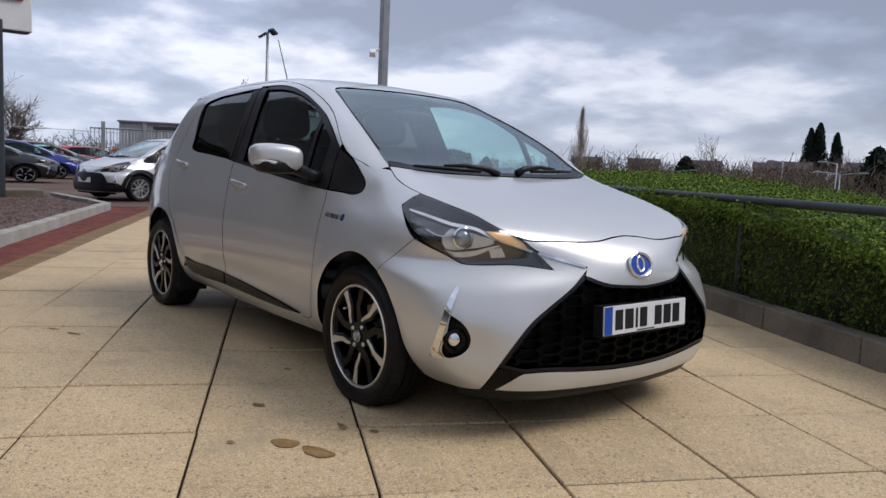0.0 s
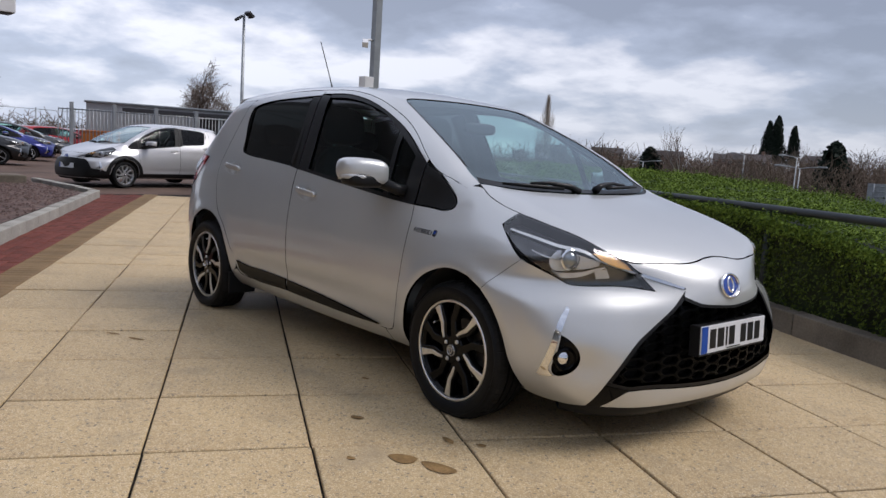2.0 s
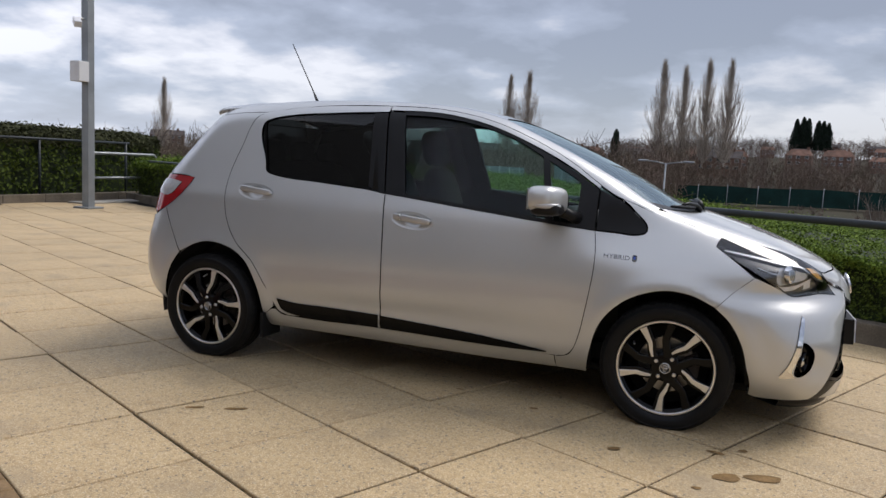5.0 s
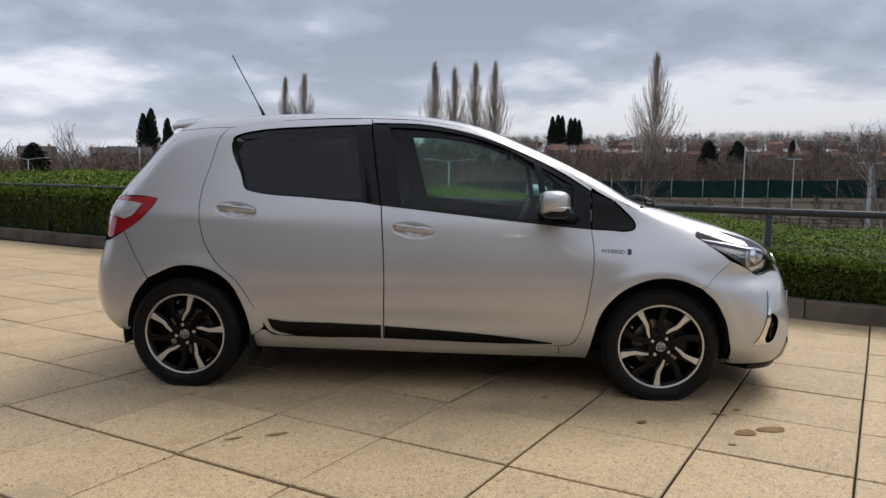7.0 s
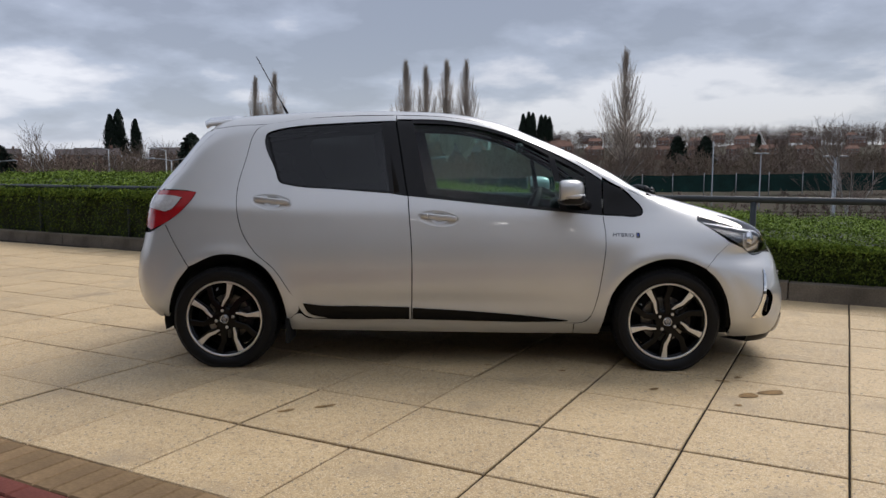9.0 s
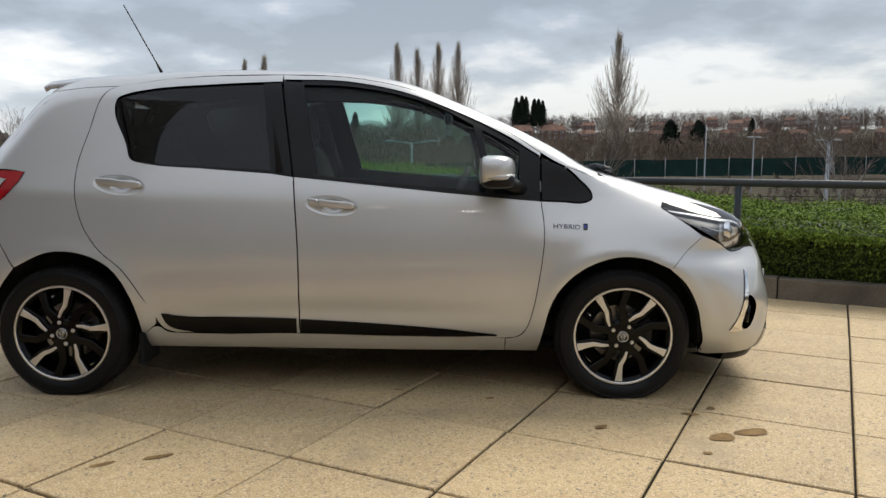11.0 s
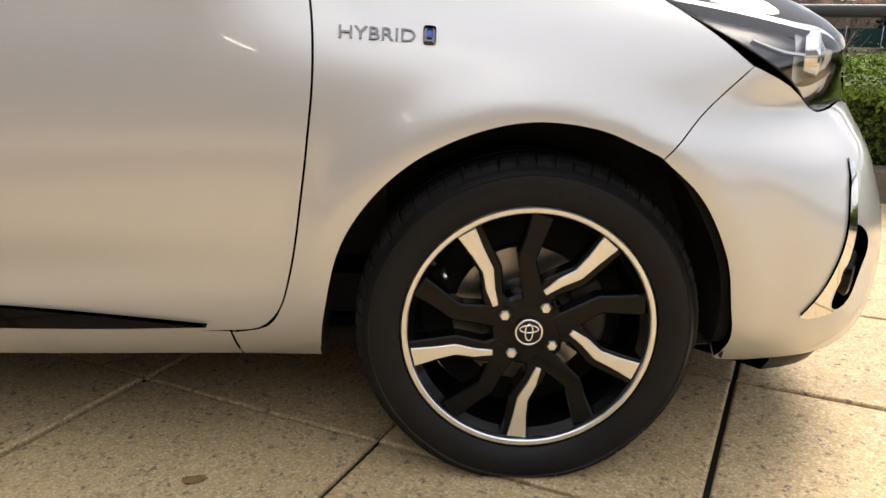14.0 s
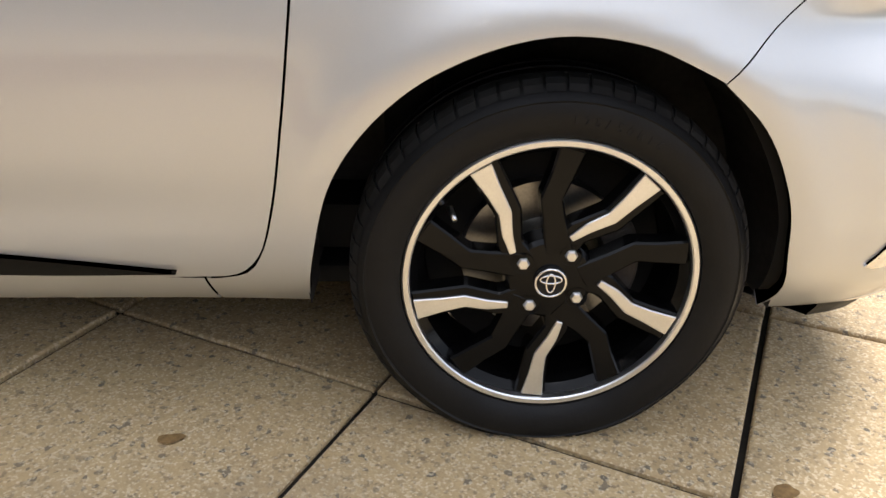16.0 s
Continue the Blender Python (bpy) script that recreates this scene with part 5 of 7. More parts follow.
def build_wheel(turn):
    """A wheel with its face towards -y, its middle at the origin."""
    barrel = part("wheel", lathe([(0.211, -0.004), (0.2105, 0.004), (0.203, 0.012), (0.196, 0.018), (0.190, 0.045), (0.186, 0.12), (0.186, 0.17)], 72), GLOSS_BLACK, None, "gloss black alloy wheel with machined spoke faces")
    part("rim_lip", lathe([(0.2075, 0.006), (0.2085, -0.0045), (0.2105, -0.0065), (0.2175, -0.0065), (0.2205, -0.003), (0.2210, 0.008)], 96), MACHINED, barrel, "scuffed machined rim lip")
    tread = [(0.2200, 0.004), (0.2225, -0.006), (0.228, -0.0095), (0.236, -0.0135), (0.248, -0.0165), (0.262, -0.0165), (0.272, -0.0135), (0.2745, -0.0150), (0.277, -0.0120), (0.286, -0.004), (0.2925, 0.008), (0.2955, 0.020),
             (0.2975, 0.038), (0.2975, 0.046), (0.2905, 0.047), (0.2905, 0.054), (0.2975, 0.055), (0.298, 0.082), (0.291, 0.083), (0.291, 0.091), (0.298, 0.092), (0.298, 0.118), (0.291, 0.119), (0.291, 0.127), (0.2975, 0.128), (0.2955, 0.150), (0.288, 0.168), (0.262, 0.186), (0.23, 0.184), (0.186, 0.17)]
    tyre = part("tyre", settle(lathe(tread, 96, sharp=28)), RUBBER, barrel, "black road tyre")
    bv, bf = [], []
    for k in range(60):
        a0, a1 = 2 * math.pi * (k + 0.06) / 60, 2 * math.pi * (k + 0.90) / 60
        base = len(bv)
        for a, skew in ((a0, 0.0), (a1, 0.0)):
            for r, y in ((0.2855, -0.0060), (0.2935, 0.0055), (0.2985, 0.020), (0.3003, 0.043)):
                q = a + (y * 0.35)
                bv.append((r * math.sin(q), y, r * math.cos(q)))
        for i in range(3):
            bf.append((base + i, base + i + 1, base + 5 + i, base + 4 + i))
        # block flanks
        for off in (0, 4):
            low = len(bv)
            for i in range(4):
                x_, y_, z_ = bv[base + off + i]
                bv.append((x_ * 0.975, y_ + 0.004, z_ * 0.975))
            for i in range(3):
                bf.append((base + off + i, base + off + i + 1, low + i + 1, low + i))
    part("shoulder_tread", settle(mesh("shoulder_tread", bv, bf, TREAD)), TREAD, tyre)
    for k in range(5):
        a = turn + 72 * k
        body = prism(spoke([(0.207, a + 1), (0.17, a + 1), (0.128, a + 0.5), (0.085, a - 15), (0.050, a - 26)], [0.050, 0.044, 0.040, 0.038, 0.046]), 0.003, 0.040, 0.003)
        part("spoke", body, GLOSS_BLACK, barrel)
        face = prism(spoke([(0.2055, a), (0.165, a - 0.5), (0.130, a - 1.5), (0.100, a - 10), (0.073, a - 20)], [0.034, 0.0235, 0.0195, 0.016, 0.010]), -0.001, 0.006, 0.0012)
        part("machined_face", face, MACHINED, barrel, "machined bright spoke face")
        b = a + 36
        dark = prism(spoke([(0.206, b + 1), (0.165, b - 2), (0.130, b - 7), (0.095, b - 4), (0.045, b + 10)], [0.040, 0.034, 0.033, 0.034, 0.044]), 0.002, 0.038, 0.003)
        part("spoke", dark, GLOSS_BLACK, barrel)
    part("hub", lathe([(0.0, 0.002), (0.040, 0.002), (0.060, 0.004), (0.066, 0.010), (0.070, 0.04)], 40), GLOSS_BLACK, barrel)
    cap = part("centre_cap", lathe([(0.0, -0.006), (0.020, -0.0055), (0.024, -0.003), (0.0255, 0.002)], 36), SATIN_BLACK, barrel)
    part("cap_ring", tube([(0.0225 * math.cos(t), -0.0055, 0.0225 * math.sin(t)) for t in np.linspace(0, 2 * math.pi, 32, endpoint=False)], 0.0022, 6, True), CHROME, cap)
    for rx, rz, dz in ((0.0065, 0.015, 0.0), (0.016, 0.0065, 0.006)):
        part("cap_ring", tube([(rx * math.cos(t), -0.0066, dz + rz * math.sin(t)) for t in np.linspace(0, 2 * math.pi, 24, endpoint=False)], 0.0016, 6, True), CHROME, cap)
    for k in range(4):
        x_, z_ = polar(0.050, turn - 23.9 + 90 * k)
        part("bolt_well", lathe([(0.0165, 0.0012), (0.0155, 0.0035), (0.0125, 0.014)], 20, "y", (x_, 0, z_)), MATT_BLACK, barrel)
        part("wheel_nut", lathe([(0.0, -0.003), (0.0075, -0.003), (0.0098, 0.000), (0.0105, 0.012)], 6, "y", (x_, 0, z_), 20), MACHINED, barrel)
    part("brake_disc", lathe([(0.045, 0.075), (0.060, 0.060), (0.068, 0.072), (0.070, 0.080), (0.128, 0.080), (0.130, 0.100)], 48), STEEL, barrel)
    part("dust_shield", lathe([(0.02, 0.105), (0.186, 0.105)], 40), MATT_BLACK, barrel)
    cal = []
    for i in range(9):
        cal.append(polar(0.146, 60 + 8 * i))
    for i in range(8, -1, -1):
        cal.append(polar(0.088, 60 + 8 * i))
    part("caliper", prism(cal, 0.055, 0.115, 0.006), CAST, barrel)
    vx, vz = polar(0.178, turn - 25)
    part("tyre_valve", tube([(vx, 0.045, vz), (vx * 0.955, 0.012, vz * 0.955)], [0.005, 0.004], 8), MACHINED, barrel)
    text = "195/50R16"
    for i, ch in enumerate(text):
        me = words(ch, 0.017, 0.0006, TREAD)
        ang = -6 + (i + 2.5) * 3.5
        me.transform(pose(-0.005, 0.2445, 0))
        me.transform(Matrix.Rotation(radians(-ang), 4, "Z"))
        me.transform(Matrix.Translation((0, -0.0170, 0)) @ Matrix.Rotation(radians(90), 4, "X"))
        part("tyre_lettering", me, TREAD, tyre)
    return barrel


for hub, turn, s in ((FRONT_HUB, -32.4, -1), (REAR_HUB, 10.0, -1), (FRONT_HUB, 20.0, 1), (REAR_HUB, 40.0, 1)):
    w = build_wheel(turn)
    w.parent = car
    w.matrix_basis = pose(hub, -0.79, HUB_Z) if s < 0 else pose(hub, 2 * MID + 0.79, HUB_Z, 0, 0, 180)

# ---- cabin ----
surround = [(-1.36, 1.36, 1), (-1.053, 1.405), (-0.742, 1.445), (-0.298, 1.454), (0.011, 1.435), (0.291, 1.375), (0.534, 1.292), (0.741, 1.188), (0.89, 1.08, 1), (0.89, 0.89, 1), (0.3, 0.94), (-0.3, 0.98), (-1.0, 1.02), (-1.55, 1.05, 1)]
panel("inner_lining", surround, "side", CABIN, car, inset=0.022, thick=0.0, gap=0.0, both=True, step=0.05, holes=[shrunk(curve(w), -0.004 if i else -0.004) for i, w in enumerate((rear_window, front_window, quarter_window))])
part("cabin_floor", box(-1.30, 1.05, MID - 0.62, MID + 0.62, 0.25, 0.33), CABIN, car)
head_in = whole(np.concatenate([[(-1.30, MID)], curve([(-1.28, -0.30), (-1.20, -0.46), (-0.9, -0.515), (-0.3, -0.53), (0.15, -0.50), (0.33, -0.42), (0.33, -0.2)], 0.05, False), [(0.33, MID)]]))
panel("headliner", head_in, "top", HEADLINER, car, inset=0.03, thick=0.0, step=0.06, gap=0.0)
dash = bmesh.new()
bmesh.ops.create_grid(dash, x_segments=6, y_segments=10, size=1)
for v in dash.verts:
    s, t = v.co.x, v.co.y
    v.co = (0.72 + 0.27 * (s + 1), MID + t * 0.64, (0.70, 0.86, 0.935, 0.945, 0.945, 0.94, 0.93)[min(6, int(round((s + 1) * 3)))] - 0.02 * t * t)
part("dashboard", mesh_of(dash), CABIN, car)
part("binnacle", mesh_of(bean((0.74, -0.33, 0.93), (0.10, 0.17, 0.055), 0.7)), CABIN, car)
wheel_pts = [Vector((0.50 + 0.075 * math.sin(a) * 1.0, -0.33 + 0.185 * math.cos(a), 0.86 + 0.165 * math.sin(a))) for a in np.linspace(0, 2 * math.pi, 40, endpoint=False)]
steer = part("steering_wheel", tube(wheel_pts, 0.017, 10, True), CABIN, car)
part("wheel_boss", mesh_of(bean((0.52, -0.33, 0.85), (0.045, 0.075, 0.06), 0.7)), CABIN, steer)
for a in (200, 340, 270):
    t = radians(a)
    part("wheel_spoke", tube([(0.515, -0.33, 0.85), (0.50 + 0.075 * math.sin(t), -0.33 + 0.185 * math.cos(t), 0.86 + 0.165 * math.sin(t))], 0.013, 8), CABIN, steer)
part("steering_column", tube([(0.53, -0.33, 0.85), (0.80, -0.33, 0.74)], 0.035, 10), CABIN, steer)
for yy in (-0.33, 2 * MID + 0.33):
    seat = part("front_seat", mesh_of(bean((0.0, yy, 0.52), (0.27, 0.245, 0.10), 0.55)), FABRIC, car, "dark fabric seat")
    backm = bean((0, 0, 0), (0.085, 0.235, 0.33), 0.6)
    for v in backm.verts:
        v.co.y *= 1.0 - 0.18 * max(v.co.z / 0.33, 0)
    bmesh.ops.transform(backm, matrix=pose(-0.28, yy, 0.82, 0, -14, 0), verts=backm.verts)
    part("seat_back", mesh_of(backm), FABRIC, seat)
    rest = bean((0, 0, 0), (0.062, 0.15, 0.115), 0.6)
    bmesh.ops.transform(rest, matrix=pose(-0.375, yy, 1.262, 0, -10, 0), verts=rest.verts)
    part("headrest", mesh_of(rest), FABRIC, seat)
    for dy in (-0.06, 0.06):
        part("headrest_post", tube([(-0.36, yy + dy, 1.10), (-0.372, yy + dy, 1.20)], 0.007, 8), CHROME, seat)
bench = part("rear_seat", mesh_of(bean((-0.80, MID, 0.55), (0.26, 0.60, 0.11), 0.5)), FABRIC, car, "dark fabric rear bench")
rb = bean((0, 0, 0), (0.085, 0.60, 0.30), 0.5)
bmesh.ops.transform(rb, matrix=pose(-1.08, MID, 0.84, 0, -16, 0), verts=rb.verts)
part("bench_back", mesh_of(rb), FABRIC, bench)
for yy in (-0.32, MID, 2 * MID + 0.32):
    hr = bean((0, 0, 0), (0.05, 0.12, 0.075), 0.65)
    bmesh.ops.transform(hr, matrix=pose(-1.17, yy, 1.19, 0, -12, 0), verts=hr.verts)
    part("headrest", mesh_of(hr), FABRIC, bench)
part("rear_view_mirror", mesh_of(bean((0.47, MID, 1.285), (0.022, 0.115, 0.033), 0.6)), SATIN_BLACK, car)
panel("door_card", [(-1.0, 1.02, 1), (-0.3, 0.985), (0.82, 0.905, 1), (0.80, 0.36, 1), (-0.78, 0.36, 1)], "side", CABIN, car, inset=0.075, thick=0.0, gap=0.0, both=True, step=0.06)
for s in (0, 1):
    pts = cast(np.array([(-0.34, 1.40), (-0.31, 1.20), (-0.27, 1.00)]), "side") + np.array([0, 0.055, 0])
    if s:
        pts[:, 1] = 2 * MID - pts[:, 1]
    part("pillar_lining", tube(pts, [0.045, 0.05, 0.055], 8), CABIN, car)

# ---- ground, kerbs, hedges, rails ----
GO, GA, GB = np.array([0.177, -0.950]), np.array([0.5435, -0.264]), np.array([0.2633, 0.5347])
KERB, ALONG, OUT = np.array([2.60, 1.741]), np.array([0.8867, -0.4623]), np.array([0.4623, 0.8867])
rng = random.Random(7)


def slab_at(i, j):
    return GO + GA * i + GB * j


def from_kerb(s, d):
    """A place s along the kerb and d beyond it."""
    return KERB + ALONG * s + OUT * d


def land(x, y):
    """Height of the land: level by the showroom, a bank beyond the hedge, houses on the rise opposite."""
    d = (np.array([x, y]) - KERB) @ OUT
    z = float(np.interp(d, [-400, 2.6, 4.5, 30, 60, 90, 118, 150, 200, 240, 300, 350, 400, 600, 1500], [-0.05, -0.05, -0.5, -4.5, -5.5, -5.3, -2.9, -1.5, 0.0, 2.0, 6.0, 9.5, 12.5, 17.0, 15.0]))
    far = min(max((-x - 45) / 120, 0), 1)
    return z * (1 - 0.6 * far if z > 0 else 1) - 1.0 * far


radii = [0, 3, 6, 9, 12, 15, 18, 22, 27, 33, 40, 50, 62, 76, 92, 110, 130, 155, 185, 220, 260, 310, 370, 450, 600, 900, 1500, 3000]
gv, gf, N = [], [], 120
for r in radii:
    for k in range(N):
        a = 2 * math.pi * k / N
        x, y = -2 + r * math.cos(a), 0 + r * math.sin(a)
        gv.append((x, y, land(x, y) + (rng.uniform(-0.3, 0.3) if r > 60 else 0)))
for i in range(len(radii) - 1):
    for k in range(N):
        q = (k + 1) % N
        gf.append((i * N + k, (i + 1) * N + k, (i + 1) * N + q, i * N + q))
tagged(new("ground", mesh("ground", gv, gf, ROUGH, True)), "rough brown grassland and scrub on a rising valley side", "ground", kind="structure")

# bed under the slabs, block drive and car park
LEFT_END, EDGE_J = -11.1, -3
tagged(new("slab_bed", mesh("slab_bed", [(*from_kerb(s, d), -0.0125) for s, d in ((-16, -7), (14, -7), (14, 0.02), (-16, 0.02))], [(0, 1, 2, 3)], JOINT)), "dark sandy joints under the paving slabs", "ground", kind="structure")
drive = [(-11.25, -30), (-11.25, 3.9), (-11.0, 9), (-64, 32), (-80, -30)]
tagged(new("road", mesh("road", [(x, y, -0.006) for x, y in drive], [(0, 1, 2, 3, 4)], BLOCK_DRIVE)), "brownish block-paved drive and car park", "road", kind="structure")

# kerbs: one stone after another
kerb_line = tagged(new("kerb"), "weathered concrete kerb stones along the hedge", "kerb", kind="structure")


def kerb_stone(length, w, h):
    bm = box(0.004, length - 0.004, 0, w, -0.05, h, 0.012)
    me = bpy.data.meshes.new("kerb_stone")
    bm.to_mesh(me)
    bm.free()
    return me


STONE = kerb_stone(0.915, 0.15, 0.155)
STONE.materials.append(CONCRETE)


def kerb_run(parent, p, q, data, length=0.915):
    p, q = np.array(p, float), np.array(q, float)
    d = q - p
    n = max(1, int(np.linalg.norm(d) / length))
    ang = math.degrees(math.atan2(d[1], d[0]))
    for i in range(n):
        c = p + d / np.linalg.norm(d) * length * i
        ob = part("kerb_stone", data, None, parent)
        ob.matrix_basis = pose(c[0], c[1], rng.uniform(-0.004, 0.004), 0, rng.uniform(-0.2, 0.2), ang + rng.uniform(-0.15, 0.15))


kerb_run(kerb_line, from_kerb(-15.2, 0), from_kerb(9, 0), STONE)
kerb_left = tagged(new("kerb"), "weathered concrete kerb stones round the far hedge", "kerb", kind="structure")
kerb_run(kerb_left, (-11.03, 9.5), (-11.15, 4.05), STONE)
kerb_run(kerb_left, (-11.15, 4.05), (-15.4, 5.95), STONE)
PALE = kerb_stone(0.60, 0.15, 0.13)
PALE.materials.append(PALE_CONCRETE)
bed_kerb = tagged(new("kerb"), "pale new kerb stones round the gravel bed", "kerb", kind="structure")
kerb_run(bed_kerb, (-10.45, 1.12), (-2.2, -2.62), PALE, 0.60)
kerb_run(bed_kerb, (-13.6, 0.88), (-10.45, 1.12), PALE, 0.60)

# soil under the hedges, gravel bed
tagged(new("soil", mesh("soil", [(*from_kerb(s, d), z) for s, d, z in ((-16, 0.12, 0.10), (12, 0.12, 0.10), (12, 3.6, 0.05), (-16, 3.6, 0.05))], [(0, 1, 2, 3)], SOIL)), "dark soil under the hedge", "soil", kind="structure")
tagged(new("soil", mesh("soil", [(-11.25, 4.2, 0.08), (-11.2, 9.5, 0.08), (-15.6, 9.5, 0.08), (-15.5, 6.1, 0.08)], [(0, 1, 2, 3)], SOIL)), "dark soil under the far hedge", "soil", kind="structure")
bed = [(-10.5, 1.02), (-2.3, -2.75), (-6, -6), (-14, -1.5), (-13.5, 0.8)]
gravel = [mesh("gravel_base", [(x, y, 0.07) for x, y in bed], [(4, 3, 2, 1, 0)], GRAVEL)]
gb = np.array(bed)
pv, pf = [], []
while len(pv) < 6 * 5200:
    q = np.array([rng.uniform(-13.5, -2.3), rng.uniform(-5, 1.0)])
    if not within_loop(q[None], gb)[0]:
        continue
    base, r = len(pv), rng.uniform(0.012, 0.030)
    a = rng.uniform(0, 6.28)
    ca, sa = math.cos(a), math.sin(a)
    for dx, dy, dz in ((1, 0, 0), (0, 1, 0), (-1, 0, 0), (0, -1, 0), (0, 0, 0.7), (0, 0, -0.3)):
        dx, dy = dx * r * rng.uniform(0.6, 1.3), dy * r * rng.uniform(0.6, 1.3)
        pv.append((q[0] + dx * ca - dy * sa, q[1] + dx * sa + dy * ca, 0.078 + dz * r))
    for i in range(4):
        j = (i + 1) % 4
        pf.append((base + i, base + j, base + 4))
gravel.append(mesh("gravel", pv, pf, GRAVEL))
tagged(new("gravel", gravel[1]), "pinkish brown gravel chippings in the sign bed", "gravel", kind="stuff")
tagged(new("gravel_bed", gravel[0]), "pinkish brown gravel bed behind pale kerbs", "gravel bed", kind="structure")

# ---- hedges: a twiggy core, coloured dark for inner shade, under many small leaves ----


def leaf_cloud(spots, normals, size, name):
    """Small bent leaves at the places, facing roughly outwards."""
    n = len(spots)
    r = np.random.RandomState(len(spots))
    face = normals + r.normal(0, 0.55, (n, 3))
    face /= np.linalg.norm(face, axis=1, keepdims=True)
    a = np.cross(face, r.normal(0, 1, (n, 3)))
    a /= np.maximum(np.linalg.norm(a, axis=1, keepdims=True), 1e-6)
    b = np.cross(face, a)
    s = size * r.uniform(0.6, 1.35, (n, 1))
    v = np.stack([spots - a * s, spots + b * s * 0.5 + face * s * 0.12, spots + a * s, spots - b * s * 0.5 + face * s * 0.12], 1).reshape(-1, 3)
    i = np.arange(n) * 4
    f = np.concatenate([np.stack([i, i + 1, i + 2], -1), np.stack([i, i + 2, i + 3], -1)])
    me = bpy.data.meshes.new(name)
    me.vertices.add(len(v))
    me.vertices.foreach_set("co", v.ravel())
    me.loops.add(3 * len(f))
    me.loops.foreach_set("vertex_index", f.ravel())
    me.polygons.add(len(f))
    me.polygons.foreach_set("loop_start", np.arange(len(f)) * 3)
    me.polygons.foreach_set("loop_total", np.full(len(f), 3))
    me.update()
    me.validate()
    return me


def leaf_material(name, lit, dark, rough=0.68):
    m = bpy.data.materials.new(name)
    m.use_nodes = True
    t = m.node_tree
    b = t.nodes["Principled BSDF"]
    geo, ramp = t.nodes.new("ShaderNodeNewGeometry"), t.nodes.new("ShaderNodeValToRGB")
    t.links.new(geo.outputs["Random Per Island"], ramp.inputs[0])
    e = ramp.color_ramp.elements
    e[0].color, e[1].color = (*dark, 1), (*lit, 1)
    e.new(0.45).color = tuple(0.5 * (p + q) for p, q in zip(lit, dark)) + (1,)
    t.links.new(ramp.outputs[0], b.inputs["Base Color"])
    b.inputs["Roughness"].default_value = rough
    b.inputs["Specular IOR Level"].default_value = 0.05
    return m


BOX_LEAF = leaf_material("box_leaf", (0.19, 0.27, 0.040), (0.032, 0.058, 0.013))
# front-face leaves: the shade inside the hedge is put into a darker colour
SHADED_LEAF = leaf_material("shaded_leaf", (0.085, 0.115, 0.022), (0.020, 0.032, 0.007))
LAUREL_LEAF = leaf_material("laurel_leaf", (0.070, 0.075, 0.034), (0.028, 0.030, 0.015), 0.6)


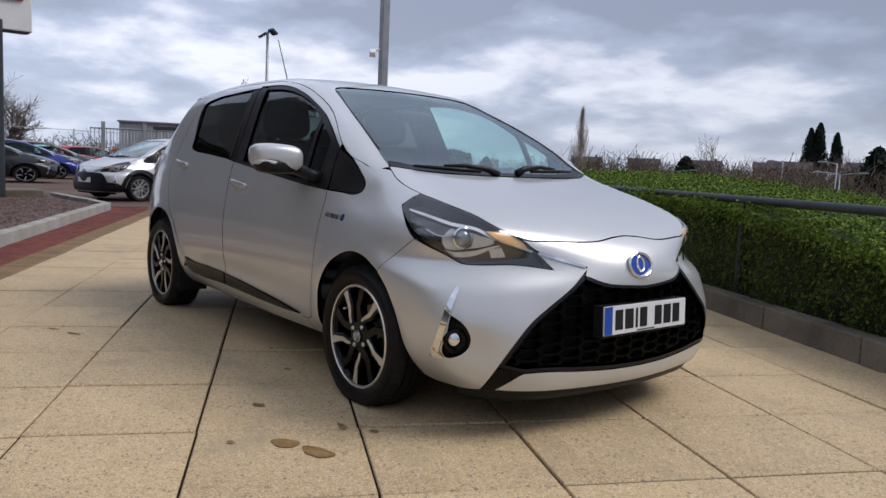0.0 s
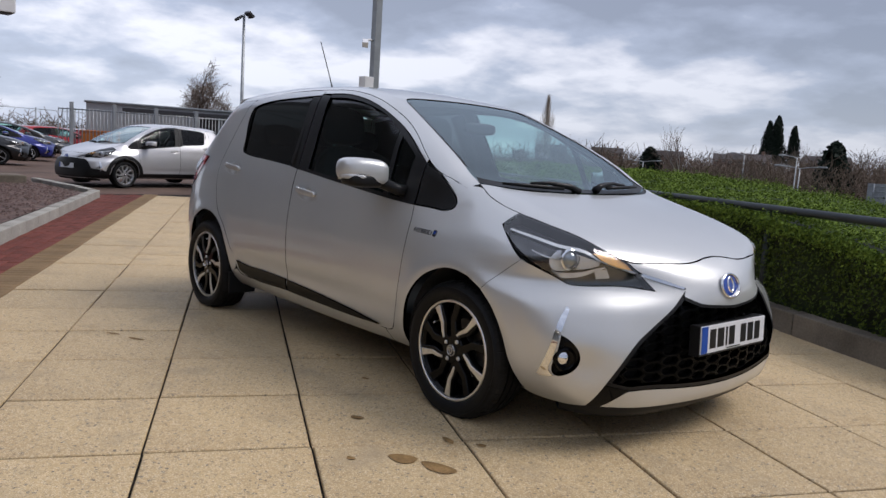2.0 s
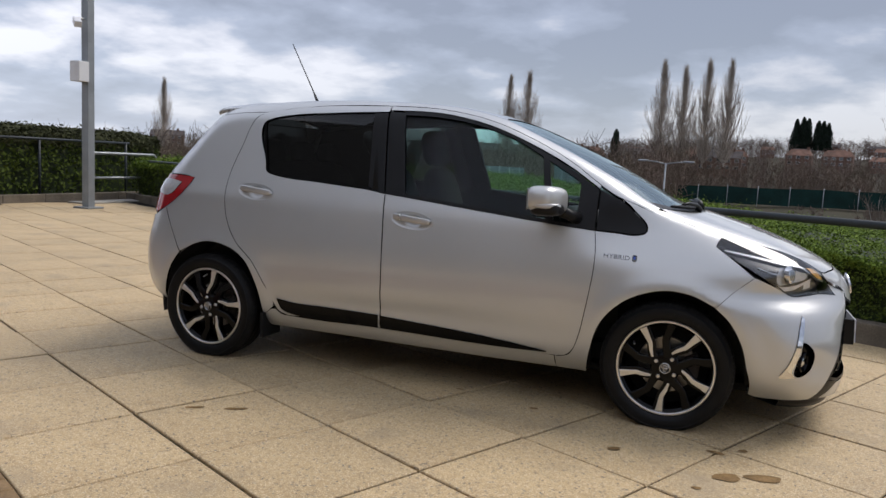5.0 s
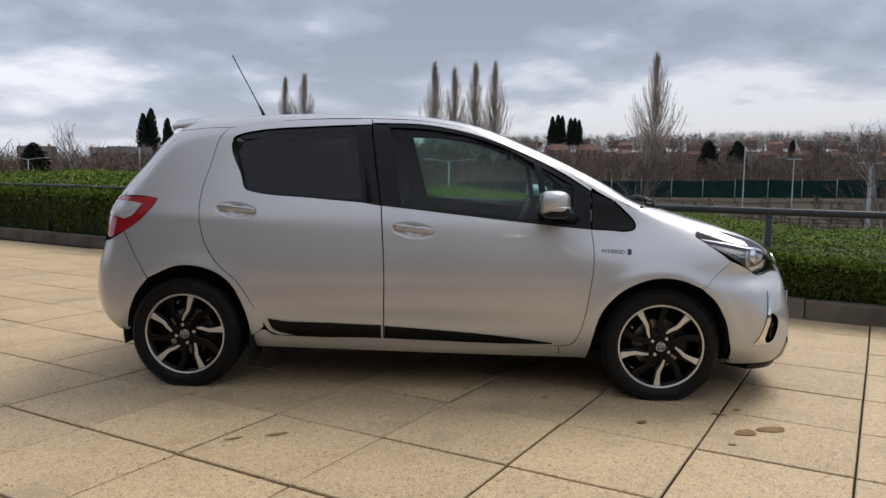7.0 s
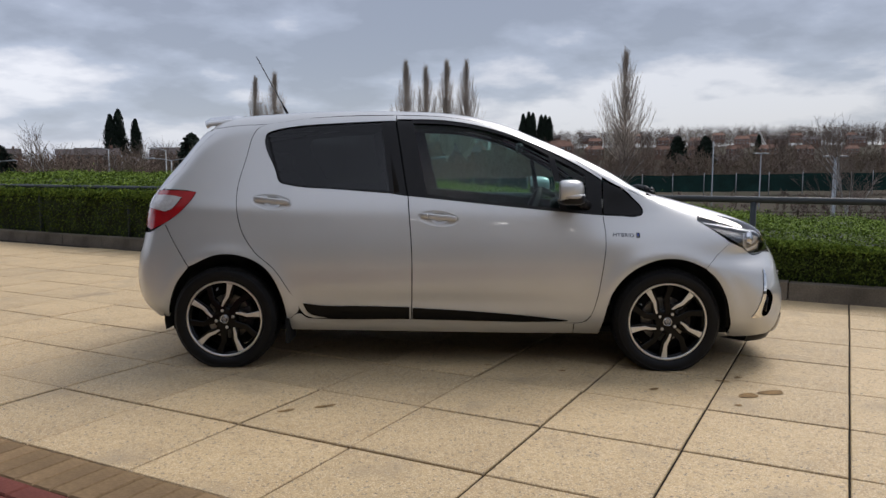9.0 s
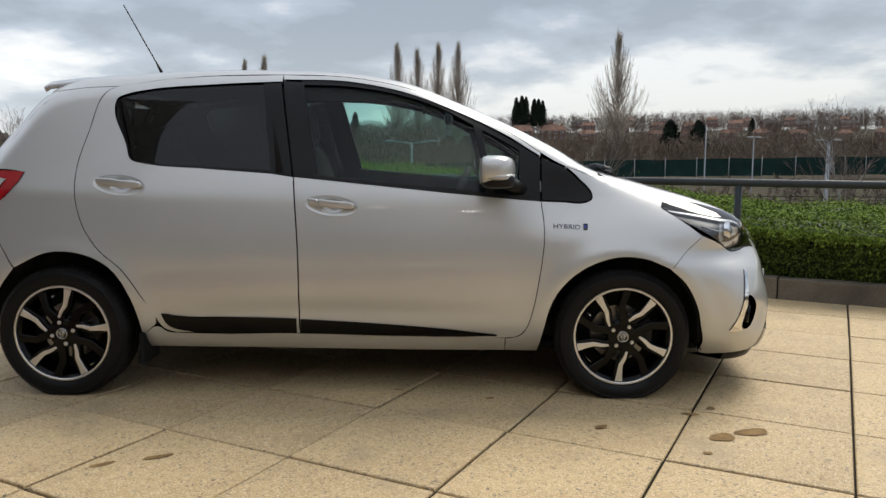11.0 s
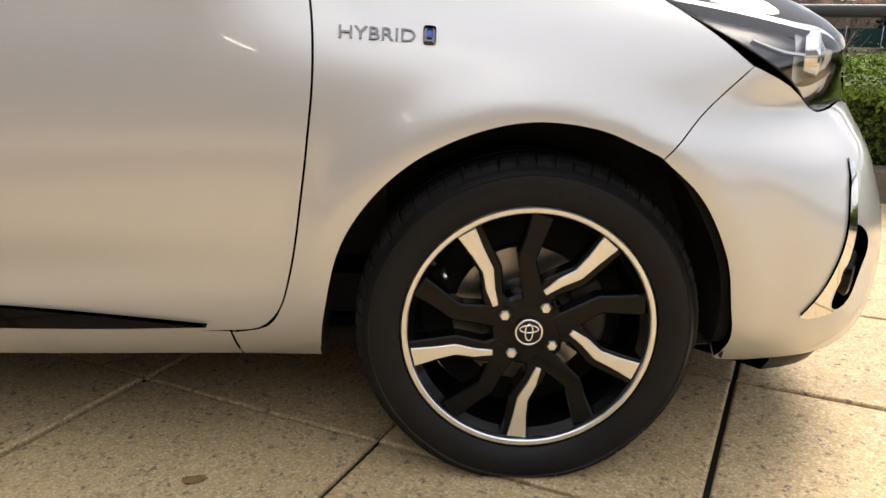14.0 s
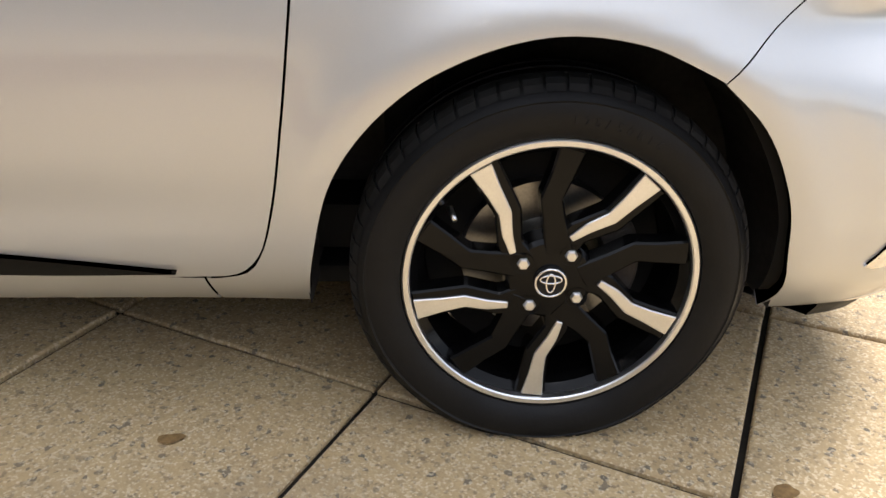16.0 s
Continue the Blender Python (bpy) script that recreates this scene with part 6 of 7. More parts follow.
def hedge(name, label, place, front, backh, depth, s0, s1, leaf, count, size, seed):
    """A clipped hedge from s0 to s1 along its line; place(s, d) gives the ground point."""
    th = thing(name, label, "hedge")
    r = np.random.RandomState(seed)
    cols = int((s1 - s0) / 0.12)

    def surface(s, t):
        """t: 0 to 1 up the front face, 1 to 2 across the top, 2 to 3 down the back."""
        h0, h1 = front(s), backh(s)
        if t < 1:
            return 0.15 - 0.05 * t, 0.10 + (h0 - 0.10) * t
        if t < 2:
            q = t - 1
            rise = min(1, q * 3.0)
            return 0.10 + (depth - 0.18) * q, h0 + (h1 - h0) * q ** 0.7 + 0.05 * math.sin(math.pi * rise * 0.5) - 0.05 * q * q
        return depth - 0.08, h1 + (0.05 - h1) * (t - 2)
    verts, faces = [], []
    ts = [0, 0.15, 0.3, 0.45, 0.6, 0.75, 0.88, 0.97, 1.03, 1.1, 1.25, 1.4, 1.55, 1.7, 1.85, 1.97, 2.03, 2.3, 2.7, 3.0]
    for i in range(cols + 1):
        s = s0 + (s1 - s0) * i / cols
        for t in ts:
            d, z = surface(s, t)
            x, y = place(s, d)
            w = noise.noise(Vector((x * 2.3, y * 2.3, z * 2.3))) * 0.06 + noise.noise(Vector((x * 7, y * 7, z * 7))) * 0.03 - 0.045
            q = place(s, d + (-w if t < 1 else (w if t > 2 else 0)))
            verts.append((*q, z + (w if 1 <= t <= 2 else 0)))
    m = len(ts)
    for i in range(cols):
        for k in range(m - 1):
            faces.append((i * m + k, (i + 1) * m + k, (i + 1) * m + k + 1, i * m + k + 1))
    faces += [tuple(range(m)), tuple(cols * m + k for k in range(m))[::-1]]
    part("core", mesh("core", verts, faces, LEAF_SHADE, True), LEAF_SHADE, th, "inner twigs and leaves, coloured dark for the shade between")
    spots, norms, shady = [], [], []
    for _ in range(count):
        s = r.uniform(s0, s1)
        t = r.uniform(0, 3.2)
        t = t if t < 1 else 1 + (t - 1) / 2.2
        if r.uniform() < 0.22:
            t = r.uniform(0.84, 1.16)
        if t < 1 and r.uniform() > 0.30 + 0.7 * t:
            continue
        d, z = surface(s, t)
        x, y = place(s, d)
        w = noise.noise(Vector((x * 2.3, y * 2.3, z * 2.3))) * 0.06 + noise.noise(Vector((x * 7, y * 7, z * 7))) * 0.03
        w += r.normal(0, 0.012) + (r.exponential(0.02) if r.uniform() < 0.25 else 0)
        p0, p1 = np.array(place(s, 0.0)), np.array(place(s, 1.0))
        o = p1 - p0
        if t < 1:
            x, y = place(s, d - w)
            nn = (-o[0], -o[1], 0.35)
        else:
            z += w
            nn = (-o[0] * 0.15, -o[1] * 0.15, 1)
        # low on the face the leaves take the colour darkened for shade
        shady.append(t < 0.80 + r.normal(0, 0.08))
        spots.append((x, y, z))
        norms.append(nn)
    spots, norms, shady = np.array(spots), np.array(norms), np.array(shady)
    tagged(part("fresh_leaves", leaf_cloud(spots[~shady], norms[~shady], size, "fresh_leaves"), leaf, th, "small fresh green leaves"), kind="stuff")
    tagged(part("old_leaves", leaf_cloud(spots[shady], norms[shady], size, "old_leaves"), SHADED_LEAF, th, "leaves low on the face, coloured darker for shade"), kind="stuff")
    return th


def s_of(x):
    return (x - KERB[0]) / ALONG[0]


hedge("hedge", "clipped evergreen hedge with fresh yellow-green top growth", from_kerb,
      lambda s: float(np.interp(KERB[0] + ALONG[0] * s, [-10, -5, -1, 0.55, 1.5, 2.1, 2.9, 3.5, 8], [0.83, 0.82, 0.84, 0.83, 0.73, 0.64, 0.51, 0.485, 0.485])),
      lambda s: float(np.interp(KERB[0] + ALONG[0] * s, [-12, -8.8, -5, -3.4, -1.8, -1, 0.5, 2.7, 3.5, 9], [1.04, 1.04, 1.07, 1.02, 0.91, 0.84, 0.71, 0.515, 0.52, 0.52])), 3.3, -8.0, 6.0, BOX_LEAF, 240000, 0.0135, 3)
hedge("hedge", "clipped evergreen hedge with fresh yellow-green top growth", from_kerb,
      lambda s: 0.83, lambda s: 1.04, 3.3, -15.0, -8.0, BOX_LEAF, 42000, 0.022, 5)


def far_line(s, d):
    return (-11.45 - d * 0.98 - 0.02 * s, 4.7 + s + 0.45 * d)


hedge("hedge", "dark glossy laurel hedge behind a low rail", far_line, lambda s: 1.32, lambda s: 1.48, 2.4, -0.1, 6.0, LAUREL_LEAF, 16000, 0.045, 9)

# ---- rails ----
rail_z = [(-12, 0.86), (8, 0.858)]
RP = (2.68, 1.889)


def rail_at(x):
    return (x, RP[1] + (x - RP[0]) * ALONG[1] / ALONG[0], float(np.interp(x, *zip(*rail_z))))


handrail = thing("handrail", "dark grey painted steel handrail standing in the hedge", "handrail")
part("top_rail", tube([rail_at(x) for x in np.arange(-10, 8.1, 0.75)], 0.030, 14), RAIL_PAINT, handrail)
for x in (-8.4, -6.6, -4.75, -2.9, -1.03, 0.84, 2.70, 4.57, 6.4):
    p = rail_at(x)
    part("post", tube([(p[0], p[1], 0.05), (p[0], p[1], p[2] - 0.02)], 0.027, 12), RAIL_PAINT, handrail)
far_rail = thing("handrail", "low dark grey steel rail before the laurel hedge", "handrail")
part("top_rail", tube([(-11.50, 4.70, 1.22), (-11.47, 9.5, 1.22)], 0.026, 12), RAIL_PAINT, far_rail)
part("top_rail", tube([(-11.50, 4.70, 1.22), (-15.2, 6.30, 1.22)], 0.026, 12), RAIL_PAINT, far_rail)
for p in ((-11.50, 4.77), (-11.49, 7.1), (-11.47, 9.4), (-15.1, 6.25)):
    part("post", tube([(*p, 0.04), (*p, 1.22)], 0.026, 10), RAIL_PAINT, far_rail)
hoop = thing("hoop_barrier", "galvanised tubular hoop barrier on a pale base", "barrier", pose(-0.65, 0.45, 0))
part("hoop", tube([(-9.75, 6.75, 0.0), (-9.75, 6.75, 0.93), (-9.74, 6.82, 0.99), (-9.72, 8.6, 0.99), (-9.71, 8.67, 0.93), (-9.71, 8.67, 0.0)], 0.030, 12), GALV, hoop)
part("mid_rail", tube([(-9.75, 6.75, 0.50), (-9.71, 8.67, 0.50)], 0.024, 10), GALV, hoop)
part("base", box(-9.95, -9.50, 6.5, 8.9, 0.0, 0.03, 0.006), PALE_CONCRETE, hoop)

# ---- beyond the hedge: woods, trees, houses, road furniture ----


def twigs(segments, sides=3):
    """Tapered bars from (start, end, r0, r1) rows, as one mesh."""
    a = np.array([s[0] for s in segments], float)
    b = np.array([s[1] for s in segments], float)
    r0, r1 = np.array([s[2] for s in segments]), np.array([s[3] for s in segments])
    d = b - a
    d /= np.maximum(np.linalg.norm(d, axis=1, keepdims=True), 1e-9)
    ref = np.where(np.abs(d[:, 2:3]) > 0.9, [[1.0, 0, 0]], [[0, 0, 1.0]])
    u = np.cross(d, ref)
    u /= np.linalg.norm(u, axis=1, keepdims=True)
    w = np.cross(d, u)
    rings = []
    for p, r in ((a, r0), (b, r1)):
        for k in range(sides):
            t = 2 * math.pi * k / sides
            rings.append(p + (u * math.cos(t) + w * math.sin(t)) * r[:, None])
    v = np.stack(rings, 1).reshape(-1, 3)
    n = len(segments)
    base = np.arange(n)[:, None] * 2 * sides
    quads = np.concatenate([base + np.array([k, (k + 1) % sides, sides + (k + 1) % sides, sides + k]) for k in range(sides)])
    me = bpy.data.meshes.new("twigs")
    me.vertices.add(len(v))
    me.vertices.foreach_set("co", v.ravel())
    me.loops.add(4 * len(quads))
    me.loops.foreach_set("vertex_index", quads.ravel())
    me.polygons.add(len(quads))
    me.polygons.foreach_set("loop_start", np.arange(len(quads)) * 4)
    me.polygons.foreach_set("loop_total", np.full(len(quads), 4))
    me.update()
    me.validate()
    return me


def grow(r, p, d, length, radius, level, out, spread, rise, kids):
    """Branches out of branches, each bending a little upwards."""
    steps = 4 if level > 1 else 3
    q, w = np.array(p, float), np.array(d, float)
    for i in range(steps):
        w = w + r.normal(0, 0.12, 3) + np.array([0, 0, rise])
        w /= np.linalg.norm(w)
        e = q + w * length / steps
        out[level].append((q, e, radius * (1 - 0.75 * i / steps), radius * (1 - 0.75 * (i + 1) / steps)))
        q = e
        if level > 0:
            for _ in range(kids[level]):
                side = r.normal(0, 1, 3)
                side -= w * (side @ w)
                side /= np.linalg.norm(side)
                nd = w * (1 - spread) + side * spread
                grow(r, e - w * length / steps * r.uniform(0, 1), nd / np.linalg.norm(nd), length * r.uniform(0.40, 0.62), radius * 0.42, level - 1, out, spread, rise, kids)


def bare_tree(seed, height, radius, spread=0.62, rise=0.10, kids=(0, 3, 3, 3), thin=0.02):
    r = np.random.RandomState(seed)
    out = {k: [] for k in range(5)}
    grow(r, (0, 0, 0), (0, 0, 1), height * 0.62, radius, 3, out, spread, rise, kids)
    low = [(a, b, max(p, min(0.06, 2.5 * thin)), max(q, min(0.05, 2 * thin))) for a, b, p, q in out[3] + out[2]]
    high = [(a, b, max(p, thin), max(q, thin * 0.7)) for a, b, p, q in out[1] + out[0]]
    return twigs(low, 5), twigs(high, 3)


def poplar_mesh(seed, height, wide):
    """A bare fastigiate poplar: many steep limbs round a straight stem."""
    r = np.random.RandomState(seed)
    stem = [((0, 0, height * i / 8), (r.normal(0, 0.1), r.normal(0, 0.1), height * (i + 1) / 8), 0.20 * (1 - i / 8.5), 0.20 * (1 - (i + 1) / 8.5)) for i in range(8)]
    fine = []
    for _ in range(230):
        f0 = 0.03 + 0.85 * r.uniform(0, 1) ** 1.35
        a = r.uniform(0, 2 * math.pi)
        z = height * f0
        ln = min(height * r.uniform(0.22, 0.42), (height - z) * r.uniform(0.75, 1.0))
        top = (z + ln) / height
        hull = wide * 0.5 * min(1.0, max(1 - top, 0.0) / 0.50) ** 0.85 * min(1.0, 0.45 + 1.1 * top)
        reach = hull * math.sqrt(r.uniform(0.06, 1.0))
        q = np.array([0, 0, z])
        steps = 5
        for i in range(steps):
            f = i / steps
            turn = a + r.normal(0, 0.12)
            e = q + np.array([math.cos(turn) * reach / steps * (1.7 - 1.4 * f), math.sin(turn) * reach / steps * (1.7 - 1.4 * f), ln / steps * (0.7 + 0.6 * f)])
            stem.append((q, e, 0.06 * (1 - f) + 0.025, 0.06 * (0.8 - f) + 0.025)) if i < 2 else fine.append((q, e, 0.026, 0.018))
            for _ in range(4):
                s = q + (e - q) * r.uniform(0, 1)
                t = s + np.array([math.cos(a) * 0.18, math.sin(a) * 0.18, 0]) + r.normal(0, 0.22, 3) + np.array([0, 0, r.uniform(0.6, 1.3)])
                fine.append((s, t, 0.014, 0.008))
            q = e
    return twigs(stem, 5), twigs(fine, 3)


def clump_tree(seed, height, wide, pointed=1.0, count=2200, size=0.45):
    """An evergreen: a crown of many small sprays round a stem, with an uneven outline."""
    r = np.random.RandomState(seed)
    z = r.uniform(0.04, 1.0, count)
    a = r.uniform(0, 2 * math.pi, count)
    ragged = 0.75 + 0.25 * np.sin(a * 3 + z * 9 + seed) + r.normal(0, 0.10, count)
    rad = wide * np.clip(1 - z, 0.02, 1) ** pointed * np.sqrt(r.uniform(0.25, 1, count)) * ragged
    p = np.stack([rad * np.cos(a), rad * np.sin(a), z * height], -1)
    n = np.stack([np.cos(a), np.sin(a), np.full(count, 0.7)], -1)
    return leaf_cloud(p, n, size, "sprays")


def tree(kind, label, meshes, x, y, z, scale, turn, mats, group=""):
    th = thing(kind, label, "tree", pose(x, y, z, 0, 0, turn) @ Matrix.Diagonal((scale, scale, scale, 1)), group)
    trunk = part("trunk", meshes[0], mats[0], th)
    if kind == "birch":
        tagged(trunk, kind="stuff")
    part("crown", meshes[1], mats[1], th)
    return th


def with_mat(meshes, mats):
    for me, m in zip(meshes, mats):
        me.materials.append(m)
    return meshes


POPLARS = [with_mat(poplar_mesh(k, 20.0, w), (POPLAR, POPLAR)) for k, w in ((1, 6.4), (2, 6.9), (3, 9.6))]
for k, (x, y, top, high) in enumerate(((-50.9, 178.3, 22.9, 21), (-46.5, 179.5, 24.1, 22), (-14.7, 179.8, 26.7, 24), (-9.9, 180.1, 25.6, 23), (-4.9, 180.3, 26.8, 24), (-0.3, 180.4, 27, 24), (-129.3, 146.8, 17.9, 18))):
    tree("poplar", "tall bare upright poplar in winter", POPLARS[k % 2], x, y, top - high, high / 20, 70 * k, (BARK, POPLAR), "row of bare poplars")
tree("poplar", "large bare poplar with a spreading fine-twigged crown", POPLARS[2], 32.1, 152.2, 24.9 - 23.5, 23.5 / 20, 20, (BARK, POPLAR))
CONE = [None, with_mat([clump_tree(11, 14, 3.1, 0.5, 4200, 0.42)], [CONIFER])[0]]
stem = with_mat([twigs([((0, 0, 0), (0, 0, 12), 0.25, 0.05)], 6)], [BARK])[0]
for x, y, top, h in ((-117.5, 249.4, 20.9, 16), (-112.7, 251.5, 17.8, 13), (-119.9, 248.4, 19.2, 14), (26.9, 364.3, 27.3, 14), (29.5, 364.3, 28.2, 14), (31.5, 364, 27.7, 13), (35.5, 363.7, 26.7, 13), (37.5, 363.6, 26.6, 13), (39.4, 363.3, 25.9, 12), (-116.7, 87.7, 8, 12.5), (-33.2, 239.6, 13.9, 11), (101.6, 264.6, 13.1, 9)):
    th = thing("cypress", "dark narrow evergreen cypress", "tree", pose(x, y, top - h, 0, 0, x * 7) @ Matrix.Diagonal((h / 14, h / 14, h / 14, 1)), "dark cypresses")
    part("trunk", stem, BARK, th)
    part("crown", CONE[1], CONIFER, th)
PINE = with_mat([clump_tree(21, 10, 3.4, 0.45, 2600, 0.5)], [CONIFER])[0]
short_stem = with_mat([twigs([((0, 0, 0), (0, 0, 8.5), 0.22, 0.05)], 6)], [BARK])[0]
for x, y, h in ((-96.8, 199.1, 11), (77.1, 119.9, 11), (71.2, 113.8, 12), (53, 166.3, 9), (-122.3, 108.5, 9), (-63.6, 96.8, 9.5), (-41.4, 108.8, 11.5), (42.6, 151, 9)):
    th = thing("pine", "dark green pine among bare trees", "tree", pose(x, y, land(x, y), 0, 0, x * 3) @ Matrix.Diagonal((h / 10, h / 10, h / 10, 1)), "scattered pines")
    part("trunk", short_stem, BARK, th)
    part("crown", PINE, CONIFER, th)
BARE = [with_mat(bare_tree(31 + k, 9.0, 0.16, 0.55, 0.12, thin=0.018), (BARK, TWIG)) for k in range(3)]
for x, y, h in ((-68, 4, 8), (-76, 0, 9), (-72, -3, 8), (-74, 9, 8), (-64, 26, 8), (-75, 31, 9), (-90, 40, 8), (60, 190, 11), (90, 215, 11), (70, 250, 10), (-60, 200, 11), (-90, 170, 10)):
    tree("bare_tree", "bare brown deciduous tree in winter", BARE[int(abs(x)) % 3], x, y, land(x, y), h / 9, x * 13, (BARK, TWIG), "bare winter trees")
BIRCHES = with_mat(bare_tree(51, 9.0, 0.10, 0.36, 0.06, kids=(0, 2, 2, 3), thin=0.009), (BIRCH, TWIG))
for x, y, h in ((27.3, 49.7, 10.8), (11.2, 54.4, 9.4), (-49.3, 82.2, 12), (-44.8, 87.6, 9), (59.7, 93.5, 9)):
    tree("birch", "slender bare birch with a white trunk", BIRCHES, x, y, land(x, y), h / 9, x * 31, (BIRCH, TWIG), "white-trunked birches")

# the woods: uncounted thin bare trees and scrub, denser low down
wr = np.random.RandomState(5)
for name, mat, count, lo, hi, tall in (("woodland", TWIG_RED, 2900, 98, 190, (4.5, 7.6)), ("woodland", TWIG, 1300, 130, 330, (5, 9)), ("woodland", TWIG, 1700, 395, 450, (7.0, 10.5)), ("scrub", TWIG, 1300, 45, 112, (1.0, 2.4))):
    segs = []
    for _ in range(count):
        a = radians(wr.uniform(-62, 8 if lo > 300 else 80) if name == "woodland" else wr.uniform(-50, 62))
        dist = wr.uniform(lo, hi)
        x, y = dist * math.sin(-a) * 1.0, dist * math.cos(a)
        if (np.array([x, y]) - KERB) @ OUT < 40:
            continue
        if name == "woodland" and -6 < x < 140 and dist < 134:
            continue
        base = np.array([x, y, land(x, y) - 0.3])
        h = wr.uniform(*tall)
        if name == "woodland":
            h *= 1.0 if lo > 300 else (1.22 if x < -6 else (1.0 if wr.uniform() < 0.4 else 0.72))
        segs.append((base, base + np.array([wr.normal(0, 0.3), wr.normal(0, 0.3), h * 0.75]), 0.10 * h / 7, 0.04))
        for _ in range(34):
            z = h * wr.uniform(0.05 if name == "scrub" else 0.15, 0.95)
            az, el = wr.uniform(0, 6.28), wr.uniform(0.3, 1.3)
            ln = h * wr.uniform(0.15, 0.34)
            s = base + np.array([wr.normal(0, 0.10 * h), wr.normal(0, 0.10 * h), z])
            e = s + ln * np.array([math.cos(az) * math.cos(el), math.sin(az) * math.cos(el), math.sin(el)])
            segs.append((s, e, 0.054, 0.023))
    me = twigs(segs, 3)
    me.materials.append(mat)
    tagged(new(name, me), "bare reddish brown winter woodland" if name == "woodland" else "low brown scrub and brambles", "woodland" if name == "woodland" else "scrub", kind="stuff")
segs = []
for _ in range(900):
    a = radians(wr.uniform(50, 100))
    dist = wr.uniform(120, 420)
    x, y = -dist * math.sin(a), dist * math.cos(a)
    if x > -60 or (np.array([x, y]) - KERB) @ OUT < 12 and x > -110:
        continue
    base = np.array([x, y, land(x, y) - 0.3])
    h = wr.uniform(3.0, 5.5)
    for _ in range(26):
        z, az, el, ln = h * wr.uniform(0.1, 0.9), wr.uniform(0, 6.28), wr.uniform(0.3, 1.3), h * wr.uniform(0.2, 0.4)
        s = base + np.array([wr.normal(0, 0.25 * h), wr.normal(0, 0.25 * h), z])
        segs.append((s, s + ln * np.array([math.cos(az) * math.cos(el), math.sin(az) * math.cos(el), math.sin(el)]), 0.07, 0.03))
me = twigs(segs, 3)
me.materials.append(TWIG_RED)
tagged(new("woodland", me), "distant bare brown woodland on low ground", "woodland", kind="stuff")

# ---- houses on the rise ----


def house(kind, wide, deep, high, roof_mat, wall_mat, seed):
    """A two-storey brick house: walls, pitched roof, windows with frames, chimney."""
    r = random.Random(seed)
    th = thing("house", "red brick semi-detached house with a tiled roof" if roof_mat is HOUSE_TILE else "red brick terraced house with a dark slate roof", "house", group="houses on the rise")
    part("wall", box(-wide / 2, wide / 2, -deep / 2, deep / 2, -3, high), wall_mat, th)
    rise = deep * 0.36
    o = 0.35
    pts = [(-wide / 2 - o, -deep / 2 - o, high - 0.15), (wide / 2 + o, -deep / 2 - o, high - 0.15), (wide / 2 + o, 0, high + rise), (-wide / 2 - o, 0, high + rise), (-wide / 2 - o, deep / 2 + o, high - 0.15), (wide / 2 + o, deep / 2 + o, high - 0.15)]
    hip = 1.8 if kind else 0
    pts[2] = (wide / 2 + o - hip, 0, high + rise)
    pts[3] = (-wide / 2 - o + hip, 0, high + rise)
    part("roof", mesh("roof", pts, [(0, 1, 2, 3), (3, 2, 5, 4), (0, 3, 4), (1, 5, 2), (0, 4, 5, 1)], roof_mat), roof_mat, th)
    c = wide * 0.32
    part("chimney", box(c - 0.5, c + 0.5, -0.4, 0.4, high + rise - 0.9, high + rise + 1.1), wall_mat, th)
    n = max(2, int(wide / 3))
    for row in (0.9, 3.6):
        for k in range(n):
            x = -wide / 2 + wide * (k + 0.5) / n
            w = part("window", box(x - 0.85, x + 0.85, -deep / 2 - 0.06, -deep / 2 + 0.02, row, row + 1.35), HOUSE_WHITE, th)
            part("pane", box(x - 0.70, x - 0.06, -deep / 2 - 0.09, -deep / 2 - 0.062, row + 0.14, row + 1.2), HOUSE_PANE, w)
            part("pane", box(x + 0.06, x + 0.70, -deep / 2 - 0.09, -deep / 2 - 0.062, row + 0.14, row + 1.2), HOUSE_PANE, w)
    return th


MODELS = [house(1, 13, 8, 5.4, HOUSE_TILE, HOUSE_BRICK, 1), house(0, 17, 8, 5.4, HOUSE_SLATE, HOUSE_BRICK, 2), house(1, 11, 8, 5.2, HOUSE_TILE, HOUSE_BRICK, 3)]
first = [True, True, True]
hr = random.Random(12)
spots = []
for k in range(16):
    spots.append((21 + 10.5 * k, 256 - 2.8 * k + hr.uniform(-3, 3), 5.2, hr.choice((0, 0, 2))))
for k in range(4):
    spots.append((77 + 44 * k, 228 - 14 * k, 0.2, 1))
for k in range(20):
    spots.append((14 + 12.5 * k, 315 - 4.2 * k + hr.uniform(-8, 8), 10.0, hr.choice((0, 1, 2))))
for k in range(13):
    spots.append((43 + 18.5 * k, 380 - 4.4 * k + hr.uniform(-8, 8), 14.5, hr.choice((0, 1, 2))))
for k in range(6):
    spots.append((-94 + 18.5 * k, 186 + 2.5 * k, 1.3 + 0.2 * k, 1))
for k in range(4):
    spots.append((-178 + 18 * k, 205 + 9 * k, 2.2, hr.choice((0, 1))))
for k in range(4):
    spots.append((-37 + 13 * k, 213 + 7 * k, 2.4 + 0.4 * k, hr.choice((0, 2))))
for x, y, z, m in spots:
    turn = math.degrees(math.atan2(-x, y)) * 0.75 + hr.uniform(-14, 14)
    small = hr.uniform(0.56, 0.68) if x > 12 else 1.0
    if first[m]:
        MODELS[m].matrix_world = pose(x, y, z, 0, 0, turn) @ Matrix.Diagonal((small, small, small, 1))
        first[m] = False
    else:
        copy_thing(MODELS[m], pose(x, y, z, 0, 0, turn) @ Matrix.Diagonal((small, small, small, 1)))

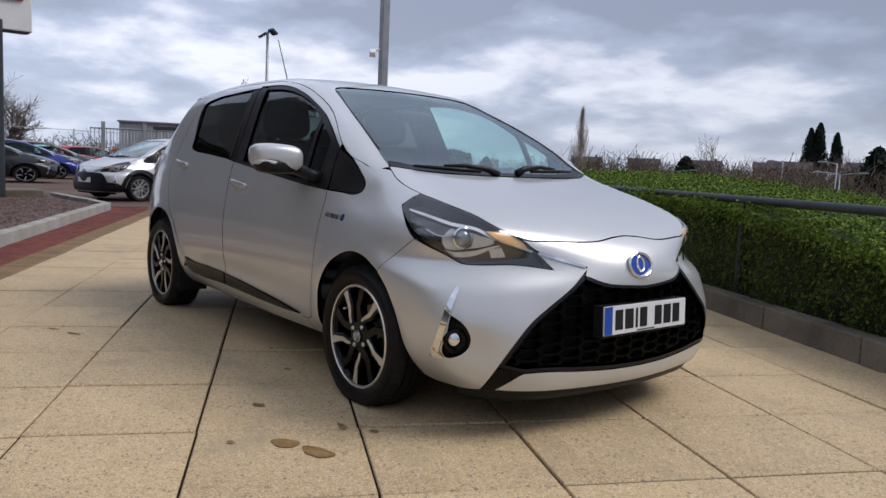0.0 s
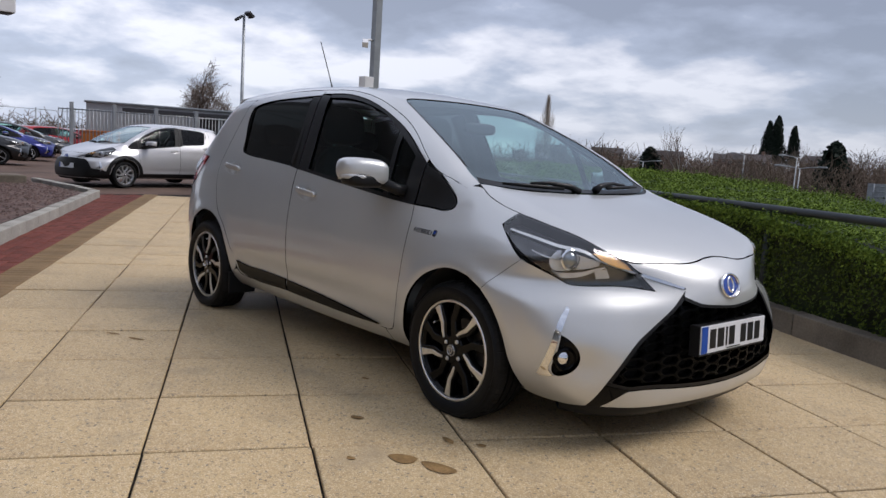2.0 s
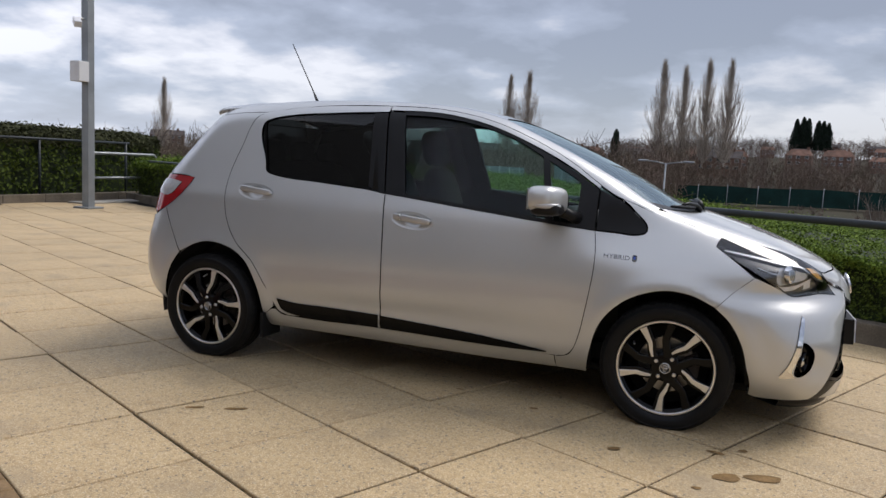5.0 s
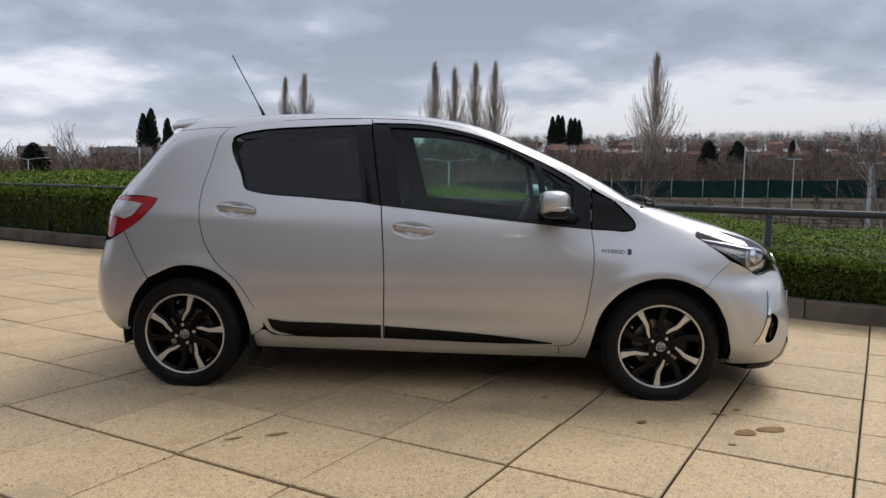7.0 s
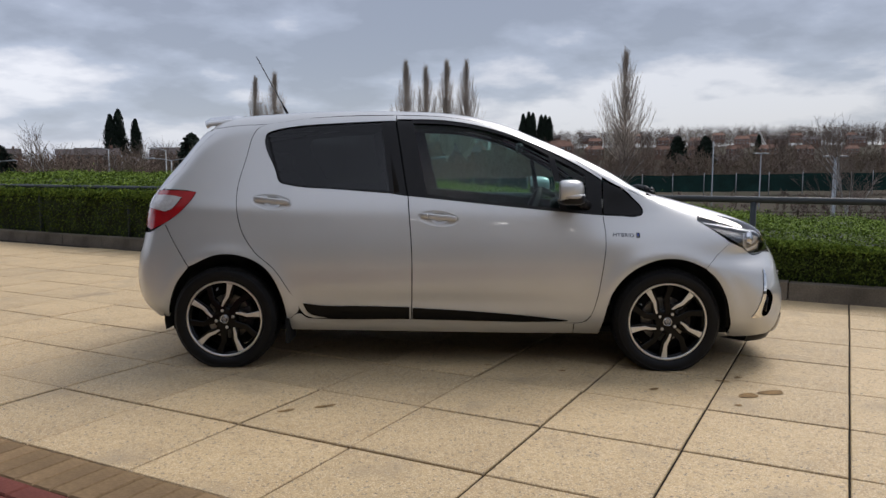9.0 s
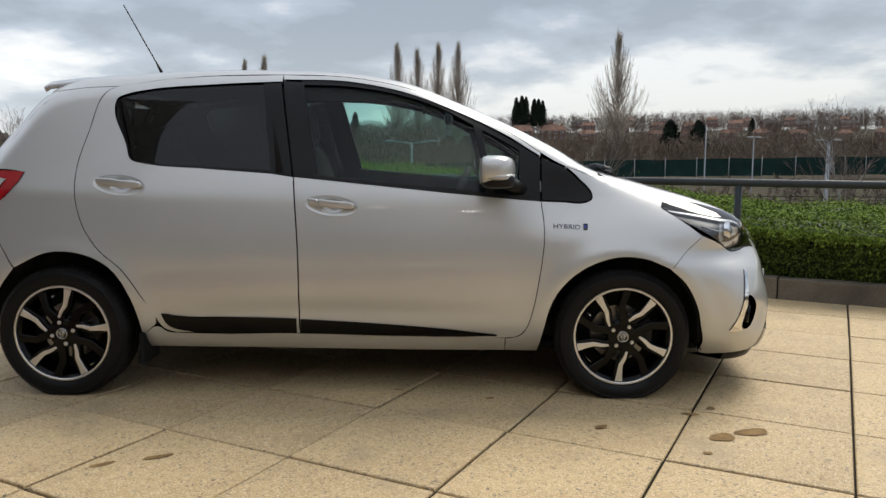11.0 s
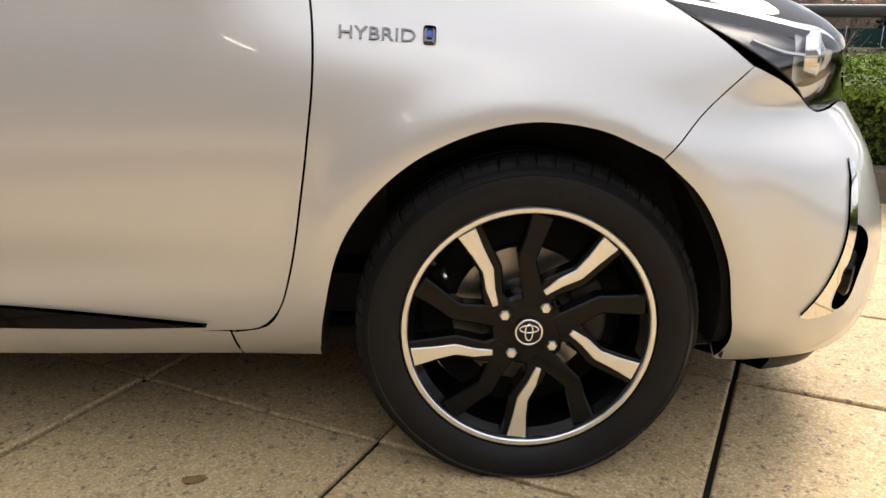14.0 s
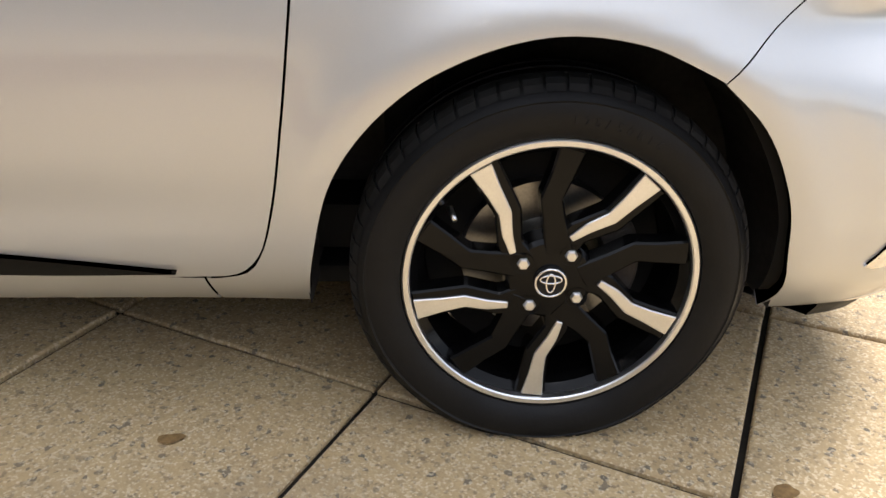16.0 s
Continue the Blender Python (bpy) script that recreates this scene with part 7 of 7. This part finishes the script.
# ---- fences, lamps, signs ----
screen_fence = thing("screen_fence", "long fence of posts with green screening mesh", "fence")
for k in range(24):
    a, b = np.array([-8.0 + 4.6 * k, 131.5 - 1.35 * k]), np.array([-8.0 + 4.6 * (k + 1), 131.5 - 1.35 * (k + 1)])
    z0 = -3.40 + 0.09 * k
    part("mesh_panel", mesh("mesh_panel", [(*a, z0), (*b, z0), (*b, z0 + 2.70 + 0.08 * math.sin(k * 2.1)), (*a, z0 + 2.70 + 0.08 * math.sin(k * 2.1 - 2.1))], [(0, 1, 2, 3)], GREEN_MESH), GREEN_MESH, screen_fence)
    part("post", tube([(a[0], a[1] - 0.15, z0 - 1.5), (a[0], a[1] - 0.15, z0 + 2.95)], 0.06, 6), GALV, screen_fence)
low_fence = thing("timber_fence", "weathered three-rail timber fence", "fence")
for k in range(22):
    a, b = np.array([4.2 + 3.1 * k, 93.5 - 0.9 * k]), np.array([4.2 + 3.1 * (k + 1), 93.5 - 0.9 * (k + 1)])
    z0 = -5.5 + 0.04 * k
    part("post", box(a[0] - 0.09, a[0] + 0.09, a[1] - 0.09, a[1] + 0.09, z0 - 0.8, z0 + 1.5), TIMBER, low_fence)
    for h in (0.45, 0.85, 1.25):
        part("rail", tube([(*a, z0 + h), (*b, z0 + h)], 0.07, 4), TIMBER, low_fence)


def street_lamp(x, y, base, top, arms, thick=0.10, label="slim grey street lamp on a tall post"):
    th = thing("street_lamp", label, "street lamp", pose(x, y, 0), "street lamps in the valley")
    part("post", tube([(0, 0, base), (0, 0, base + 1.5), (0, 0, top)], [thick * 1.3, thick, thick * 0.7], 8), GALV, th)
    for dx in arms:
        arm = part("arm", tube([(0, 0, top - 0.05), (dx * 0.5, 0, top + 0.12), (dx, 0, top + 0.18)], [0.06, 0.05, 0.05], 6), GALV, th)
        part("lantern", mesh_of(bean((dx + math.copysign(0.35, dx), 0, top + 0.2), (0.5, 0.17, 0.09), 0.7)), GALV, arm)
    return th


street_lamp(39.4, 98.3, -6.5, 3, (0.15, -0.15))
street_lamp(33.7, 100.3, -6.5, 4.9, (), 0.10, "bare thin grey post")
street_lamp(34.7, 67.7, -6.5, 2.1, (0.35, -0.35), 0.22, "stout grey post with a flat twin lamp head")
street_lamp(-33.1, 79.5, -7, 2.1, (2.0, -2.0), 0.09, "twin-armed grey street lamp")
street_lamp(-35.1, 83, -7, 3.3, (-1.3,), 0.09)
street_lamp(-4, 66, -7, 2, (-1.6, 1.6), 0.10, "twin-armed grey street lamp")
street_lamp(-61, 91.4, -7, 2, (2.2, -2.2), 0.10, "twin-armed grey street lamp")
street_lamp(-47.9, 95.6, -7, 3.7, (-1.3,), 0.09)
street_lamp(-22.6, 111.7, -6, 4.5, (-1.3,), 0.09)
street_lamp(-132.7, 58.4, -2, 3.5, (2.5, -2.5), 0.12, "twin-armed grey street lamp")
street_lamp(-151, 82.2, -2, 4.2, (2.5, -2.5), 0.12, "twin-armed grey street lamp")


def sign_back(x0, y0, x1, y1, z0, z1, base):
    th = thing("road_sign", "large road sign seen from its grey ribbed back", "road sign")
    a, b = Vector((x0, y0, 0)), Vector((x1, y1, 0))
    d = (b - a)
    n = Vector((d.y, -d.x, 0)).normalized()
    face = prism([(0, z0), (d.length, z0), (d.length, z1), (0, z1)], 0, 0.05)
    face.transform(Matrix.Translation(a) @ Matrix.Rotation(math.atan2(d.y, d.x), 4, "Z"))
    part("panel", face, POST_GREY, th)
    for k in range(4):
        z = z0 + (z1 - z0) * (k + 0.5) / 4
        part("rib", tube([a + n * 0.08 + Vector((0, 0, z)), b + n * 0.08 + Vector((0, 0, z))], 0.05, 4), GALV, th)
    for k in range(5):
        p = a + d * (k + 0.5) / 5 + n * 0.15
        part("post", tube([(p.x, p.y, base if k in (1, 3) else z0), (p.x, p.y, z1)], 0.08, 6), GALV, th)
    return th


sign_back(-28.5, 86.1, -22.6, 87.9, -1.25, 0.95, -6.5)
sign_back(-19.0, 88.8, -16.0, 89.5, -0.75, 2.30, -6.5)
bridge = thing("bridge_abutment", "pale concrete bridge abutment in the valley", "bridge")
part("wall", box(-22.9, -14.2, 92.5, 96, -6.5, -1.0, 0.05), PALE_CONCRETE, bridge)
part("parapet", box(-23.9, -13.9, 92.1, 92.6, -1.5, -0.70, 0.03), CONCRETE, bridge)
for x, h in ((-13.0, -2.5), (-11.2, -2.5), (-9.7, -2.6)):
    b = thing("concrete_post", "short pale concrete post by the road", "post", pose(x, 88.5, 0), "row of concrete posts")
    part("shaft", box(-0.35, 0.35, -0.3, 0.3, -6, h - (-0.5), 0.05), PALE_CONCRETE, b)
# tower blocks far off
for x, y, w, h in ((-540, 360, 12, 12), (-555, 400, 10, 9), (-470, 420, 9, 11), (-430, 455, 9, 10), (-400, 470, 8, 10)):
    t = thing("tower_block", "distant pale tower block on the horizon", "building", pose(x, y, -1), "distant tower blocks")
    part("wall", box(-w / 2, w / 2, -w / 2, w / 2, 0, h), CLAD, t)
    for k in range(4):
        part("window_band", box(-w / 2 * 0.9, w / 2 * 0.9, -w / 2 - 0.1, -w / 2 + 0.1, 1.5 + k * h * 0.22, 2.4 + k * h * 0.22), HOUSE_PANE, t)

# ---- car park: parked cars, gate, shed, posts, sign ----
SKIP = {"cabin_floor", "binnacle", "steering_wheel", "wheel_boss", "wheel_spoke", "steering_column", "rear_view_mirror", "tyre_lettering", "lettering", "badge_mark", "aerial", "aerial_foot", "brake_disc",
        "caliper", "dust_shield", "tyre_valve", "lock_cover", "small_bar", "dark_bar", "headrest_post", "bolt_well", "wheel_nut", "bulkhead", "radiator", "mud_flap", "side_moulding"}


def parked(label, m, paint, swap=None, group="cars in the car park"):
    """Another hatchback in another colour, without the small fittings that cannot be seen so far off."""
    c = copy_thing(car, m)
    tagged(c, label, "car", group)
    table = {SILVER: paint, MACHINED: ALLOY}
    table.update(swap or {})
    gone = set()
    for ob in c.children_recursive:
        if ob.name.split(".")[0] in SKIP:
            gone |= {ob, *ob.children_recursive}
    for ob in gone:
        bpy.data.objects.remove(ob)
    for ob in c.children_recursive:
        if ob.data and ob.data.materials and ob.data.materials[0] in table:
            ob.material_slots[0].link = "OBJECT"
            ob.material_slots[0].material = table[ob.data.materials[0]]
    return c


def place_car(c, x, y, turn, k):
    c.matrix_basis = pose(x, y, 0, 0, 0, turn)
    c.scale = k


white_car = parked("pearl white small crossover with black wheel arches, parked side-on", pose(0, 0, 0), PEARL, {GLOSS_BLACK: ALLOY})
for hub in (FRONT_HUB, REAR_HUB):
    a = [radians(t) for t in range(-8, 189, 7)]
    ring = np.array([(hub + 0.365 * math.cos(t), HUB_Z + 0.365 * math.sin(t)) for t in a] + [(hub + 0.455 * math.cos(t), HUB_Z + 0.44 * math.sin(t)) for t in a[::-1]])
    panel("wheel_arch_trim", ring, "side", SATIN_BLACK, white_car, inset=-0.008, thick=0.02, gap=0.0, both=True, label="black plastic wheel arch")
panel("sill_trim", [(-0.86, 0.33, 1), (0.86, 0.33, 1), (0.90, 0.235, 1), (-0.90, 0.235, 1)], "side", SATIN_BLACK, white_car, inset=-0.006, thick=0.02, gap=0.0, both=True)
panel("bumper_trim", [(0.62, 0.43, 1), (0.50, 0.60), (0.30, 0.63), (-0.30, 0.63), (-0.50, 0.60), (-0.62, 0.43, 1), (-0.88, 0.36), (-0.93, 0.22, 1), (0.93, 0.22, 1), (0.88, 0.36)], "front", SATIN_BLACK, white_car, inset=-0.012, thick=0.02, gap=0.0)
place_car(white_car, -14.0, 3.42, -74.0, (0.965, 0.99, 0.925))
for label, paint, x, y, turn, k in (("black hatchback parked in the row", BLACK_PAINT, -23.0, 0.87, 80, 1.0), ("bright blue hatchback parked in the row", BLUE_PAINT, -27.2, 2.6, 80, 1.0), ("dark grey hatchback parked in the row", GREY_PAINT, -31.4, 4.25, 80, 1.0),
                                    ("red hatchback parked across the car park", RED_PAINT, -38.6, 8.0, 84, 0.96), ("white hatchback parked at the back", WHITE_PAINT, -44.8, 7.7, 80, 0.98), ("red hatchback parked across the car park", RED_PAINT, -44.3, 12.0, 84, 0.95),
                                    ("silver hatchback parked at the back", PEARL, -49.6, 12.9, 84, 0.98), ("white hatchback parked at the back", WHITE_PAINT, -51.4, 16.6, 84, 1.02)):
    c = parked(label, pose(0, 0, 0), paint)
    place_car(c, x, y - 0.35, turn, (1.16 * k, k, 0.90 * k))

# galvanised bar gate and fence behind the white car
gate = thing("bar_gate", "galvanised vertical bar gate and fence", "fence")
g0, g1 = np.array([-32.2, 6.6]), np.array([-30.0, 12.8])
n = 46
for k in range(n + 1):
    p = g0 + (g1 - g0) * k / n
    if k % 12 == 0:
        part("post", box(p[0] - 0.07, p[0] + 0.07, p[1] - 0.07, p[1] + 0.07, 0, 2.40, 0.01), GALV, gate)
    else:
        part("bar", tube([(*p, 0.12), (*p, 2.14)], 0.021, 6), GALV, gate)
for z in (0.25, 2.09):
    part("rail", tube([(*g0, z), (*g1, z)], 0.035, 4), GALV, gate)
g2 = g0 + np.array([-0.3, -0.45])
for k in range(1, 4):
    p = g0 + (g2 - g0) * k / 3
    part("bar", tube([(*p, 0.12), (*p, 2.14)], 0.021, 6), GALV, gate)
for z in (0.25, 2.09):
    part("rail", tube([(*g0, z), (*g2, z)], 0.035, 4), GALV, gate)

# grey clad workshop with a lean-to
shed = thing("workshop", "long flat-roofed workshop with pale grey cladding", "building", pose(-38.4, 8.95, 0, 0, 0, 69.6) @ Matrix.Diagonal((0.9, 0.9, 0.84, 1)))
part("wall", box(0, 8.2, 0, 8, -0.2, 3.18), CLAD_GREY, shed)
part("roof", box(-0.1, 8.3, -0.15, 8.1, 3.18, 3.30, 0.03), GALV, shed)
for k in range(16):
    part("cladding_rib", box(0.1 + k * 0.5, 0.14 + k * 0.5, -0.03, 0.0, 0.1, 3.15), CLAD_GREY, shed)
canopy = thing("lean_to", "dark flat lean-to roof on slim posts", "shelter", pose(-34.7, 9.85, 0, 0, 0, 68) @ Matrix.Diagonal((0.92, 0.92, 0.86, 1)))
part("roof", box(-0.3, 6.4, -0.2, 2.6, 2.62, 2.82, 0.02), CLAD_DARK, canopy)
for x in (-0.2, 1.4, 3.0, 4.6, 6.2):
    part("post", box(x - 0.05, x + 0.05, -0.1, 0.0, 0, 2.62), GALV, canopy)
part("back_wall", box(3.6, 6.4, 2.5, 2.6, 0, 2.62), CLAD_DARK, canopy)
bin_ = thing("skip_bin", "orange plastic bin beside the gate", "bin", pose(-34.1, 8.4, 0, 0, 0, 68))
part("body", box(-0.8, 0.8, -0.5, 0.5, 0.1, 1.15, 0.06), ORANGE, bin_)
part("lid", box(-0.84, 0.84, -0.54, 0.54, 1.15, 1.24, 0.03), ORANGE, bin_)

# tall square post with camera and box, lamp column
mast = thing("camera_mast", "grey square steel mast with a security camera", "post", pose(-9.42, 6.32, 0))
part("shaft", box(-0.075, 0.075, -0.075, 0.075, 0, 7.5, 0.008), POST_GREY, mast)
part("foot", box(-0.18, 0.18, -0.18, 0.18, 0, 0.03, 0.004), POST_GREY, mast)
part("junction_box", box(-0.11, 0.11, -0.30, -0.08, 2.25, 2.60, 0.012), SIGN_WHITE, mast, "pale grey junction box")
cam_arm = part("camera_arm", tube([(0, -0.07, 3.34), (0.02, -0.20, 3.34), (0.03, -0.24, 3.28)], 0.022, 8), SIGN_WHITE, mast)
hd = box(-0.06, 0.16, -0.06, 0.06, -0.055, 0.055, 0.012)
bmesh.ops.transform(hd, matrix=pose(0.06, -0.30, 3.27, 0, 28, -35), verts=hd.verts)
part("camera_head", hd, SIGN_WHITE, mast, "white security camera")
column = thing("lamp_column", "slim grey lamp column with twin floodlights", "street lamp", pose(-25.2, 11.1, 0))
part("shaft", tube([(0, 0, 0), (0, 0, 1.2), (0, 0, 6.15)], [0.10, 0.08, 0.05], 10), GALV, column)
for s in (-1, 1):
    fl = box(-0.10, 0.20, -0.16, 0.16, -0.05, 0.06, 0.02)
    bmesh.ops.transform(fl, matrix=pose(0.15 * s, -0.10 if s < 0 else 0.12, 6.17 - 0.14 * (s < 0), 0, 35, 100 * s), verts=fl.verts)
    part("floodlight", fl, CLAD_DARK, column)
wire = thing("mesh_fence", "distant galvanised mesh fence with posts", "fence")
for k in range(16):
    p = np.array([-50.0 - 0.6 * k, -8.0 + 2.6 * k])
    part("post", tube([(*p, 0), (*p, 2.6)], 0.05, 6), GALV, wire)
    part("rail", tube([(*p, 2.5), (p[0] - 0.6, p[1] + 2.6, 2.5)], 0.025, 4), GALV, wire)
    part("rail", tube([(*p, 0.4), (p[0] - 0.6, p[1] + 2.6, 0.4)], 0.025, 4), GALV, wire)

# sign on its column in the gravel bed
totem = thing("dealer_sign", "white sign box with red lettering on a dark column", "sign")
part("column", lathe([(0.0, 0.1), (0.15, 0.1), (0.15, 3.4), (0.0, 3.4)], 24, "z", (-12.75, -0.20, 0)), RAIL_PAINT, totem)
part("plinth", box(-13.5, -12.75, -0.75, 0.62, 0.0, 0.22, 0.03), CONCRETE, totem)
face = part("sign_box", box(-13.15, -12.75, -4.6, 0.45, 3.24, 5.4, 0.02), SIGN_WHITE, totem)
part("underside", box(-13.12, -12.78, -4.55, 0.40, 3.225, 3.239), CLAD_DARK, totem)
for k in range(5):
    y = 0.30 - k * 0.95
    part("red_shape", box(-12.749, -12.7, y - 0.72, y, 3.80, 4.8, 0.02), SIGN_RED, face, "plain red raised shape")

# ---- showroom behind the camera's walk ----
show = thing("showroom", "grey showroom front with dark glass under a deep canopy", "building", pose(*from_kerb(0, -12.0), 0, 0, 0, math.degrees(math.atan2(ALONG[1], ALONG[0]))))
# unseen tall wing, sized and darkened to keep sky off the car's side
part("upper_wall", box(-12.5, -2.0, -9, 0, 3.6, 11.5), CLAD_SLATE, show, "dark slate grey cladding of the tall wing, unseen, sized to shade the car")
# unseen low wing, kept pale so that the doors reflect more light
part("parapet", box(-2.0, 16, -9, 0, 3.6, 4.3), CLAD_GREY, show)
part("plinth_wall", box(-12.5, 16, -0.3, 0, 0, 0.35), CLAD, show)
for k in range(-2, 12):
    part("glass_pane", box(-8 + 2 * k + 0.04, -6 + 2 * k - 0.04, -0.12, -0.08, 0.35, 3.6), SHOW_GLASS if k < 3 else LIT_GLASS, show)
    part("mullion", box(-8 + 2 * k - 0.04, -8 + 2 * k + 0.04, -0.16, -0.02, 0.35, 3.6), CLAD, show)
part("back_wall", box(-12.5, 16, -9, -8.8, 0, 3.6), HEADLINER, show)
part("canopy", box(-12.5, -2.0, 0.0, 2.6, 3.35, 4.6, 0.03), CLAD_DARK, show)
part("canopy", box(-1.99, 16, 0.0, 2.6, 3.35, 4.0, 0.03), CLAD_GREY, show)
part("fascia_band", box(-12.5, -2.0, 2.6, 2.64, 3.42, 4.52), CLAD_SLATE, show)
part("fascia_band", box(-1.99, 16, 2.6, 2.64, 3.42, 3.94), CLAD_GREY, show)
for k in range(9):
    a = 1.2 + 1.5 * k
    lamp = part("canopy_light", box(a, a + 0.34, 2.22, 2.42, 3.31, 3.348, 0.006), CLAD, show, "small lit lamp under the canopy")
    part("diffuser", box(a + 0.02, a + 0.32, 2.24, 2.40, 3.303, 3.309), LAMP_WHITE, lamp)
ring = [(0.62 * math.cos(t), 0.0, 0.38 * math.sin(t)) for t in np.linspace(0, 2 * math.pi, 40, endpoint=False)]
rm = tube(ring, 0.06, 8, True)
rm.transform(Matrix.Translation((-10.2, 2.70, 3.97)))
part("oval_ring", rm, GALV, show, "plain oval ring on the wall")

# ---- paving pieces: slabs, border blocks, red blocks ----
pave = tagged(new("pavement"), "large buff concrete slabs in straight rows, slightly stained", "pavement", kind="structure")


def slab_mesh(seed):
    """One slab as a skewed tile with worn, softened edges."""
    r = random.Random(seed)
    e, b = 0.0047, 0.0065
    rings = []
    for inset, z in ((e / 0.61, -0.035), (e / 0.61, -0.005), ((e + b * 0.45) / 0.61, -0.0012), ((e + b) / 0.61, 0.0)):
        rings.append([(*(GA * a + GB * c), z) for a, c in ((inset, inset), (1 - inset, inset), (1 - inset, 1 - inset), (inset, 1 - inset))])
    v = [p for ring in rings for p in ring]
    f = [(12, 13, 14, 15)]
    for k in range(3):
        for i in range(4):
            j = (i + 1) % 4
            f.append((k * 4 + i, k * 4 + j, (k + 1) * 4 + j, (k + 1) * 4 + i))
    return mesh("slab", v, f, SLAB)


SLABS = slab_mesh(1)
pr_ = random.Random(4)
rest_v, rest_f = [], []
base_v = [tuple(v.co) for v in SLABS.vertices]
base_f = [tuple(p.vertices) for p in SLABS.polygons]
for i in range(-22, 13):
    for j in range(-3, 6):
        x, y = slab_at(i, j)
        if x < LEFT_END - 0.35 or x > 9.5:
            continue
        lift = pr_.uniform(-0.0035, 0.0015)
        dx, dy = pr_.uniform(-0.002, 0.002), pr_.uniform(-0.002, 0.002)
        tx, ty = pr_.uniform(-0.12, 0.12), pr_.uniform(-0.12, 0.12)
        if -18 <= i <= 11:
            ob = part("slab", SLABS, None, pave)
            ob.matrix_basis = pose(x + dx, y + dy, lift, tx, ty, 0)
        else:
            k = len(rest_v)
            rest_v += [(a + x, b + y, c + lift) for a, b, c in base_v]
            rest_f += [tuple(k + q for q in f) for f in base_f]
if rest_v:
    tagged(part("slab_rest", mesh("slab_rest", rest_v, rest_f, SLAB), SLAB, pave), kind="stuff")

# rust stains lying on the slabs
for k, (x, y, a, b, turn) in enumerate(((1.545, -1.262, 0.058, 0.036, 0.3), (1.680, -1.205, 0.066, 0.038, 0.2), (1.10, -1.16, 0.03, 0.016, 0.4), (1.50, -1.00, 0.035, 0.015, -0.2), (0.668, -0.815, 0.020, 0.013, 0.2), (1.610, -0.925, 0.022, 0.014, 0.5), (1.44, -1.42, 0.02, 0.012, 0.0), (-0.55, -1.50, 0.05, 0.016, 0.5), (-0.72, -1.57, 0.04, 0.014, 0.6), (0.25, -0.70, 0.022, 0.01, 0.0))):
    r = random.Random(k)
    n = 22
    ph = [r.uniform(0, 6.28) for _ in range(3)]
    pts = []
    for q in range(n):
        t = 2 * math.pi * q / n
        w = 1 + 0.10 * math.sin(2 * t + ph[0]) + 0.09 * math.sin(3 * t + ph[1]) + 0.05 * math.sin(5 * t + ph[2])
        u, v = a * w * math.cos(t), b * w * math.sin(t)
        pts.append((x + u * math.cos(turn) - v * math.sin(turn), y + u * math.sin(turn) + v * math.cos(turn), 0.0022))
    part("rust_stain", mesh("rust_stain", pts, [tuple(range(n))], STAIN), STAIN, pave, "rusty brown drip stain")

# border and red blocks
u_, v_ = GA / np.linalg.norm(GA), -GB / np.linalg.norm(GB)
edge0 = slab_at(0, EDGE_J)


def block_mesh(l, w, mat):
    e, b = 0.002, 0.006
    rings = []
    for inset, z in ((e, -0.04), (e, -0.006), (e + b, 0.0)):
        rings.append([(*(u_ * p + v_ * q), z) for p, q in ((inset, inset), (l - inset, inset), (l - inset, w - inset), (inset, w - inset))])
    v = [p for ring in rings for p in ring]
    f = [(8, 11, 10, 9)]
    for k in range(2):
        for i in range(4):
            j = (i + 1) % 4
            f.append((k * 4 + j, k * 4 + i, (k + 1) * 4 + i, (k + 1) * 4 + j))
    return mesh("block", v, f, mat)


border = tagged(new("pavement"), "tan block border along the slabs", "pavement", kind="structure")
reds = tagged(new("pavement"), "red block paving in running bond", "pavement", kind="structure")
for parent, data, rows, length, width, start, limit in ((border, block_mesh(0.10, 0.25, TAN_BRICK), 1, 0.10, 0.25, 0.0, 290), (reds, block_mesh(0.20, 0.10, RED_BRICK), 15, 0.20, 0.10, 0.25, 290)):
    bv = [tuple(v.co) for v in data.vertices]
    bf = [tuple(p.vertices) for p in data.polygons]
    items = []
    for row in range(rows):
        for k in range(int(22.5 / length)):
            s = -12.4 + k * length + (length / 2 if row % 2 else 0)
            p = edge0 + u_ * s + v_ * (start + row * width)
            if p[0] < -11.15:
                continue
            if parent is reds and row > 7 and s < -1.2:
                continue
            items.append((abs(s + 3.0) + 0.8 * row, p))
    items.sort(key=lambda q: q[0])
    rv, rf = [], []
    for n, (_, p) in enumerate(items):
        lift = pr_.uniform(-0.004, 0.0)
        if n < limit:
            ob = part("block", data, None, parent)
            ob.matrix_basis = pose(p[0], p[1], lift, 0, 0, pr_.uniform(-0.4, 0.4))
        else:
            k = len(rv)
            rv += [(a + p[0], b + p[1], c + lift) for a, b, c in bv]
            rf += [tuple(k + q for q in f) for f in bf]
    tagged(part("block_rest", mesh("block_rest", rv, rf, data.materials[0]), None, parent), kind="stuff")
tagged(new("forecourt", mesh("forecourt", [(*from_kerb(s, d), -0.0072) for s, d in ((-16, -24), (16, -24), (16, -6.9), (-16, -6.9))], [(0, 1, 2, 3)], PALE_PAVING)), "pale buff forecourt before the showroom, unseen, lightened to bounce light onto the car", "road", kind="structure")
